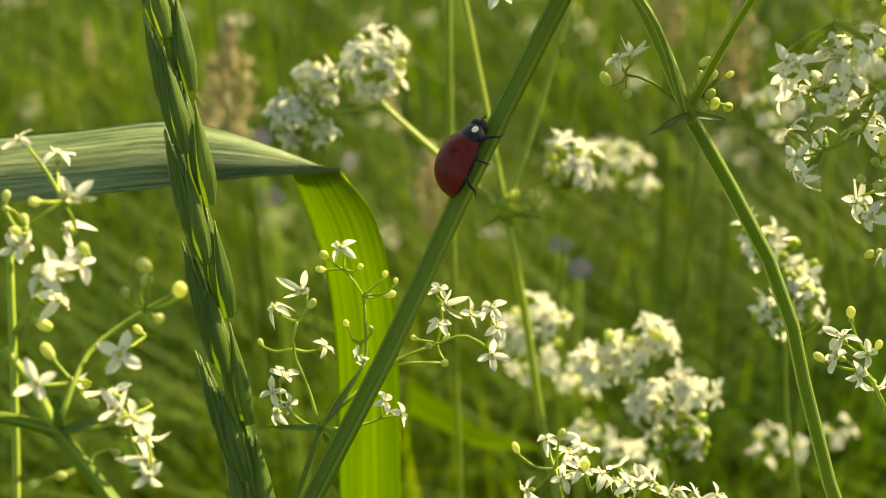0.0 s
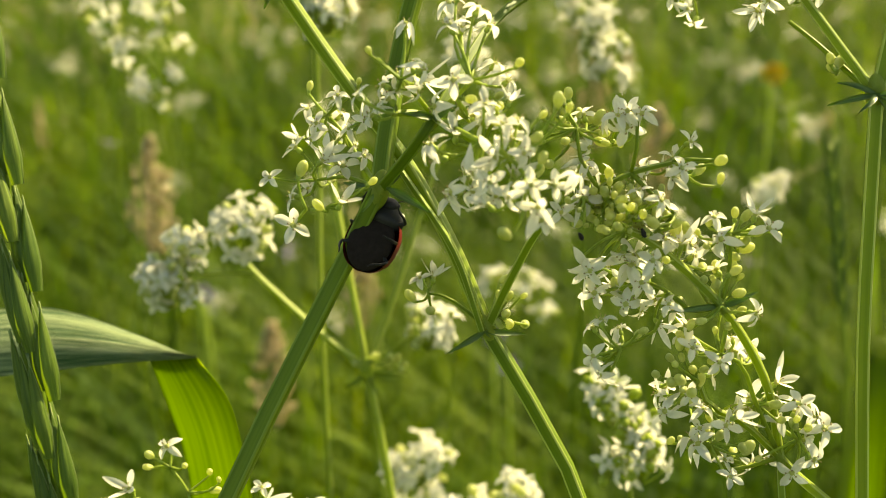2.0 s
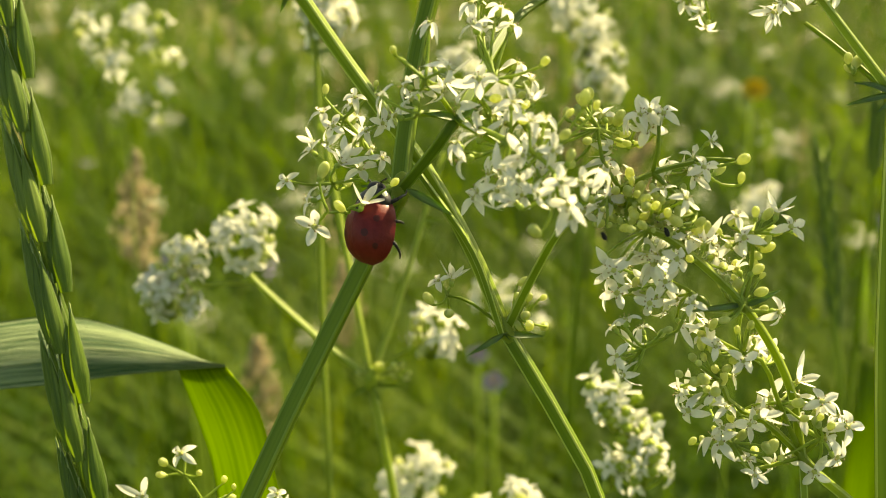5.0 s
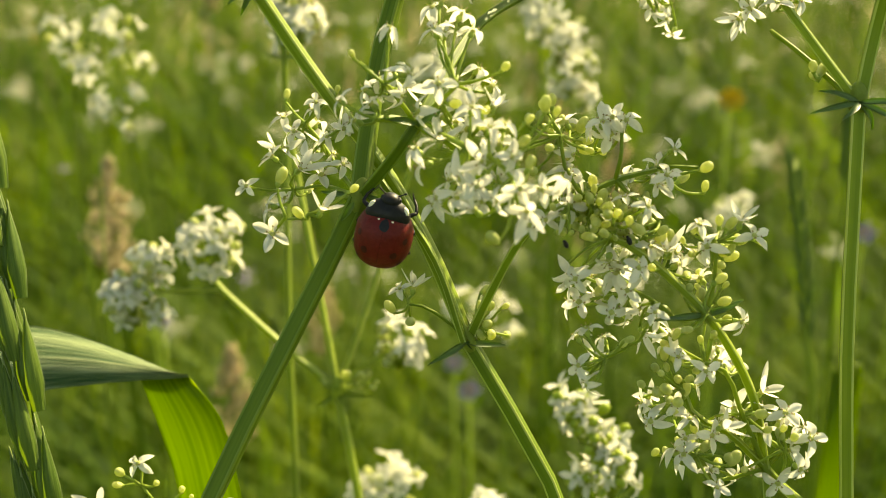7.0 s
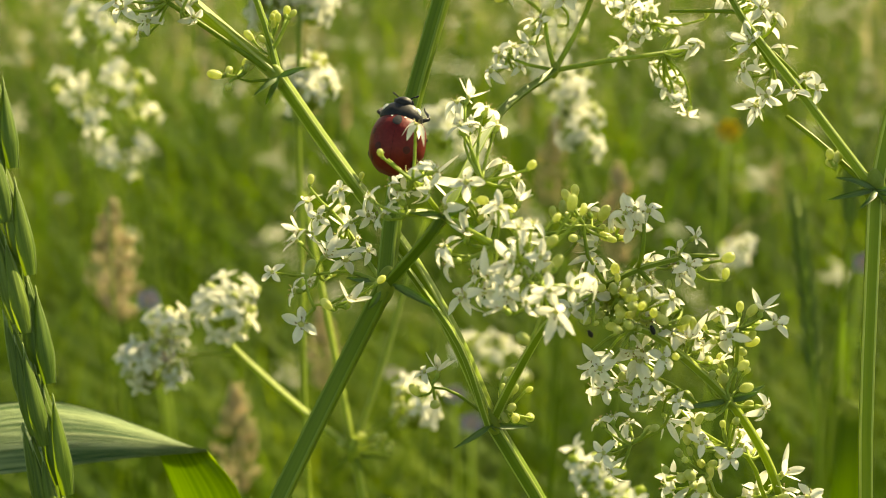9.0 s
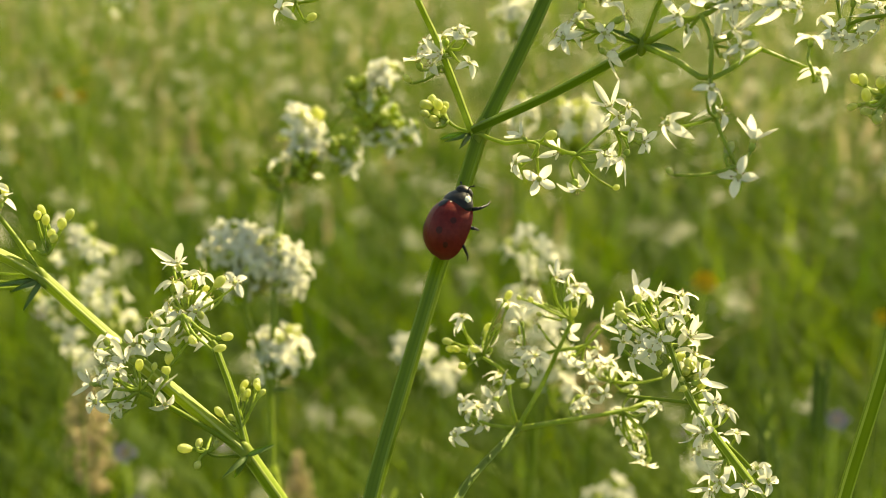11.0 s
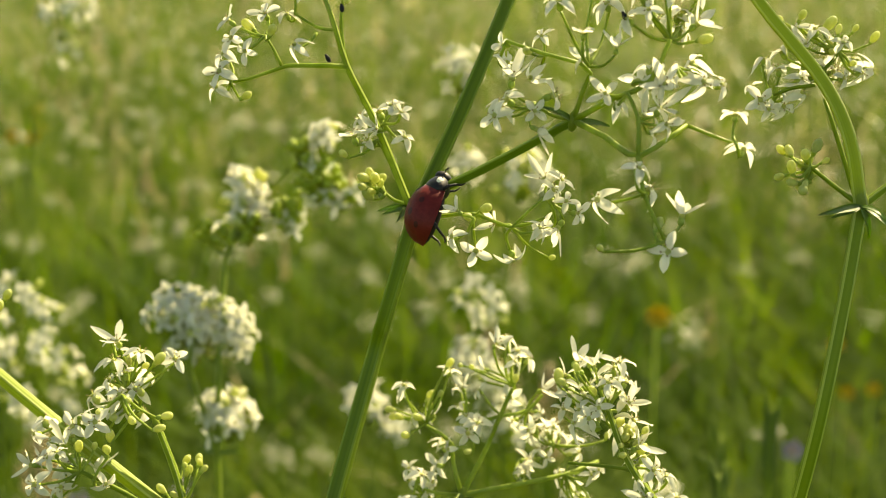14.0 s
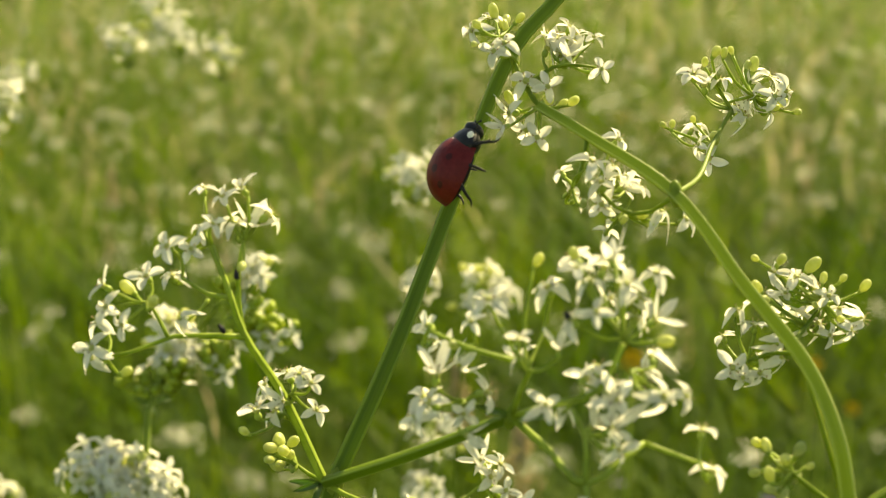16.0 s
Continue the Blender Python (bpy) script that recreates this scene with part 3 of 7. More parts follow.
stalk(bedstraw, "branch", [(15.25, 100.46, 637.22), (14.92, 100.95, 638.95), (14.86, 101.54, 641.21), (15.31, 102.07, 643.48)], 0.35, 0.28)
stalk(bedstraw, "branch", [(15.25, 100.46, 637.22), (12.68, 100.79, 637.28), (10.14, 101.07, 637.18), (8.43, 101.08, 636.42), (6.09, 101.22, 635.90)], 0.45, 0.22)
stalk(bedstraw, "branch", [(10.14, 101.07, 637.18), (9.51, 101.48, 638.49), (8.89, 101.82, 639.51)], 0.30, 0.22)
stalk(bedstraw, "branch", [(14.19, 100.29, 640.09), (12.92, 100.49, 640.28), (11.25, 100.96, 641.28)], 0.30, 0.20)
cluster(bedstraw, 106, [(8.90, 101.32, 639.57), (8.45, 100.58, 636.49), (6.12, 100.72, 635.98), (11.25, 101.47, 641.23), (13.26, 101.75, 643.30), (12.92, 100.89, 639.81), (15.29, 101.57, 643.52)],
        [(6.04, 101.97, 640.65), (6.26, 101.32, 639.37), (5.58, 102.16, 638.08), (7.34, 100.23, 638.45), (5.34, 100.30, 636.86), (4.94, 102.50, 635.37), (8.92, 101.81, 641.20), (10.61, 101.72, 641.21), (10.46, 100.34, 643.61), (11.90, 101.54, 643.10), (12.55, 102.39, 644.30), (13.38, 100.39, 645.03), (14.89, 102.30, 644.51), (15.74, 102.21, 644.31), (11.16, 99.26, 639.05), (17.03, 102.25, 645.14), (14.05, 102.32, 646.37), (12.79, 103.38, 646.74), (15.32, 101.91, 647.02)],
        [(7.21, 101.07, 634.84), (7.69, 102.50, 640.16), (15.23, 99.50, 642.44), (9.38, 99.71, 639.96)], 1.00, fill=0.15)
stalk(bedstraw, "branch", [(19.69, 102.51, 627.10), (18.41, 102.35, 629.90), (17.70, 101.72, 631.16)], 0.30, 0.22)
cluster(bedstraw, 107, [(17.70, 101.72, 631.16), (18.28, 101.98, 632.45)],
        [(16.42, 102.94, 632.74), (18.04, 103.94, 633.21), (19.55, 101.16, 633.46), (19.89, 101.36, 631.42), (17.05, 102.13, 631.10), (15.78, 101.38, 631.58), (17.67, 101.46, 632.11), (18.78, 101.62, 633.97)],
        [(15.03, 101.27, 630.05)], 1.00)
stalk(bedstraw, "branch", [(20.21, 102.09, 625.72), (19.16, 103.31, 625.89), (18.49, 103.53, 626.42)], 0.30, 0.25)
cluster(bedstraw, 108, [(18.49, 103.53, 626.42)],
        [],
        [(17.39, 104.24, 627.89), (16.67, 103.46, 626.93), (18.04, 103.51, 627.12), (17.16, 104.16, 626.05), (17.64, 102.98, 627.71), (18.14, 103.65, 626.16)], 1.00)
stalk(bedstraw, "branch", [(20.36, 101.13, 626.06), (25.84, 97.19, 629.57), (31.74, 92.41, 633.99)], 0.75, 0.70)
stalk(bedstraw, "branch", [(31.74, 92.41, 633.99), (33.35, 88.90, 633.28), (34.85, 85.40, 632.52), (38.58, 86.49, 634.46)], 0.50, 0.35)
stalk(bedstraw, "branch", [(31.74, 92.41, 633.99), (32.05, 90.93, 636.48), (32.24, 90.30, 638.15), (29.12, 90.92, 639.06), (26.56, 92.48, 639.87)], 0.40, 0.25)
stalk(bedstraw, "branch", [(31.74, 92.41, 633.99), (33.78, 89.53, 635.91), (35.97, 87.55, 637.36), (37.23, 87.16, 640.43)], 0.50, 0.30)
stalk(bedstraw, "branch", [(34.85, 85.40, 632.52), (34.89, 86.03, 634.97), (34.17, 86.59, 636.78)], 0.35, 0.25)
stalk(bedstraw, "branch", [(34.85, 85.40, 632.52), (35.19, 84.68, 629.92), (36.63, 83.67, 626.67)], 0.35, 0.25)
stalk(bedstraw, "branch", [(31.74, 92.41, 633.99), (30.05, 92.73, 634.40), (29.04, 93.04, 635.18)], 0.35, 0.25)
stalk(bedstraw, "branch", [(38.58, 86.49, 634.46), (40.46, 86.07, 633.74), (41.97, 85.75, 633.22)], 0.30, 0.22)
whorl_leaf(bedstraw, (31.74, 92.41, 633.99), (34.84, 93.35, 633.40), 0.62, 0.40)
whorl_leaf(bedstraw, (31.74, 92.41, 633.99), (29.03, 91.86, 635.17), 0.62, 0.40)
cluster(bedstraw, 109, [(36.11, 88.05, 637.28), (37.69, 88.62, 640.25), (34.57, 88.03, 636.54), (31.90, 88.83, 638.36), (35.30, 87.47, 634.71), (38.04, 88.10, 638.42)],
        [(29.51, 88.57, 642.92), (33.75, 91.61, 642.64), (34.23, 87.81, 641.79), (31.13, 87.60, 640.78), (33.74, 88.55, 639.71), (31.80, 90.19, 638.75), (35.51, 86.97, 642.49), (35.53, 88.70, 643.82), (37.63, 88.47, 643.65), (39.08, 90.67, 640.78), (39.49, 88.31, 641.41), (39.87, 90.12, 638.50), (39.28, 85.68, 637.63), (40.93, 86.44, 637.30), (36.37, 89.20, 638.27), (35.97, 90.42, 637.12), (32.95, 87.94, 636.57), (36.37, 85.89, 635.74), (36.54, 84.97, 634.78), (36.48, 87.27, 633.76), (36.71, 86.07, 637.41), (39.24, 90.83, 642.12), (40.30, 91.23, 643.43), (34.56, 88.20, 644.78), (36.60, 88.63, 645.12)],
        [(33.08, 92.10, 644.14), (35.10, 90.99, 644.78), (38.28, 91.08, 642.67), (39.68, 87.44, 640.38)], 1.00, fill=0.60)
cluster(bedstraw, 110, [(28.86, 92.07, 635.34), (29.51, 92.88, 638.81), (26.71, 93.47, 639.75)],
        [(26.42, 90.94, 635.77), (26.94, 91.92, 637.19), (28.70, 93.76, 637.09), (28.49, 91.06, 634.92), (28.72, 90.98, 633.54), (30.01, 91.75, 635.98), (25.71, 91.90, 634.49), (29.25, 92.90, 640.19), (26.78, 95.11, 639.35)],
        [(28.06, 91.73, 639.16)], 1.00, fill=0.50)
cluster(bedstraw, 111, [(35.05, 84.21, 630.04), (36.48, 83.21, 626.82), (41.44, 84.34, 633.52), (39.97, 84.65, 634.04)],
        [(34.30, 83.26, 631.99), (35.80, 85.52, 630.08), (37.98, 84.59, 628.33), (32.21, 85.88, 629.28), (36.60, 82.82, 626.16), (42.48, 85.45, 632.89), (41.93, 86.06, 635.27)],
        [(31.80, 82.82, 626.48), (36.15, 84.24, 627.70)], 1.00)
stalk(bedstraw, "branch", [(20.49, 101.09, 625.97), (22.67, 99.60, 625.26), (25.18, 98.36, 625.68), (28.06, 96.76, 624.88), (30.66, 96.63, 625.65)], 0.38, 0.25)
stalk(bedstraw, "branch", [(28.06, 96.76, 624.88), (29.81, 96.96, 626.47), (30.91, 97.04, 627.31)], 0.25, 0.20)
cluster(bedstraw, 112, [(25.13, 97.88, 625.81), (28.14, 97.24, 624.75), (31.01, 97.51, 627.19), (23.38, 97.99, 625.46)],
        [(25.42, 98.09, 622.68), (26.92, 97.94, 624.94), (30.82, 97.94, 628.51), (31.32, 96.97, 627.77), (32.02, 97.24, 628.56), (32.34, 96.44, 626.99), (30.07, 95.73, 625.03), (31.88, 97.04, 624.71), (33.22, 96.28, 626.05), (28.46, 97.49, 622.10)],
        [(25.81, 96.54, 626.45), (31.50, 97.42, 622.13), (24.98, 98.37, 625.32)], 1.00, fill=0.35)
cluster(bedstraw, 113, [(24.73, 94.86, 626.05)],
        [(23.52, 95.57, 626.54), (23.07, 95.10, 624.59)],
        (), 1.00)
whorl_leaf(bedstraw, (20.12, 102.06, 625.55), (17.88, 104.60, 624.65), 0.62, 0.30)
whorl_leaf(bedstraw, (20.12, 102.06, 625.55), (18.21, 102.58, 624.80), 0.62, 0.30)
whorl_leaf(bedstraw, (20.12, 102.06, 625.55), (19.08, 98.99, 624.93), 0.62, 0.30)
whorl_leaf(bedstraw, (20.12, 102.06, 625.55), (21.45, 103.08, 624.13), 0.62, 0.30)
joint(bedstraw, (10.11, 87.47, 585.32), (0.2, 0.1, 1), 1.90)
joint(bedstraw, (21.09, 101.82, 625.80), (0.2, 0.1, 1), 1.70)
joint(bedstraw, (31.74, 92.41, 633.99), (0.2, 0.1, 1), 1.00)
joint(bedstraw, (25.26, 102.90, 599.01), (0.2, 0.1, 1), 0.90)
joint(bedstraw, (14.22, 84.35, 591.86), (0.2, 0.1, 1), 1.10)

bedstraw_behind = thing("bedstraw_plant", "hedge bedstraw with a glossy crossing stem and white flowers", "plant", group="bedstraw plants")
stalk(bedstraw_behind, "stem", [(46.12, 98.61, 0.00), (47.64, 79.12, 274.97), (49.53, 60.52, 489.29), (30.81, 77.72, 543.65), (26.01, 82.84, 560.45), (18.59, 86.60, 573.64)], 1.25, 1.20, skin=STEM)
stalk(bedstraw_behind, "stem", [(18.59, 86.60, 573.64), (15.71, 89.03, 580.13), (12.19, 92.54, 585.85), (9.02, 94.30, 589.86), (5.74, 96.14, 594.11), (1.96, 97.08, 599.69)], 1.10, 1.05, skin=PALESTEM)
stalk(bedstraw_behind, "stem", [(1.96, 97.08, 599.69), (-3.56, 98.05, 604.47), (-9.63, 99.20, 609.65), (-14.14, 99.30, 614.19)], 1.00, 0.90, skin=YELLOWSTEM)
stalk(bedstraw_behind, "stem", [(-14.14, 99.30, 614.19), (-17.14, 99.10, 616.12), (-20.08, 98.66, 617.34), (-27.31, 98.98, 619.83)], 0.85, 0.70, skin=YELLOWSTEM)
stalk(bedstraw_behind, "branch", [(18.10, 85.68, 574.03), (15.94, 86.90, 580.20), (12.66, 89.87, 584.60), (10.28, 93.19, 587.23)], 0.55, 0.45, skin=PALESTEM)
stalk(bedstraw_behind, "branch", [(18.59, 86.69, 573.83), (20.35, 85.14, 579.01), (22.43, 83.65, 583.76), (25.38, 83.30, 585.95), (28.67, 82.84, 587.97), (31.71, 83.02, 588.71)], 0.85, 0.40, skin=PALESTEM)
stalk(bedstraw_behind, "branch", [(28.67, 82.84, 587.97), (28.92, 82.56, 589.98), (29.01, 83.28, 591.78)], 0.35, 0.25, skin=PALESTEM)
stalk(bedstraw_behind, "branch", [(26.23, 82.56, 586.93), (24.97, 83.42, 588.98), (24.73, 84.24, 591.03), (24.07, 84.70, 592.13)], 0.35, 0.25, skin=PALESTEM)
stalk(bedstraw_behind, "branch", [(28.67, 82.84, 587.97), (30.03, 81.29, 586.89), (31.59, 80.71, 585.57)], 0.35, 0.25, skin=PALESTEM)
stalk(bedstraw_behind, "branch", [(31.71, 83.02, 588.71), (32.47, 83.10, 588.94), (34.78, 82.98, 588.88)], 0.30, 0.25, skin=PALESTEM)
cluster(bedstraw_behind, 114, [(28.67, 82.84, 587.97), (25.20, 82.36, 586.28), (24.73, 84.24, 591.03), (29.26, 84.24, 591.52), (31.71, 83.02, 588.71), (31.87, 81.63, 585.23), (27.04, 82.15, 586.00)],
        [(28.16, 82.67, 592.76), (29.33, 83.28, 592.36), (33.28, 84.47, 589.86), (25.22, 83.40, 588.56), (31.61, 82.18, 587.95), (25.59, 87.11, 591.25), (25.71, 84.32, 589.54), (25.23, 81.42, 586.50), (32.08, 81.45, 588.77), (27.89, 83.86, 584.49), (29.45, 81.33, 584.56), (31.32, 83.40, 585.06), (23.43, 81.20, 585.54), (27.45, 82.71, 592.38)],
        [(24.19, 85.34, 593.19), (23.94, 86.85, 592.37), (22.13, 82.82, 592.47), (23.52, 86.43, 591.65), (25.27, 87.02, 591.28), (26.96, 85.74, 590.15), (29.09, 84.71, 587.46), (34.45, 80.15, 589.68), (35.44, 83.15, 587.25), (26.64, 84.22, 585.25), (26.50, 79.07, 585.46), (27.97, 80.39, 585.36), (29.56, 79.87, 584.26), (22.75, 83.53, 588.53), (22.00, 83.56, 590.20), (24.57, 81.53, 584.53), (26.12, 83.31, 584.28), (27.23, 79.33, 587.02), (26.70, 79.30, 586.00), (26.00, 79.38, 584.92), (28.58, 79.96, 586.78), (29.87, 79.02, 585.43)], 1.00, fill=1.5)
cluster(bedstraw_behind, 115, [(26.74, 80.75, 586.51), (28.34, 80.32, 585.59), (30.34, 79.87, 584.67), (24.94, 80.96, 586.79), (27.54, 80.15, 585.03)],
        [(26.87, 84.75, 586.29), (28.35, 83.47, 585.86), (29.90, 77.56, 587.70), (24.42, 80.71, 586.05), (28.74, 79.56, 587.71)],
        [(23.68, 79.51, 587.00), (24.53, 79.53, 586.36), (25.75, 81.83, 585.92), (26.40, 81.16, 585.60), (26.84, 79.59, 586.59), (27.34, 78.23, 586.93), (28.37, 79.18, 586.44), (28.68, 77.49, 586.60), (30.25, 80.65, 585.45), (31.37, 81.73, 584.81), (25.75, 79.33, 585.37), (26.07, 76.87, 585.69), (27.09, 77.65, 585.66), (28.12, 78.96, 584.85), (29.40, 80.52, 583.92), (30.79, 81.67, 583.09), (24.96, 79.30, 585.18), (31.82, 81.98, 583.61), (27.54, 81.93, 586.93), (26.44, 80.47, 587.25), (28.33, 79.79, 587.05), (29.73, 80.59, 586.52), (30.89, 82.38, 586.70), (31.47, 79.36, 585.22)], 0.85, fill=0.60)
stalk(bedstraw_behind, "branch", [(18.59, 86.69, 573.83), (15.58, 87.65, 575.96), (13.89, 87.83, 576.36)], 0.30, 0.20, skin=PALESTEM)
cluster(bedstraw_behind, 116, [(18.40, 85.82, 574.33), (19.36, 86.16, 575.07)],
        [],
        [(19.50, 87.32, 576.23), (20.18, 86.64, 576.42), (21.27, 86.09, 576.77), (19.38, 86.09, 574.66), (21.57, 86.40, 574.19), (20.11, 84.78, 575.15)], 1.00)
cluster(bedstraw_behind, 117, [(13.89, 87.83, 576.36), (15.15, 87.74, 576.16)],
        [(13.23, 88.21, 577.54), (14.29, 88.25, 577.60)],
        [(12.51, 88.40, 575.78), (14.10, 88.06, 574.77)], 1.00)
whorl_leaf(bedstraw_behind, (18.31, 85.65, 573.96), (15.26, 84.26, 572.74), 0.68, 0.30)
whorl_leaf(bedstraw_behind, (18.31, 85.65, 573.96), (21.76, 87.71, 572.71), 0.68, 0.30)
whorl_leaf(bedstraw_behind, (18.31, 85.65, 573.96), (19.50, 86.96, 572.63), 0.68, 0.30)
stalk(bedstraw_behind, "branch", [(1.96, 97.08, 599.69), (0.84, 98.56, 603.95), (-0.73, 100.02, 608.02)], 0.60, 0.45, skin=PALESTEM)
stalk(bedstraw_behind, "branch", [(1.96, 97.08, 599.69), (-3.02, 96.60, 603.40), (-6.29, 95.59, 605.93)], 0.50, 0.35, skin=PALESTEM)
stalk(bedstraw_behind, "branch", [(-0.73, 100.02, 608.02), (-2.09, 100.55, 609.32), (-2.99, 100.97, 610.34)], 0.30, 0.20, skin=PALESTEM)
cluster(bedstraw_behind, 118, [(-0.73, 100.02, 608.02), (-2.09, 100.55, 609.32), (-2.99, 100.97, 610.34)],
        [(-4.01, 100.97, 613.16), (-3.20, 101.38, 612.03), (-2.19, 99.59, 611.21), (-1.51, 102.53, 611.46), (-4.63, 102.09, 611.25), (-6.10, 102.62, 609.59), (-4.69, 101.92, 609.05), (-3.27, 101.18, 608.76), (-1.94, 101.27, 608.54), (0.83, 101.75, 612.93), (-3.51, 99.47, 610.78), (-3.91, 102.68, 614.25), (-1.70, 100.01, 614.17)],
        [(-1.75, 99.51, 610.80), (-4.68, 101.10, 606.74), (-5.25, 99.24, 610.35), (-6.16, 99.10, 609.06), (-4.61, 98.21, 606.63), (-3.12, 103.20, 612.23), (-0.42, 100.36, 613.30)], 1.00, fill=0.60)
cluster(bedstraw_behind, 119, [(-6.29, 95.59, 605.93), (-5.22, 95.29, 605.27)],
        [(-7.67, 93.96, 608.25), (-9.59, 97.77, 606.22), (-9.43, 93.81, 605.75), (-8.71, 96.79, 603.37), (-7.93, 96.16, 604.40), (-7.17, 98.09, 607.93), (-5.26, 97.59, 605.00), (-4.39, 95.49, 604.81), (-7.37, 97.13, 605.50), (-8.31, 93.94, 607.83), (-10.41, 97.34, 605.86)],
        [(-4.14, 95.91, 607.30), (-5.34, 97.09, 607.28), (-6.04, 94.32, 608.43)], 1.00, fill=0.70)
stalk(bedstraw_behind, "branch", [(1.72, 97.06, 599.56), (-0.52, 97.19, 599.39), (-1.42, 97.38, 599.70)], 0.30, 0.20, skin=PALESTEM)
cluster(bedstraw_behind, 120, [(-1.42, 97.38, 599.70), (1.28, 97.71, 601.45)],
        [],
        [(-3.04, 98.05, 599.74), (-2.16, 98.41, 599.88), (-2.02, 96.33, 599.17), (-0.59, 97.17, 600.44), (-0.30, 98.39, 602.72), (1.93, 99.19, 604.05), (3.10, 98.02, 604.54), (0.77, 97.47, 602.64)], 1.00)
whorl_leaf(bedstraw_behind, (2.00, 96.11, 599.96), (0.09, 94.33, 598.84), 0.62, 0.30)
whorl_leaf(bedstraw_behind, (2.00, 96.11, 599.96), (4.20, 96.84, 600.55), 0.62, 0.30)
whorl_leaf(bedstraw_behind, (2.00, 96.11, 599.96), (0.80, 97.01, 597.50), 0.62, 0.30)
whorl_leaf(bedstraw_behind, (-14.14, 99.26, 614.06), (-16.60, 98.55, 613.22), 0.62, 0.30)
whorl_leaf(bedstraw_behind, (-14.14, 99.26, 614.06), (-15.49, 97.87, 611.84), 0.62, 0.30)
whorl_leaf(bedstraw_behind, (-14.14, 99.26, 614.06), (-18.32, 98.83, 613.59), 0.62, 0.30)
cluster(bedstraw_behind, 121, [(-14.14, 99.30, 614.19), (-13.71, 99.82, 616.05)],
        [],
        [(-14.49, 100.44, 618.95), (-13.88, 100.42, 618.53), (-12.45, 99.56, 618.44), (-19.13, 99.54, 613.54), (-18.50, 100.40, 613.31), (-13.44, 100.06, 617.52)], 1.00)
stalk(bedstraw_behind, "branch", [(-14.14, 99.30, 614.19), (-16.29, 100.39, 617.23), (-18.02, 101.15, 619.26)], 0.50, 0.35, skin=PALESTEM)
cluster(bedstraw_behind, 122, [(-17.77, 100.12, 619.37)],
        [(-19.73, 101.66, 620.46), (-18.06, 99.07, 620.53), (-17.52, 101.12, 620.12), (-20.61, 101.39, 619.20), (-19.22, 101.69, 621.74), (-17.77, 100.81, 621.41)],
        [(-19.88, 100.72, 620.98), (-17.04, 101.08, 620.76)], 1.00)
cluster(bedstraw_behind, 123, [(-5.79, 93.64, 611.19), (-2.41, 93.67, 612.89), (-7.89, 93.67, 610.33)],
        [(-5.58, 94.73, 610.70), (-4.35, 92.39, 611.28), (-8.89, 92.56, 610.44), (-6.35, 94.24, 610.26), (-8.58, 95.07, 610.38)],
        [(-2.21, 93.60, 612.48), (-1.77, 92.97, 611.18), (0.66, 93.52, 611.10), (0.30, 91.82, 610.78), (-3.98, 92.89, 611.94)], 1.00)
joint(bedstraw_behind, (18.55, 86.46, 573.82), (-0.5, 0.1, 1), 1.65)
joint(bedstraw_behind, (1.96, 97.08, 599.69), (-0.5, 0.1, 1), 1.45)
joint(bedstraw_behind, (-14.14, 99.30, 614.19), (-0.5, 0.1, 1), 1.20)
joint(bedstraw_behind, (-0.73, 100.02, 608.02), (-0.5, 0.1, 1), 0.70)

bedstraw_arching = thing("bedstraw_plant", "bedstraw with thin arching stem, crowded white flowers and buds", "plant", group="bedstraw plants")
stalk(bedstraw_arching, "stem", [(75.26, 101.61, 0.00), (82.46, 80.33, 290.77), (89.25, 59.54, 521.76), (45.73, 76.08, 561.74), (43.24, 77.04, 563.89), (40.28, 77.32, 567.04)], 0.75, 0.70, skin=YELLOWSTEM)
stalk(bedstraw_arching, "stem", [(40.28, 77.32, 567.04), (38.98, 78.56, 572.85), (35.18, 78.96, 578.95), (30.10, 79.88, 583.51), (28.12, 80.34, 584.43)], 0.75, 0.55, skin=YELLOWSTEM)
stalk(bedstraw_arching, "branch", [(35.18, 78.96, 578.95), (33.09, 78.91, 578.58), (31.50, 79.45, 579.77), (29.91, 79.82, 580.51)], 0.40, 0.28, skin=YELLOWSTEM)
stalk(bedstraw_arching, "branch", [(40.28, 77.32, 567.04), (37.23, 77.53, 569.98), (34.78, 78.08, 571.12), (33.98, 78.79, 572.84)], 0.55, 0.35, skin=YELLOWSTEM)
stalk(bedstraw_arching, "branch", [(40.28, 77.32, 567.04), (37.94, 77.12, 571.80), (36.65, 77.32, 574.91), (35.05, 77.69, 575.65)], 0.45, 0.30, skin=YELLOWSTEM)
stalk(bedstraw_arching, "branch", [(35.18, 78.96, 578.95), (35.72, 79.68, 580.90), (35.65, 79.62, 583.52), (35.65, 79.91, 584.26)], 0.35, 0.25, skin=YELLOWSTEM)
stalk(bedstraw_arching, "branch", [(31.50, 79.45, 579.77), (30.26, 78.50, 577.15), (27.84, 78.18, 576.02), (26.62, 77.79, 574.89)], 0.30, 0.20, skin=YELLOWSTEM)
stalk(bedstraw_arching, "branch", [(40.28, 77.32, 567.04), (41.67, 77.75, 568.32), (42.92, 77.91, 568.90)], 0.35, 0.25, skin=YELLOWSTEM)
stalk(bedstraw_arching, "branch", [(40.28, 77.32, 567.04), (40.38, 76.38, 564.64), (40.55, 74.88, 560.76)], 0.60, 0.60, skin=YELLOWSTEM)
stalk(bedstraw_arching, "branch", [(40.28, 77.32, 567.04), (35.96, 76.33, 566.71), (34.75, 77.06, 568.43)], 0.35, 0.30, skin=YELLOWSTEM)
whorl_leaf(bedstraw_arching, (35.18, 78.96, 578.95), (30.63, 77.33, 579.21), 0.62, 0.30)
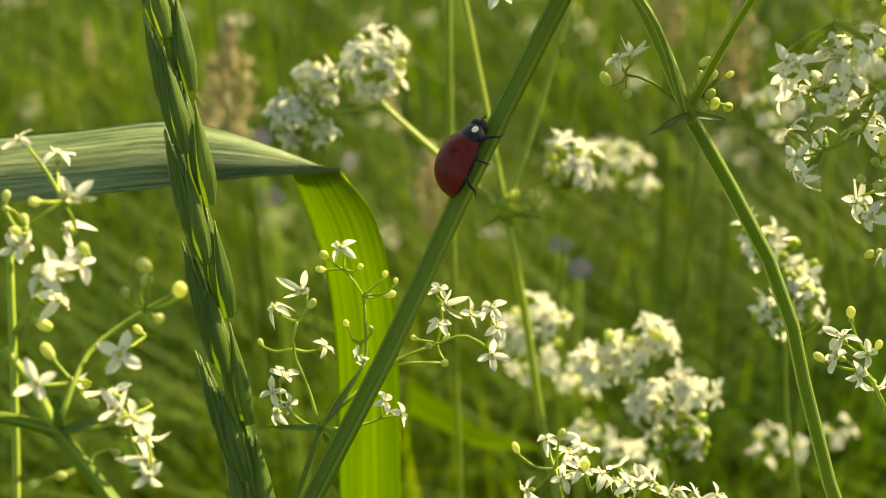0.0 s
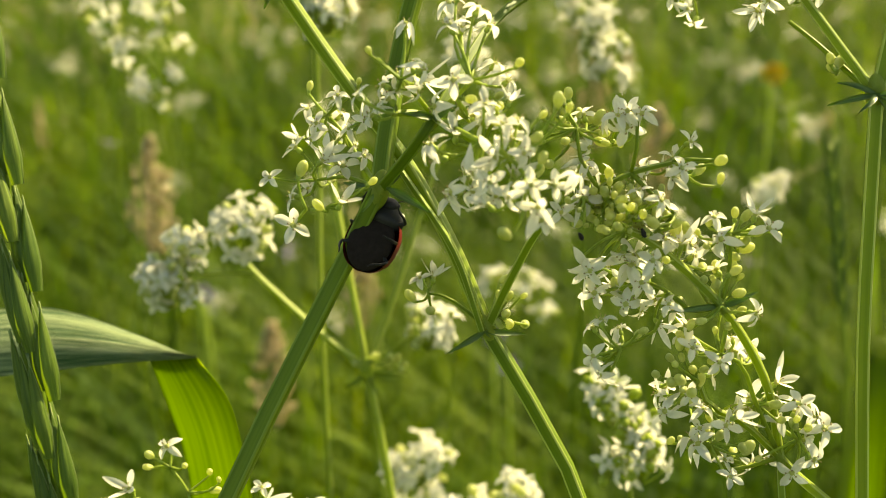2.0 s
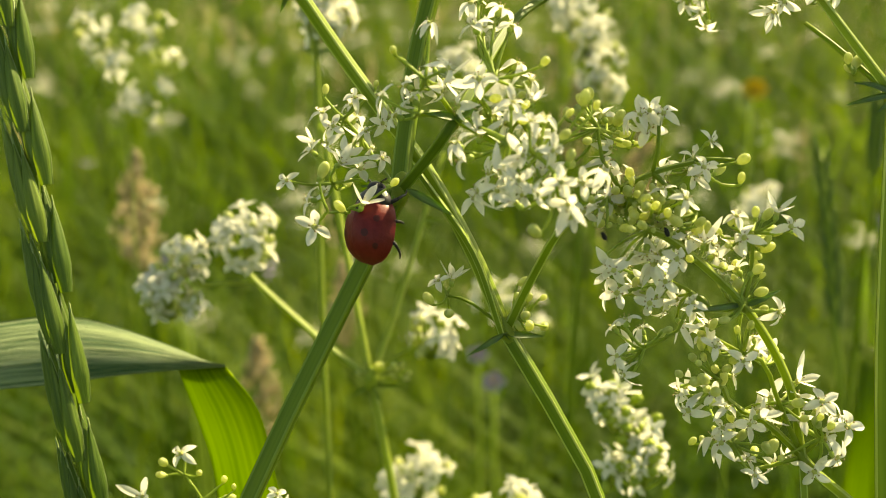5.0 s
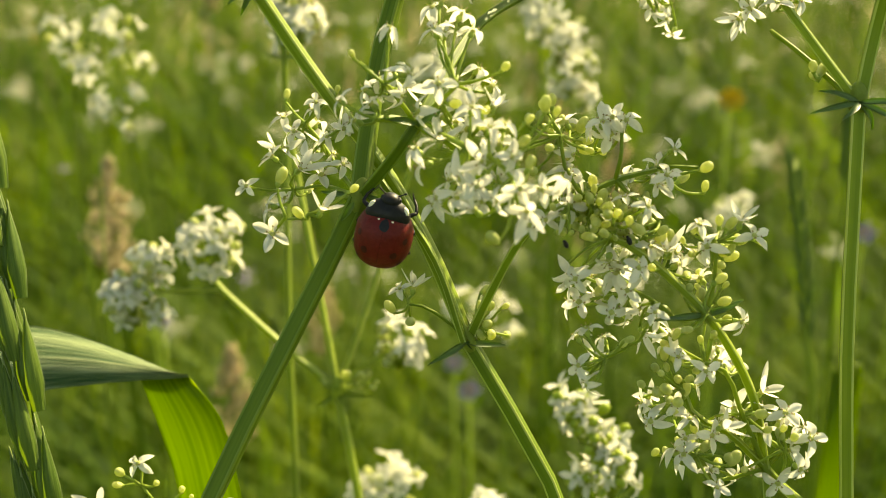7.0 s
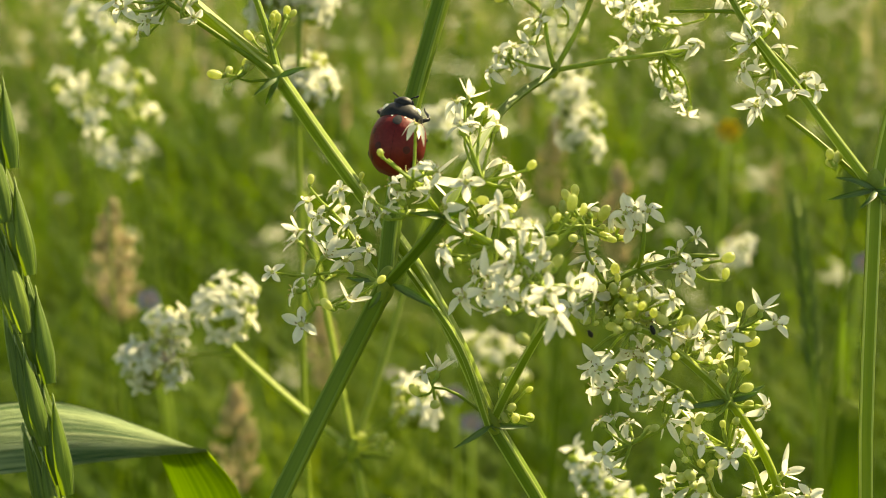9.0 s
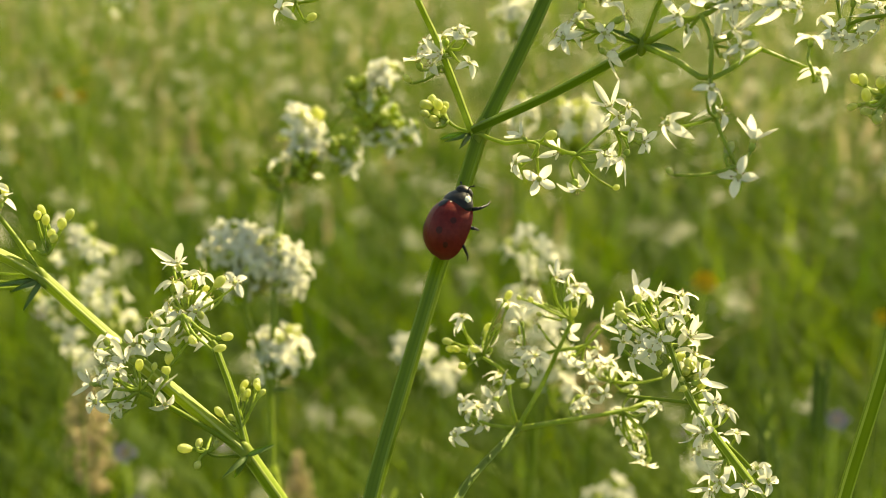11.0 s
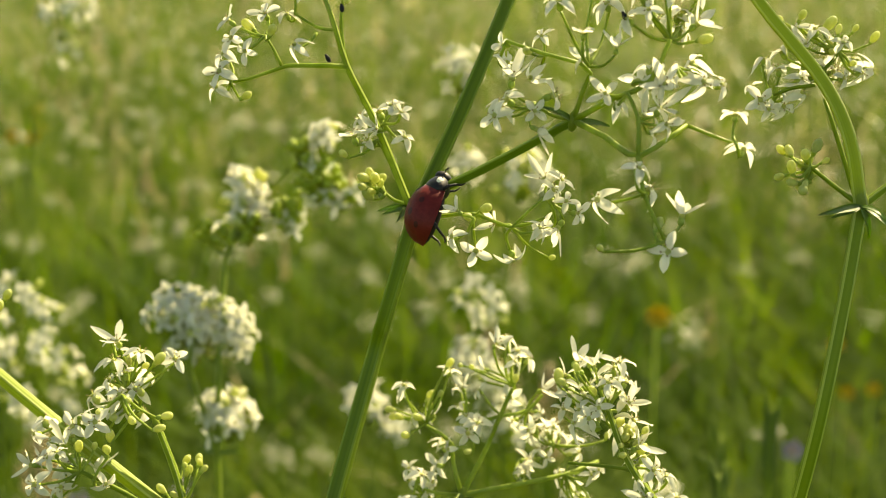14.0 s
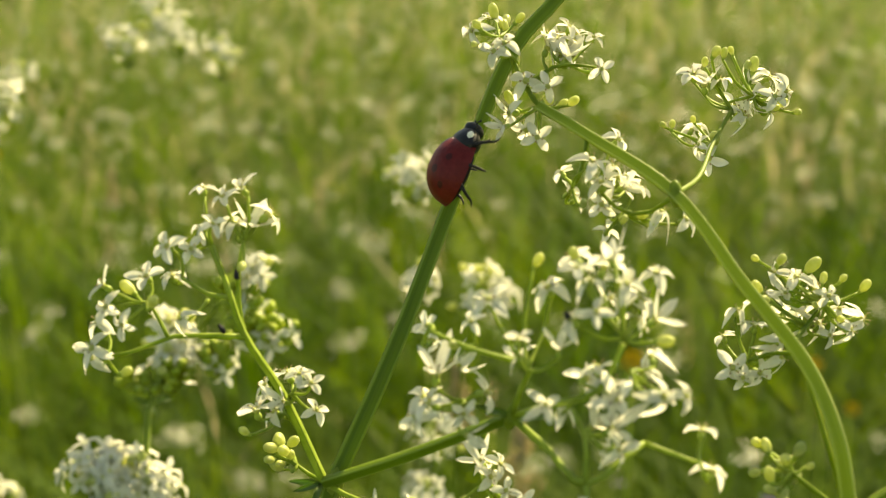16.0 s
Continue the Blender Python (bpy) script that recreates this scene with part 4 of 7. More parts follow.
whorl_leaf(bedstraw_arching, (35.18, 78.96, 578.95), (38.08, 79.68, 579.77), 0.62, 0.30)
whorl_leaf(bedstraw_arching, (35.18, 78.96, 578.95), (37.15, 78.09, 580.04), 0.62, 0.30)
cluster(bedstraw_arching, 124, [(30.22, 80.34, 583.32), (31.79, 79.84, 582.21), (31.37, 78.99, 579.97), (35.03, 78.51, 579.16), (35.80, 80.37, 584.08), (27.74, 77.73, 576.24), (29.79, 79.36, 580.71), (28.23, 80.80, 584.25)],
        [(25.31, 78.37, 582.07), (26.00, 80.31, 579.51), (28.38, 82.08, 580.03), (26.13, 77.41, 578.61), (27.82, 79.35, 577.02), (25.64, 77.15, 575.91), (27.37, 79.66, 575.30), (26.41, 77.52, 574.14), (27.87, 77.60, 579.79), (28.99, 77.84, 581.38), (29.52, 77.29, 583.28), (32.18, 80.14, 583.37), (34.42, 80.20, 585.43), (34.62, 78.44, 584.41), (37.34, 80.01, 585.67), (38.24, 79.39, 584.83), (30.75, 79.73, 577.22), (30.82, 76.77, 580.10), (33.80, 82.63, 581.49), (37.49, 78.08, 578.73), (28.94, 80.67, 582.36), (30.97, 80.27, 583.77)],
        [(37.03, 82.12, 583.17), (39.65, 81.98, 583.40), (36.92, 81.07, 585.08), (35.94, 79.25, 581.51), (36.78, 80.39, 580.58), (32.72, 80.60, 578.35), (33.57, 77.63, 578.37), (36.77, 79.58, 578.29), (27.96, 81.84, 579.24), (34.17, 80.55, 584.89), (28.98, 76.63, 578.06), (30.80, 78.41, 582.81), (33.09, 79.23, 577.18), (33.70, 81.45, 583.70)], 1.00, fill=1.5)
cluster(bedstraw_arching, 125, [(37.12, 78.64, 574.22), (34.64, 77.66, 571.36), (35.50, 79.02, 574.98), (33.84, 78.35, 573.07), (42.37, 76.62, 569.66), (34.61, 76.63, 568.69), (38.10, 77.56, 571.56), (41.14, 76.46, 569.09)],
        [(35.45, 80.89, 572.18), (31.28, 80.07, 571.29), (30.99, 76.32, 571.74), (32.72, 76.39, 573.01), (33.83, 76.34, 571.88), (32.96, 77.59, 576.20), (36.69, 80.51, 575.59), (37.17, 80.94, 574.22), (38.26, 79.83, 570.79), (36.22, 75.99, 571.34), (40.29, 80.00, 572.06), (35.51, 76.11, 570.60), (33.67, 76.27, 568.94), (37.88, 77.14, 566.63), (35.47, 73.55, 567.76), (40.49, 75.28, 572.75), (43.12, 78.72, 569.62), (42.72, 75.58, 570.48), (42.02, 75.16, 568.21), (40.87, 76.00, 566.54), (33.15, 80.82, 576.44), (34.62, 76.18, 575.76)],
        [(30.55, 77.78, 573.92), (31.72, 78.70, 574.78), (33.44, 79.11, 575.21), (32.17, 76.89, 573.89), (35.23, 79.33, 574.37), (32.23, 79.20, 567.48), (36.85, 75.88, 568.85), (38.35, 76.31, 567.61), (40.34, 75.00, 571.56), (41.46, 75.55, 570.53), (38.26, 79.77, 574.54), (31.63, 76.82, 575.28), (34.86, 79.02, 568.46), (36.97, 78.42, 566.84), (35.40, 77.56, 577.92), (34.11, 79.34, 568.31), (39.67, 76.38, 570.79)], 1.00, fill=1.5)
joint(bedstraw_arching, (40.28, 77.32, 567.04), (-0.5, 0.1, 1), 1.00)
joint(bedstraw_arching, (35.18, 78.96, 578.95), (-0.5, 0.1, 1), 0.95)

bedstraw_tall = thing("bedstraw_plant", "tallest hedge bedstraw, ribbed pale stem bending over at the top", "plant", group="bedstraw plants")
stalk(bedstraw_tall, "stem", [(67.06, 79.09, 0.00), (59.26, 73.24, 282.16), (50.83, 67.24, 504.13), (47.71, 79.24, 562.96), (47.10, 81.95, 576.76), (47.34, 85.75, 592.91)], 1.20, 1.15, skin=PALESTEM)
stalk(bedstraw_tall, "stem", [(47.34, 85.75, 592.91), (48.56, 87.04, 599.49), (49.35, 84.55, 611.70), (51.20, 85.94, 621.37), (52.58, 87.55, 628.19)], 1.10, 1.00, skin=PALESTEM)
stalk(bedstraw_tall, "stem", [(52.58, 87.55, 628.19), (51.83, 88.85, 633.12), (50.74, 91.96, 636.97), (47.05, 94.54, 641.85), (43.41, 97.51, 646.95), (38.87, 103.09, 649.94), (36.27, 106.98, 651.42)], 1.10, 0.75, skin=YELLOWSTEM)
stalk(bedstraw_tall, "branch", [(52.70, 88.65, 628.52), (51.93, 90.72, 632.35), (51.34, 92.57, 635.47)], 0.40, 0.30, skin=PALESTEM)
stalk(bedstraw_tall, "branch", [(47.14, 85.86, 593.17), (42.50, 89.34, 599.31), (37.81, 92.82, 605.42), (36.24, 95.40, 609.58)], 0.80, 0.45, skin=PALESTEM)
stalk(bedstraw_tall, "branch", [(47.02, 85.83, 593.05), (44.02, 89.22, 595.80), (42.21, 92.05, 597.27)], 0.50, 0.35, skin=PALESTEM)
stalk(bedstraw_tall, "branch", [(37.81, 92.82, 605.42), (35.12, 94.08, 605.34), (33.01, 95.26, 605.14)], 0.35, 0.25, skin=PALESTEM)
stalk(bedstraw_tall, "branch", [(37.81, 92.82, 605.42), (39.08, 92.00, 603.27), (40.34, 91.25, 601.33)], 0.35, 0.25, skin=PALESTEM)
stalk(bedstraw_tall, "branch", [(40.35, 91.64, 602.52), (42.04, 90.99, 600.98), (42.89, 90.53, 599.82)], 0.30, 0.22, skin=PALESTEM)
whorl_leaf(bedstraw_tall, (47.01, 84.85, 593.29), (44.66, 86.92, 593.68), 0.62, 0.45)
whorl_leaf(bedstraw_tall, (47.01, 84.85, 593.29), (43.88, 86.28, 592.07), 0.62, 0.45)
whorl_leaf(bedstraw_tall, (47.01, 84.85, 593.29), (45.25, 83.30, 592.30), 0.62, 0.45)
whorl_leaf(bedstraw_tall, (47.01, 84.85, 593.29), (50.59, 85.00, 591.39), 0.62, 0.45)
whorl_leaf(bedstraw_tall, (47.01, 84.85, 593.29), (50.94, 85.46, 593.11), 0.62, 0.45)
whorl_leaf(bedstraw_tall, (47.01, 84.85, 593.29), (48.68, 85.81, 590.94), 0.62, 0.45)
cluster(bedstraw_tall, 126, [(44.51, 86.65, 594.75)],
        [],
        [(43.81, 86.48, 595.49), (44.30, 87.17, 594.63), (44.86, 87.68, 594.94)], 1.00)
cluster(bedstraw_tall, 127, [(38.14, 93.78, 605.20), (36.24, 95.40, 609.58), (35.58, 94.97, 608.16), (37.30, 94.45, 606.99), (39.41, 92.95, 603.04), (40.69, 92.18, 601.07), (43.27, 91.46, 599.55)],
        [(34.20, 97.60, 612.44), (35.27, 96.83, 612.97), (35.77, 93.96, 612.54), (37.78, 95.97, 611.84), (37.09, 95.71, 613.55), (35.13, 97.39, 611.18), (33.31, 97.03, 610.37), (33.54, 95.67, 608.46), (35.03, 93.78, 610.49), (38.05, 96.33, 610.08), (38.43, 95.67, 608.48), (34.17, 93.56, 609.68), (33.22, 98.58, 610.99), (39.32, 94.80, 605.63), (39.10, 91.55, 605.92), (41.19, 95.75, 603.67), (40.18, 91.38, 605.34), (38.65, 92.03, 603.26), (40.29, 93.84, 601.71), (41.78, 93.20, 602.55), (40.80, 92.24, 600.18), (39.67, 92.26, 598.18), (40.15, 91.33, 599.13), (42.84, 90.67, 600.65), (43.38, 89.59, 600.10), (41.44, 88.98, 599.85), (38.95, 93.58, 600.67), (36.94, 97.27, 610.57), (37.01, 96.66, 612.79), (36.27, 97.51, 611.39)],
        [(37.90, 93.89, 608.17), (38.78, 93.33, 608.50), (37.08, 93.77, 607.13), (38.89, 96.53, 606.58), (33.15, 94.13, 613.73), (38.81, 94.15, 606.42), (36.81, 92.79, 606.69), (32.59, 98.04, 611.51)], 1.00)
stalk(bedstraw_tall, "branch", [(52.58, 87.55, 628.19), (50.31, 88.20, 629.87), (48.93, 88.61, 630.99)], 0.40, 0.30, skin=PALESTEM)
cluster(bedstraw_tall, 128, [(48.93, 88.61, 630.99), (49.92, 88.34, 630.24)],
        [],
        [(48.43, 88.57, 631.79), (49.21, 88.58, 632.38), (47.47, 88.52, 630.82), (48.56, 88.45, 629.82), (47.94, 88.97, 629.71), (49.81, 88.34, 631.43), (49.19, 89.13, 630.26)], 1.00)
stalk(bedstraw_tall, "branch", [(52.66, 87.54, 628.19), (54.25, 87.67, 629.36), (56.16, 86.88, 631.12)], 0.60, 0.50, skin=PALESTEM)
whorl_leaf(bedstraw_tall, (52.16, 86.62, 628.43), (48.01, 84.58, 628.22), 0.74, 0.30)
whorl_leaf(bedstraw_tall, (52.16, 86.62, 628.43), (49.33, 85.33, 627.81), 0.74, 0.30)
whorl_leaf(bedstraw_tall, (52.16, 86.62, 628.43), (52.91, 83.93, 627.94), 0.74, 0.30)
whorl_leaf(bedstraw_tall, (52.16, 86.62, 628.43), (53.31, 83.79, 627.19), 0.74, 0.30)
whorl_leaf(bedstraw_tall, (52.16, 86.62, 628.43), (53.52, 87.53, 625.75), 0.74, 0.30)
stalk(bedstraw_tall, "branch", [(43.41, 97.51, 646.95), (42.36, 99.34, 645.36), (40.85, 100.52, 645.11), (39.42, 101.03, 646.32)], 0.35, 0.25, skin=PALESTEM)
stalk(bedstraw_tall, "branch", [(38.87, 103.09, 649.94), (38.26, 102.55, 647.52), (37.69, 102.35, 646.44)], 0.35, 0.25, skin=PALESTEM)
stalk(bedstraw_tall, "branch", [(43.41, 97.51, 646.95), (46.65, 102.29, 647.06), (49.40, 107.45, 648.38), (51.95, 110.75, 650.45)], 0.40, 0.30, skin=PALESTEM)
stalk(bedstraw_tall, "branch", [(51.49, 95.89, 636.72), (53.88, 98.79, 637.16), (55.46, 99.89, 638.30)], 0.40, 0.30, skin=PALESTEM)
stalk(bedstraw_tall, "branch", [(51.84, 95.72, 636.21), (50.45, 96.85, 635.84), (48.99, 96.92, 635.30)], 0.35, 0.25, skin=PALESTEM)
stalk(bedstraw_tall, "branch", [(36.27, 106.98, 651.42), (35.73, 108.32, 652.31), (34.65, 110.18, 654.83), (33.93, 110.61, 656.05)], 0.40, 0.30, skin=PALESTEM)
stalk(bedstraw_tall, "branch", [(36.13, 108.37, 652.69), (37.12, 108.52, 653.82), (38.42, 107.42, 654.32), (40.31, 107.11, 654.15)], 0.30, 0.20, skin=PALESTEM)
cluster(bedstraw_tall, 129, [(36.48, 107.96, 651.27), (33.74, 109.60, 656.08), (34.46, 109.19, 654.92), (38.66, 108.40, 654.21), (37.12, 108.52, 653.82)],
        [(33.23, 111.17, 657.27), (33.04, 107.83, 655.25), (33.81, 107.89, 655.80), (31.79, 109.58, 656.58), (39.02, 110.29, 656.75), (37.50, 110.47, 655.18), (38.22, 110.18, 655.79), (40.55, 109.10, 656.06), (40.49, 106.29, 654.12), (35.46, 108.05, 653.12), (36.75, 106.73, 652.89), (34.38, 108.26, 650.78), (35.55, 108.02, 649.64), (33.68, 106.49, 650.10), (35.97, 106.22, 649.35), (38.43, 110.07, 654.82)],
        [(31.85, 107.67, 657.03), (35.43, 111.23, 657.18), (34.53, 111.67, 656.60), (34.80, 110.57, 651.44), (38.65, 107.14, 651.68), (38.08, 108.03, 651.37), (37.16, 108.36, 651.52), (33.54, 110.75, 657.66)], 1.00, fill=0.60)
cluster(bedstraw_tall, 130, [(39.56, 101.51, 646.22), (37.57, 101.87, 646.54), (40.99, 100.99, 645.00)],
        [(37.30, 104.08, 647.23), (37.55, 102.53, 646.04), (39.36, 100.93, 647.09), (41.07, 103.00, 647.01), (39.53, 101.26, 645.52), (42.24, 101.63, 646.51), (40.98, 103.13, 649.61), (38.38, 100.24, 648.69), (40.15, 101.85, 643.50), (45.37, 100.90, 644.38), (40.32, 101.82, 647.99), (43.57, 100.74, 645.01), (40.97, 101.25, 646.62)],
        [(37.96, 100.34, 645.76), (42.10, 100.92, 644.80), (40.45, 99.12, 644.90), (42.79, 100.52, 644.14)], 1.00, fill=0.60)
cluster(bedstraw_tall, 131, [(51.95, 110.75, 650.45), (50.47, 110.30, 647.86), (53.60, 110.78, 651.46)],
        [(49.37, 112.37, 652.93), (51.11, 111.21, 652.64), (50.06, 111.74, 652.18), (53.95, 112.83, 652.14), (55.52, 112.46, 652.65), (55.44, 109.16, 652.06), (55.28, 111.43, 650.17), (52.95, 111.01, 649.99), (54.50, 108.84, 651.71), (49.26, 109.90, 647.95), (49.86, 109.06, 647.07)],
        [(50.23, 110.36, 654.76), (52.14, 111.99, 654.68), (54.36, 112.98, 653.43), (56.52, 109.36, 650.41), (47.93, 112.48, 648.98), (49.35, 111.69, 649.52), (50.16, 108.98, 648.50)], 1.00)
cluster(bedstraw_tall, 132, [(53.88, 98.79, 637.16), (55.02, 98.99, 638.60), (49.76, 98.71, 634.61)],
        [(52.29, 101.27, 640.29), (53.36, 100.05, 640.24), (55.04, 100.90, 639.17), (52.79, 100.30, 639.02), (51.32, 100.58, 638.97), (55.12, 98.51, 639.32), (56.69, 99.86, 637.89), (58.43, 99.92, 637.03), (54.50, 100.08, 636.70), (56.73, 98.08, 636.93), (49.45, 100.63, 637.83), (50.14, 99.22, 637.12), (51.36, 97.36, 636.58), (47.95, 97.12, 634.88), (48.72, 96.99, 634.14), (50.02, 97.36, 634.33), (51.43, 97.29, 635.46), (55.35, 98.40, 636.47)],
        [(52.42, 100.83, 641.20), (55.11, 99.52, 640.16), (56.20, 98.93, 640.31), (58.11, 99.42, 639.54), (50.27, 99.13, 639.82), (56.05, 98.45, 637.60)], 1.00, fill=0.70)
joint(bedstraw_tall, (47.34, 85.81, 593.05), (-0.1, 0.1, 1), 1.90)
joint(bedstraw_tall, (52.58, 87.57, 628.27), (-0.1, 0.1, 1), 1.50)
joint(bedstraw_tall, (43.41, 97.51, 646.95), (-0.1, 0.1, 1), 1.10)

bedstraw_spray = thing("bedstraw_spray", "loose low spray of bedstraw with small buds beside the thick stem", "plant", group="bedstraw plants")
stalk(bedstraw_spray, "stem", [(-28.70, 91.04, 0.00), (-31.17, 74.01, 273.69), (-33.64, 56.98, 487.39), (-13.84, 80.36, 538.97), (-12.42, 82.04, 542.69), (-10.61, 84.14, 547.31)], 0.70, 0.60)
stalk(bedstraw_spray, "branch", [(-10.61, 84.14, 547.31), (-11.61, 85.60, 550.56), (-12.84, 86.92, 553.49), (-12.44, 87.86, 555.56)], 0.30, 0.22)
stalk(bedstraw_spray, "branch", [(-10.61, 84.14, 547.31), (-9.12, 85.22, 549.70), (-6.95, 87.31, 551.87), (-6.90, 88.73, 555.02), (-7.01, 89.64, 557.03), (-8.59, 90.54, 559.02)], 0.40, 0.20)
stalk(bedstraw_spray, "branch", [(-10.61, 84.14, 547.31), (-12.33, 84.48, 548.08), (-13.90, 85.14, 549.56)], 0.30, 0.20)
stalk(bedstraw_spray, "branch", [(-9.22, 85.70, 548.34), (-5.12, 88.95, 550.65), (-3.23, 89.33, 551.47), (-0.87, 89.71, 552.30)], 0.35, 0.22)
stalk(bedstraw_spray, "branch", [(-0.87, 89.71, 552.30), (1.49, 89.99, 552.90), (3.35, 89.60, 552.02)], 0.25, 0.20)
stalk(bedstraw_spray, "branch", [(-0.87, 89.71, 552.30), (-0.37, 90.48, 554.00), (-0.58, 91.26, 555.71)], 0.25, 0.20)
stalk(bedstraw_spray, "branch", [(-10.61, 84.14, 547.31), (-7.40, 85.13, 547.06), (-5.55, 85.41, 547.66)], 0.30, 0.20)
stalk(bedstraw_spray, "branch", [(-5.12, 88.95, 550.65), (-2.77, 89.04, 550.83), (-0.42, 89.03, 550.79)], 0.25, 0.20)
whorl_leaf(bedstraw_spray, (-10.32, 83.40, 548.10), (-6.83, 86.91, 552.10), 0.62, 0.30)
whorl_leaf(bedstraw_spray, (-10.32, 83.40, 548.10), (-14.84, 82.91, 548.48), 0.62, 0.30)
whorl_leaf(bedstraw_spray, (-10.32, 83.40, 548.10), (-8.02, 81.52, 548.58), 0.62, 0.30)
whorl_leaf(bedstraw_spray, (-10.61, 84.14, 547.31), (-9.85, 85.56, 544.64), 0.56, 0.30)
cluster(bedstraw_spray, 133, [(-7.01, 89.64, 557.03), (-12.56, 88.75, 555.10), (-12.96, 87.80, 553.01), (-14.04, 86.01, 549.04), (-0.86, 87.95, 553.25), (-0.58, 89.46, 556.60), (3.28, 87.84, 552.98), (-5.55, 85.41, 547.66), (-8.59, 90.54, 559.02), (-7.30, 87.97, 553.34)],
        [(-14.48, 89.82, 555.87), (-12.02, 89.43, 557.57), (-8.76, 90.94, 560.86), (-10.30, 87.97, 553.13), (-7.57, 87.75, 552.16), (-13.67, 86.14, 551.34), (-14.50, 85.00, 550.44), (-13.24, 85.16, 549.27), (-14.40, 86.36, 547.76), (-0.56, 88.88, 557.91), (-0.35, 89.17, 556.23), (-0.60, 87.80, 555.14), (1.92, 88.20, 555.92), (3.74, 88.28, 556.36), (4.21, 88.24, 554.57), (3.69, 86.68, 552.83), (-5.23, 84.75, 549.65), (-3.89, 84.49, 548.47)],
        [(-7.14, 89.72, 559.63), (-10.42, 90.52, 559.06), (-10.05, 89.81, 560.63), (-8.31, 87.37, 555.49), (-6.35, 88.30, 554.45), (-5.13, 90.08, 558.67), (-4.97, 90.22, 556.81), (-11.24, 88.11, 556.94), (-2.69, 87.89, 553.83), (-0.16, 87.86, 553.81), (-0.19, 86.04, 552.48), (-15.79, 89.23, 552.80), (-1.54, 87.11, 553.46), (-4.19, 89.00, 558.56)], 0.95, fill=0.00)

bedstraw_corner = thing("bedstraw_plant", "bedstraw close to the lens with thick forked stalks and white flowers", "plant", group="bedstraw plants")
stalk(bedstraw_corner, "stem", [(-36.18, 44.37, 0.00), (-32.02, 39.21, 279.92), (-27.87, 34.04, 499.83), (-27.00, 58.76, 554.50), (-26.94, 60.43, 558.18), (-27.73, 65.51, 564.57), (-28.26, 69.28, 570.48)], 0.55, 0.45)
stalk(bedstraw_corner, "stem", [(-8.92, 43.68, 0.00), (2.88, 40.79, 286.48), (14.68, 37.90, 512.96), (-19.74, 58.07, 557.77), (-21.83, 59.29, 560.49), (-23.76, 60.24, 562.61)], 0.90, 0.80)
stalk(bedstraw_corner, "branch", [(-23.76, 60.24, 562.61), (-25.72, 60.49, 563.18), (-28.99, 60.74, 563.73)], 0.70, 0.60)
stalk(bedstraw_corner, "branch", [(-23.76, 60.24, 562.61), (-25.03, 61.33, 565.02), (-26.96, 62.35, 567.29)], 0.55, 0.45)
stalk(bedstraw_corner, "branch", [(-23.76, 60.24, 562.61), (-23.04, 62.32, 564.78), (-22.24, 65.04, 565.93), (-19.37, 66.83, 567.45), (-17.28, 67.30, 568.46)], 0.40, 0.22)
stalk(bedstraw_corner, "branch", [(-27.70, 66.22, 566.15), (-26.28, 67.22, 568.34), (-25.22, 67.78, 569.59)], 0.35, 0.25)
stalk(bedstraw_corner, "branch", [(-28.26, 69.28, 570.48), (-26.54, 70.14, 572.37), (-24.77, 70.64, 573.47)], 0.30, 0.20)
stalk(bedstraw_corner, "branch", [(-23.76, 60.24, 562.61), (-21.13, 60.37, 562.87), (-19.48, 60.63, 563.45)], 0.40, 0.30)
whorl_leaf(bedstraw_corner, (-23.59, 60.27, 562.67), (-20.75, 60.51, 563.55), 0.74, 0.30)
whorl_leaf(bedstraw_corner, (-23.59, 60.27, 562.67), (-23.25, 59.45, 565.74), 0.74, 0.30)
whorl_leaf(bedstraw_corner, (-23.59, 60.27, 562.67), (-20.67, 61.06, 562.62), 0.74, 0.30)
cluster(bedstraw_corner, 134, [(-24.59, 65.97, 570.43), (-25.62, 65.42, 569.22), (-23.85, 67.85, 574.57), (-21.95, 64.16, 566.40), (-20.00, 62.35, 562.38), (-22.40, 61.10, 559.65), (-26.23, 67.09, 572.91), (-23.34, 63.19, 564.27), (-18.89, 65.05, 568.36)],
        [(-23.79, 65.14, 570.82), (-22.22, 64.19, 571.96), (-24.38, 63.54, 571.58), (-24.70, 66.57, 568.44), (-22.93, 66.66, 575.21), (-23.99, 68.74, 572.36), (-26.34, 66.62, 572.38), (-23.60, 65.30, 562.63), (-20.13, 62.89, 566.50), (-20.10, 61.20, 563.49), (-19.31, 61.07, 562.98), (-19.29, 63.46, 560.26), (-19.04, 61.88, 559.47), (-18.48, 60.04, 559.52), (-24.88, 61.09, 565.54), (-26.87, 70.47, 577.73), (-21.57, 65.34, 562.17), (-27.12, 67.18, 571.78)],
        [(-18.07, 63.46, 572.06), (-19.33, 62.94, 570.53), (-16.16, 63.32, 570.47), (-21.97, 64.78, 572.59), (-22.98, 65.39, 575.89), (-21.72, 65.42, 575.68), (-26.54, 68.22, 573.17), (-28.08, 69.88, 573.26), (-17.64, 63.24, 568.71), (-19.49, 65.14, 561.65), (-22.13, 62.58, 563.25), (-25.90, 66.34, 566.84), (-27.28, 68.82, 570.67), (-21.58, 63.67, 558.92), (-24.85, 58.30, 560.26), (-23.73, 59.85, 559.74), (-25.03, 64.52, 565.67), (-28.34, 70.42, 573.79), (-24.71, 65.55, 575.50), (-26.31, 65.95, 573.40)], 1.00, fill=0.15)

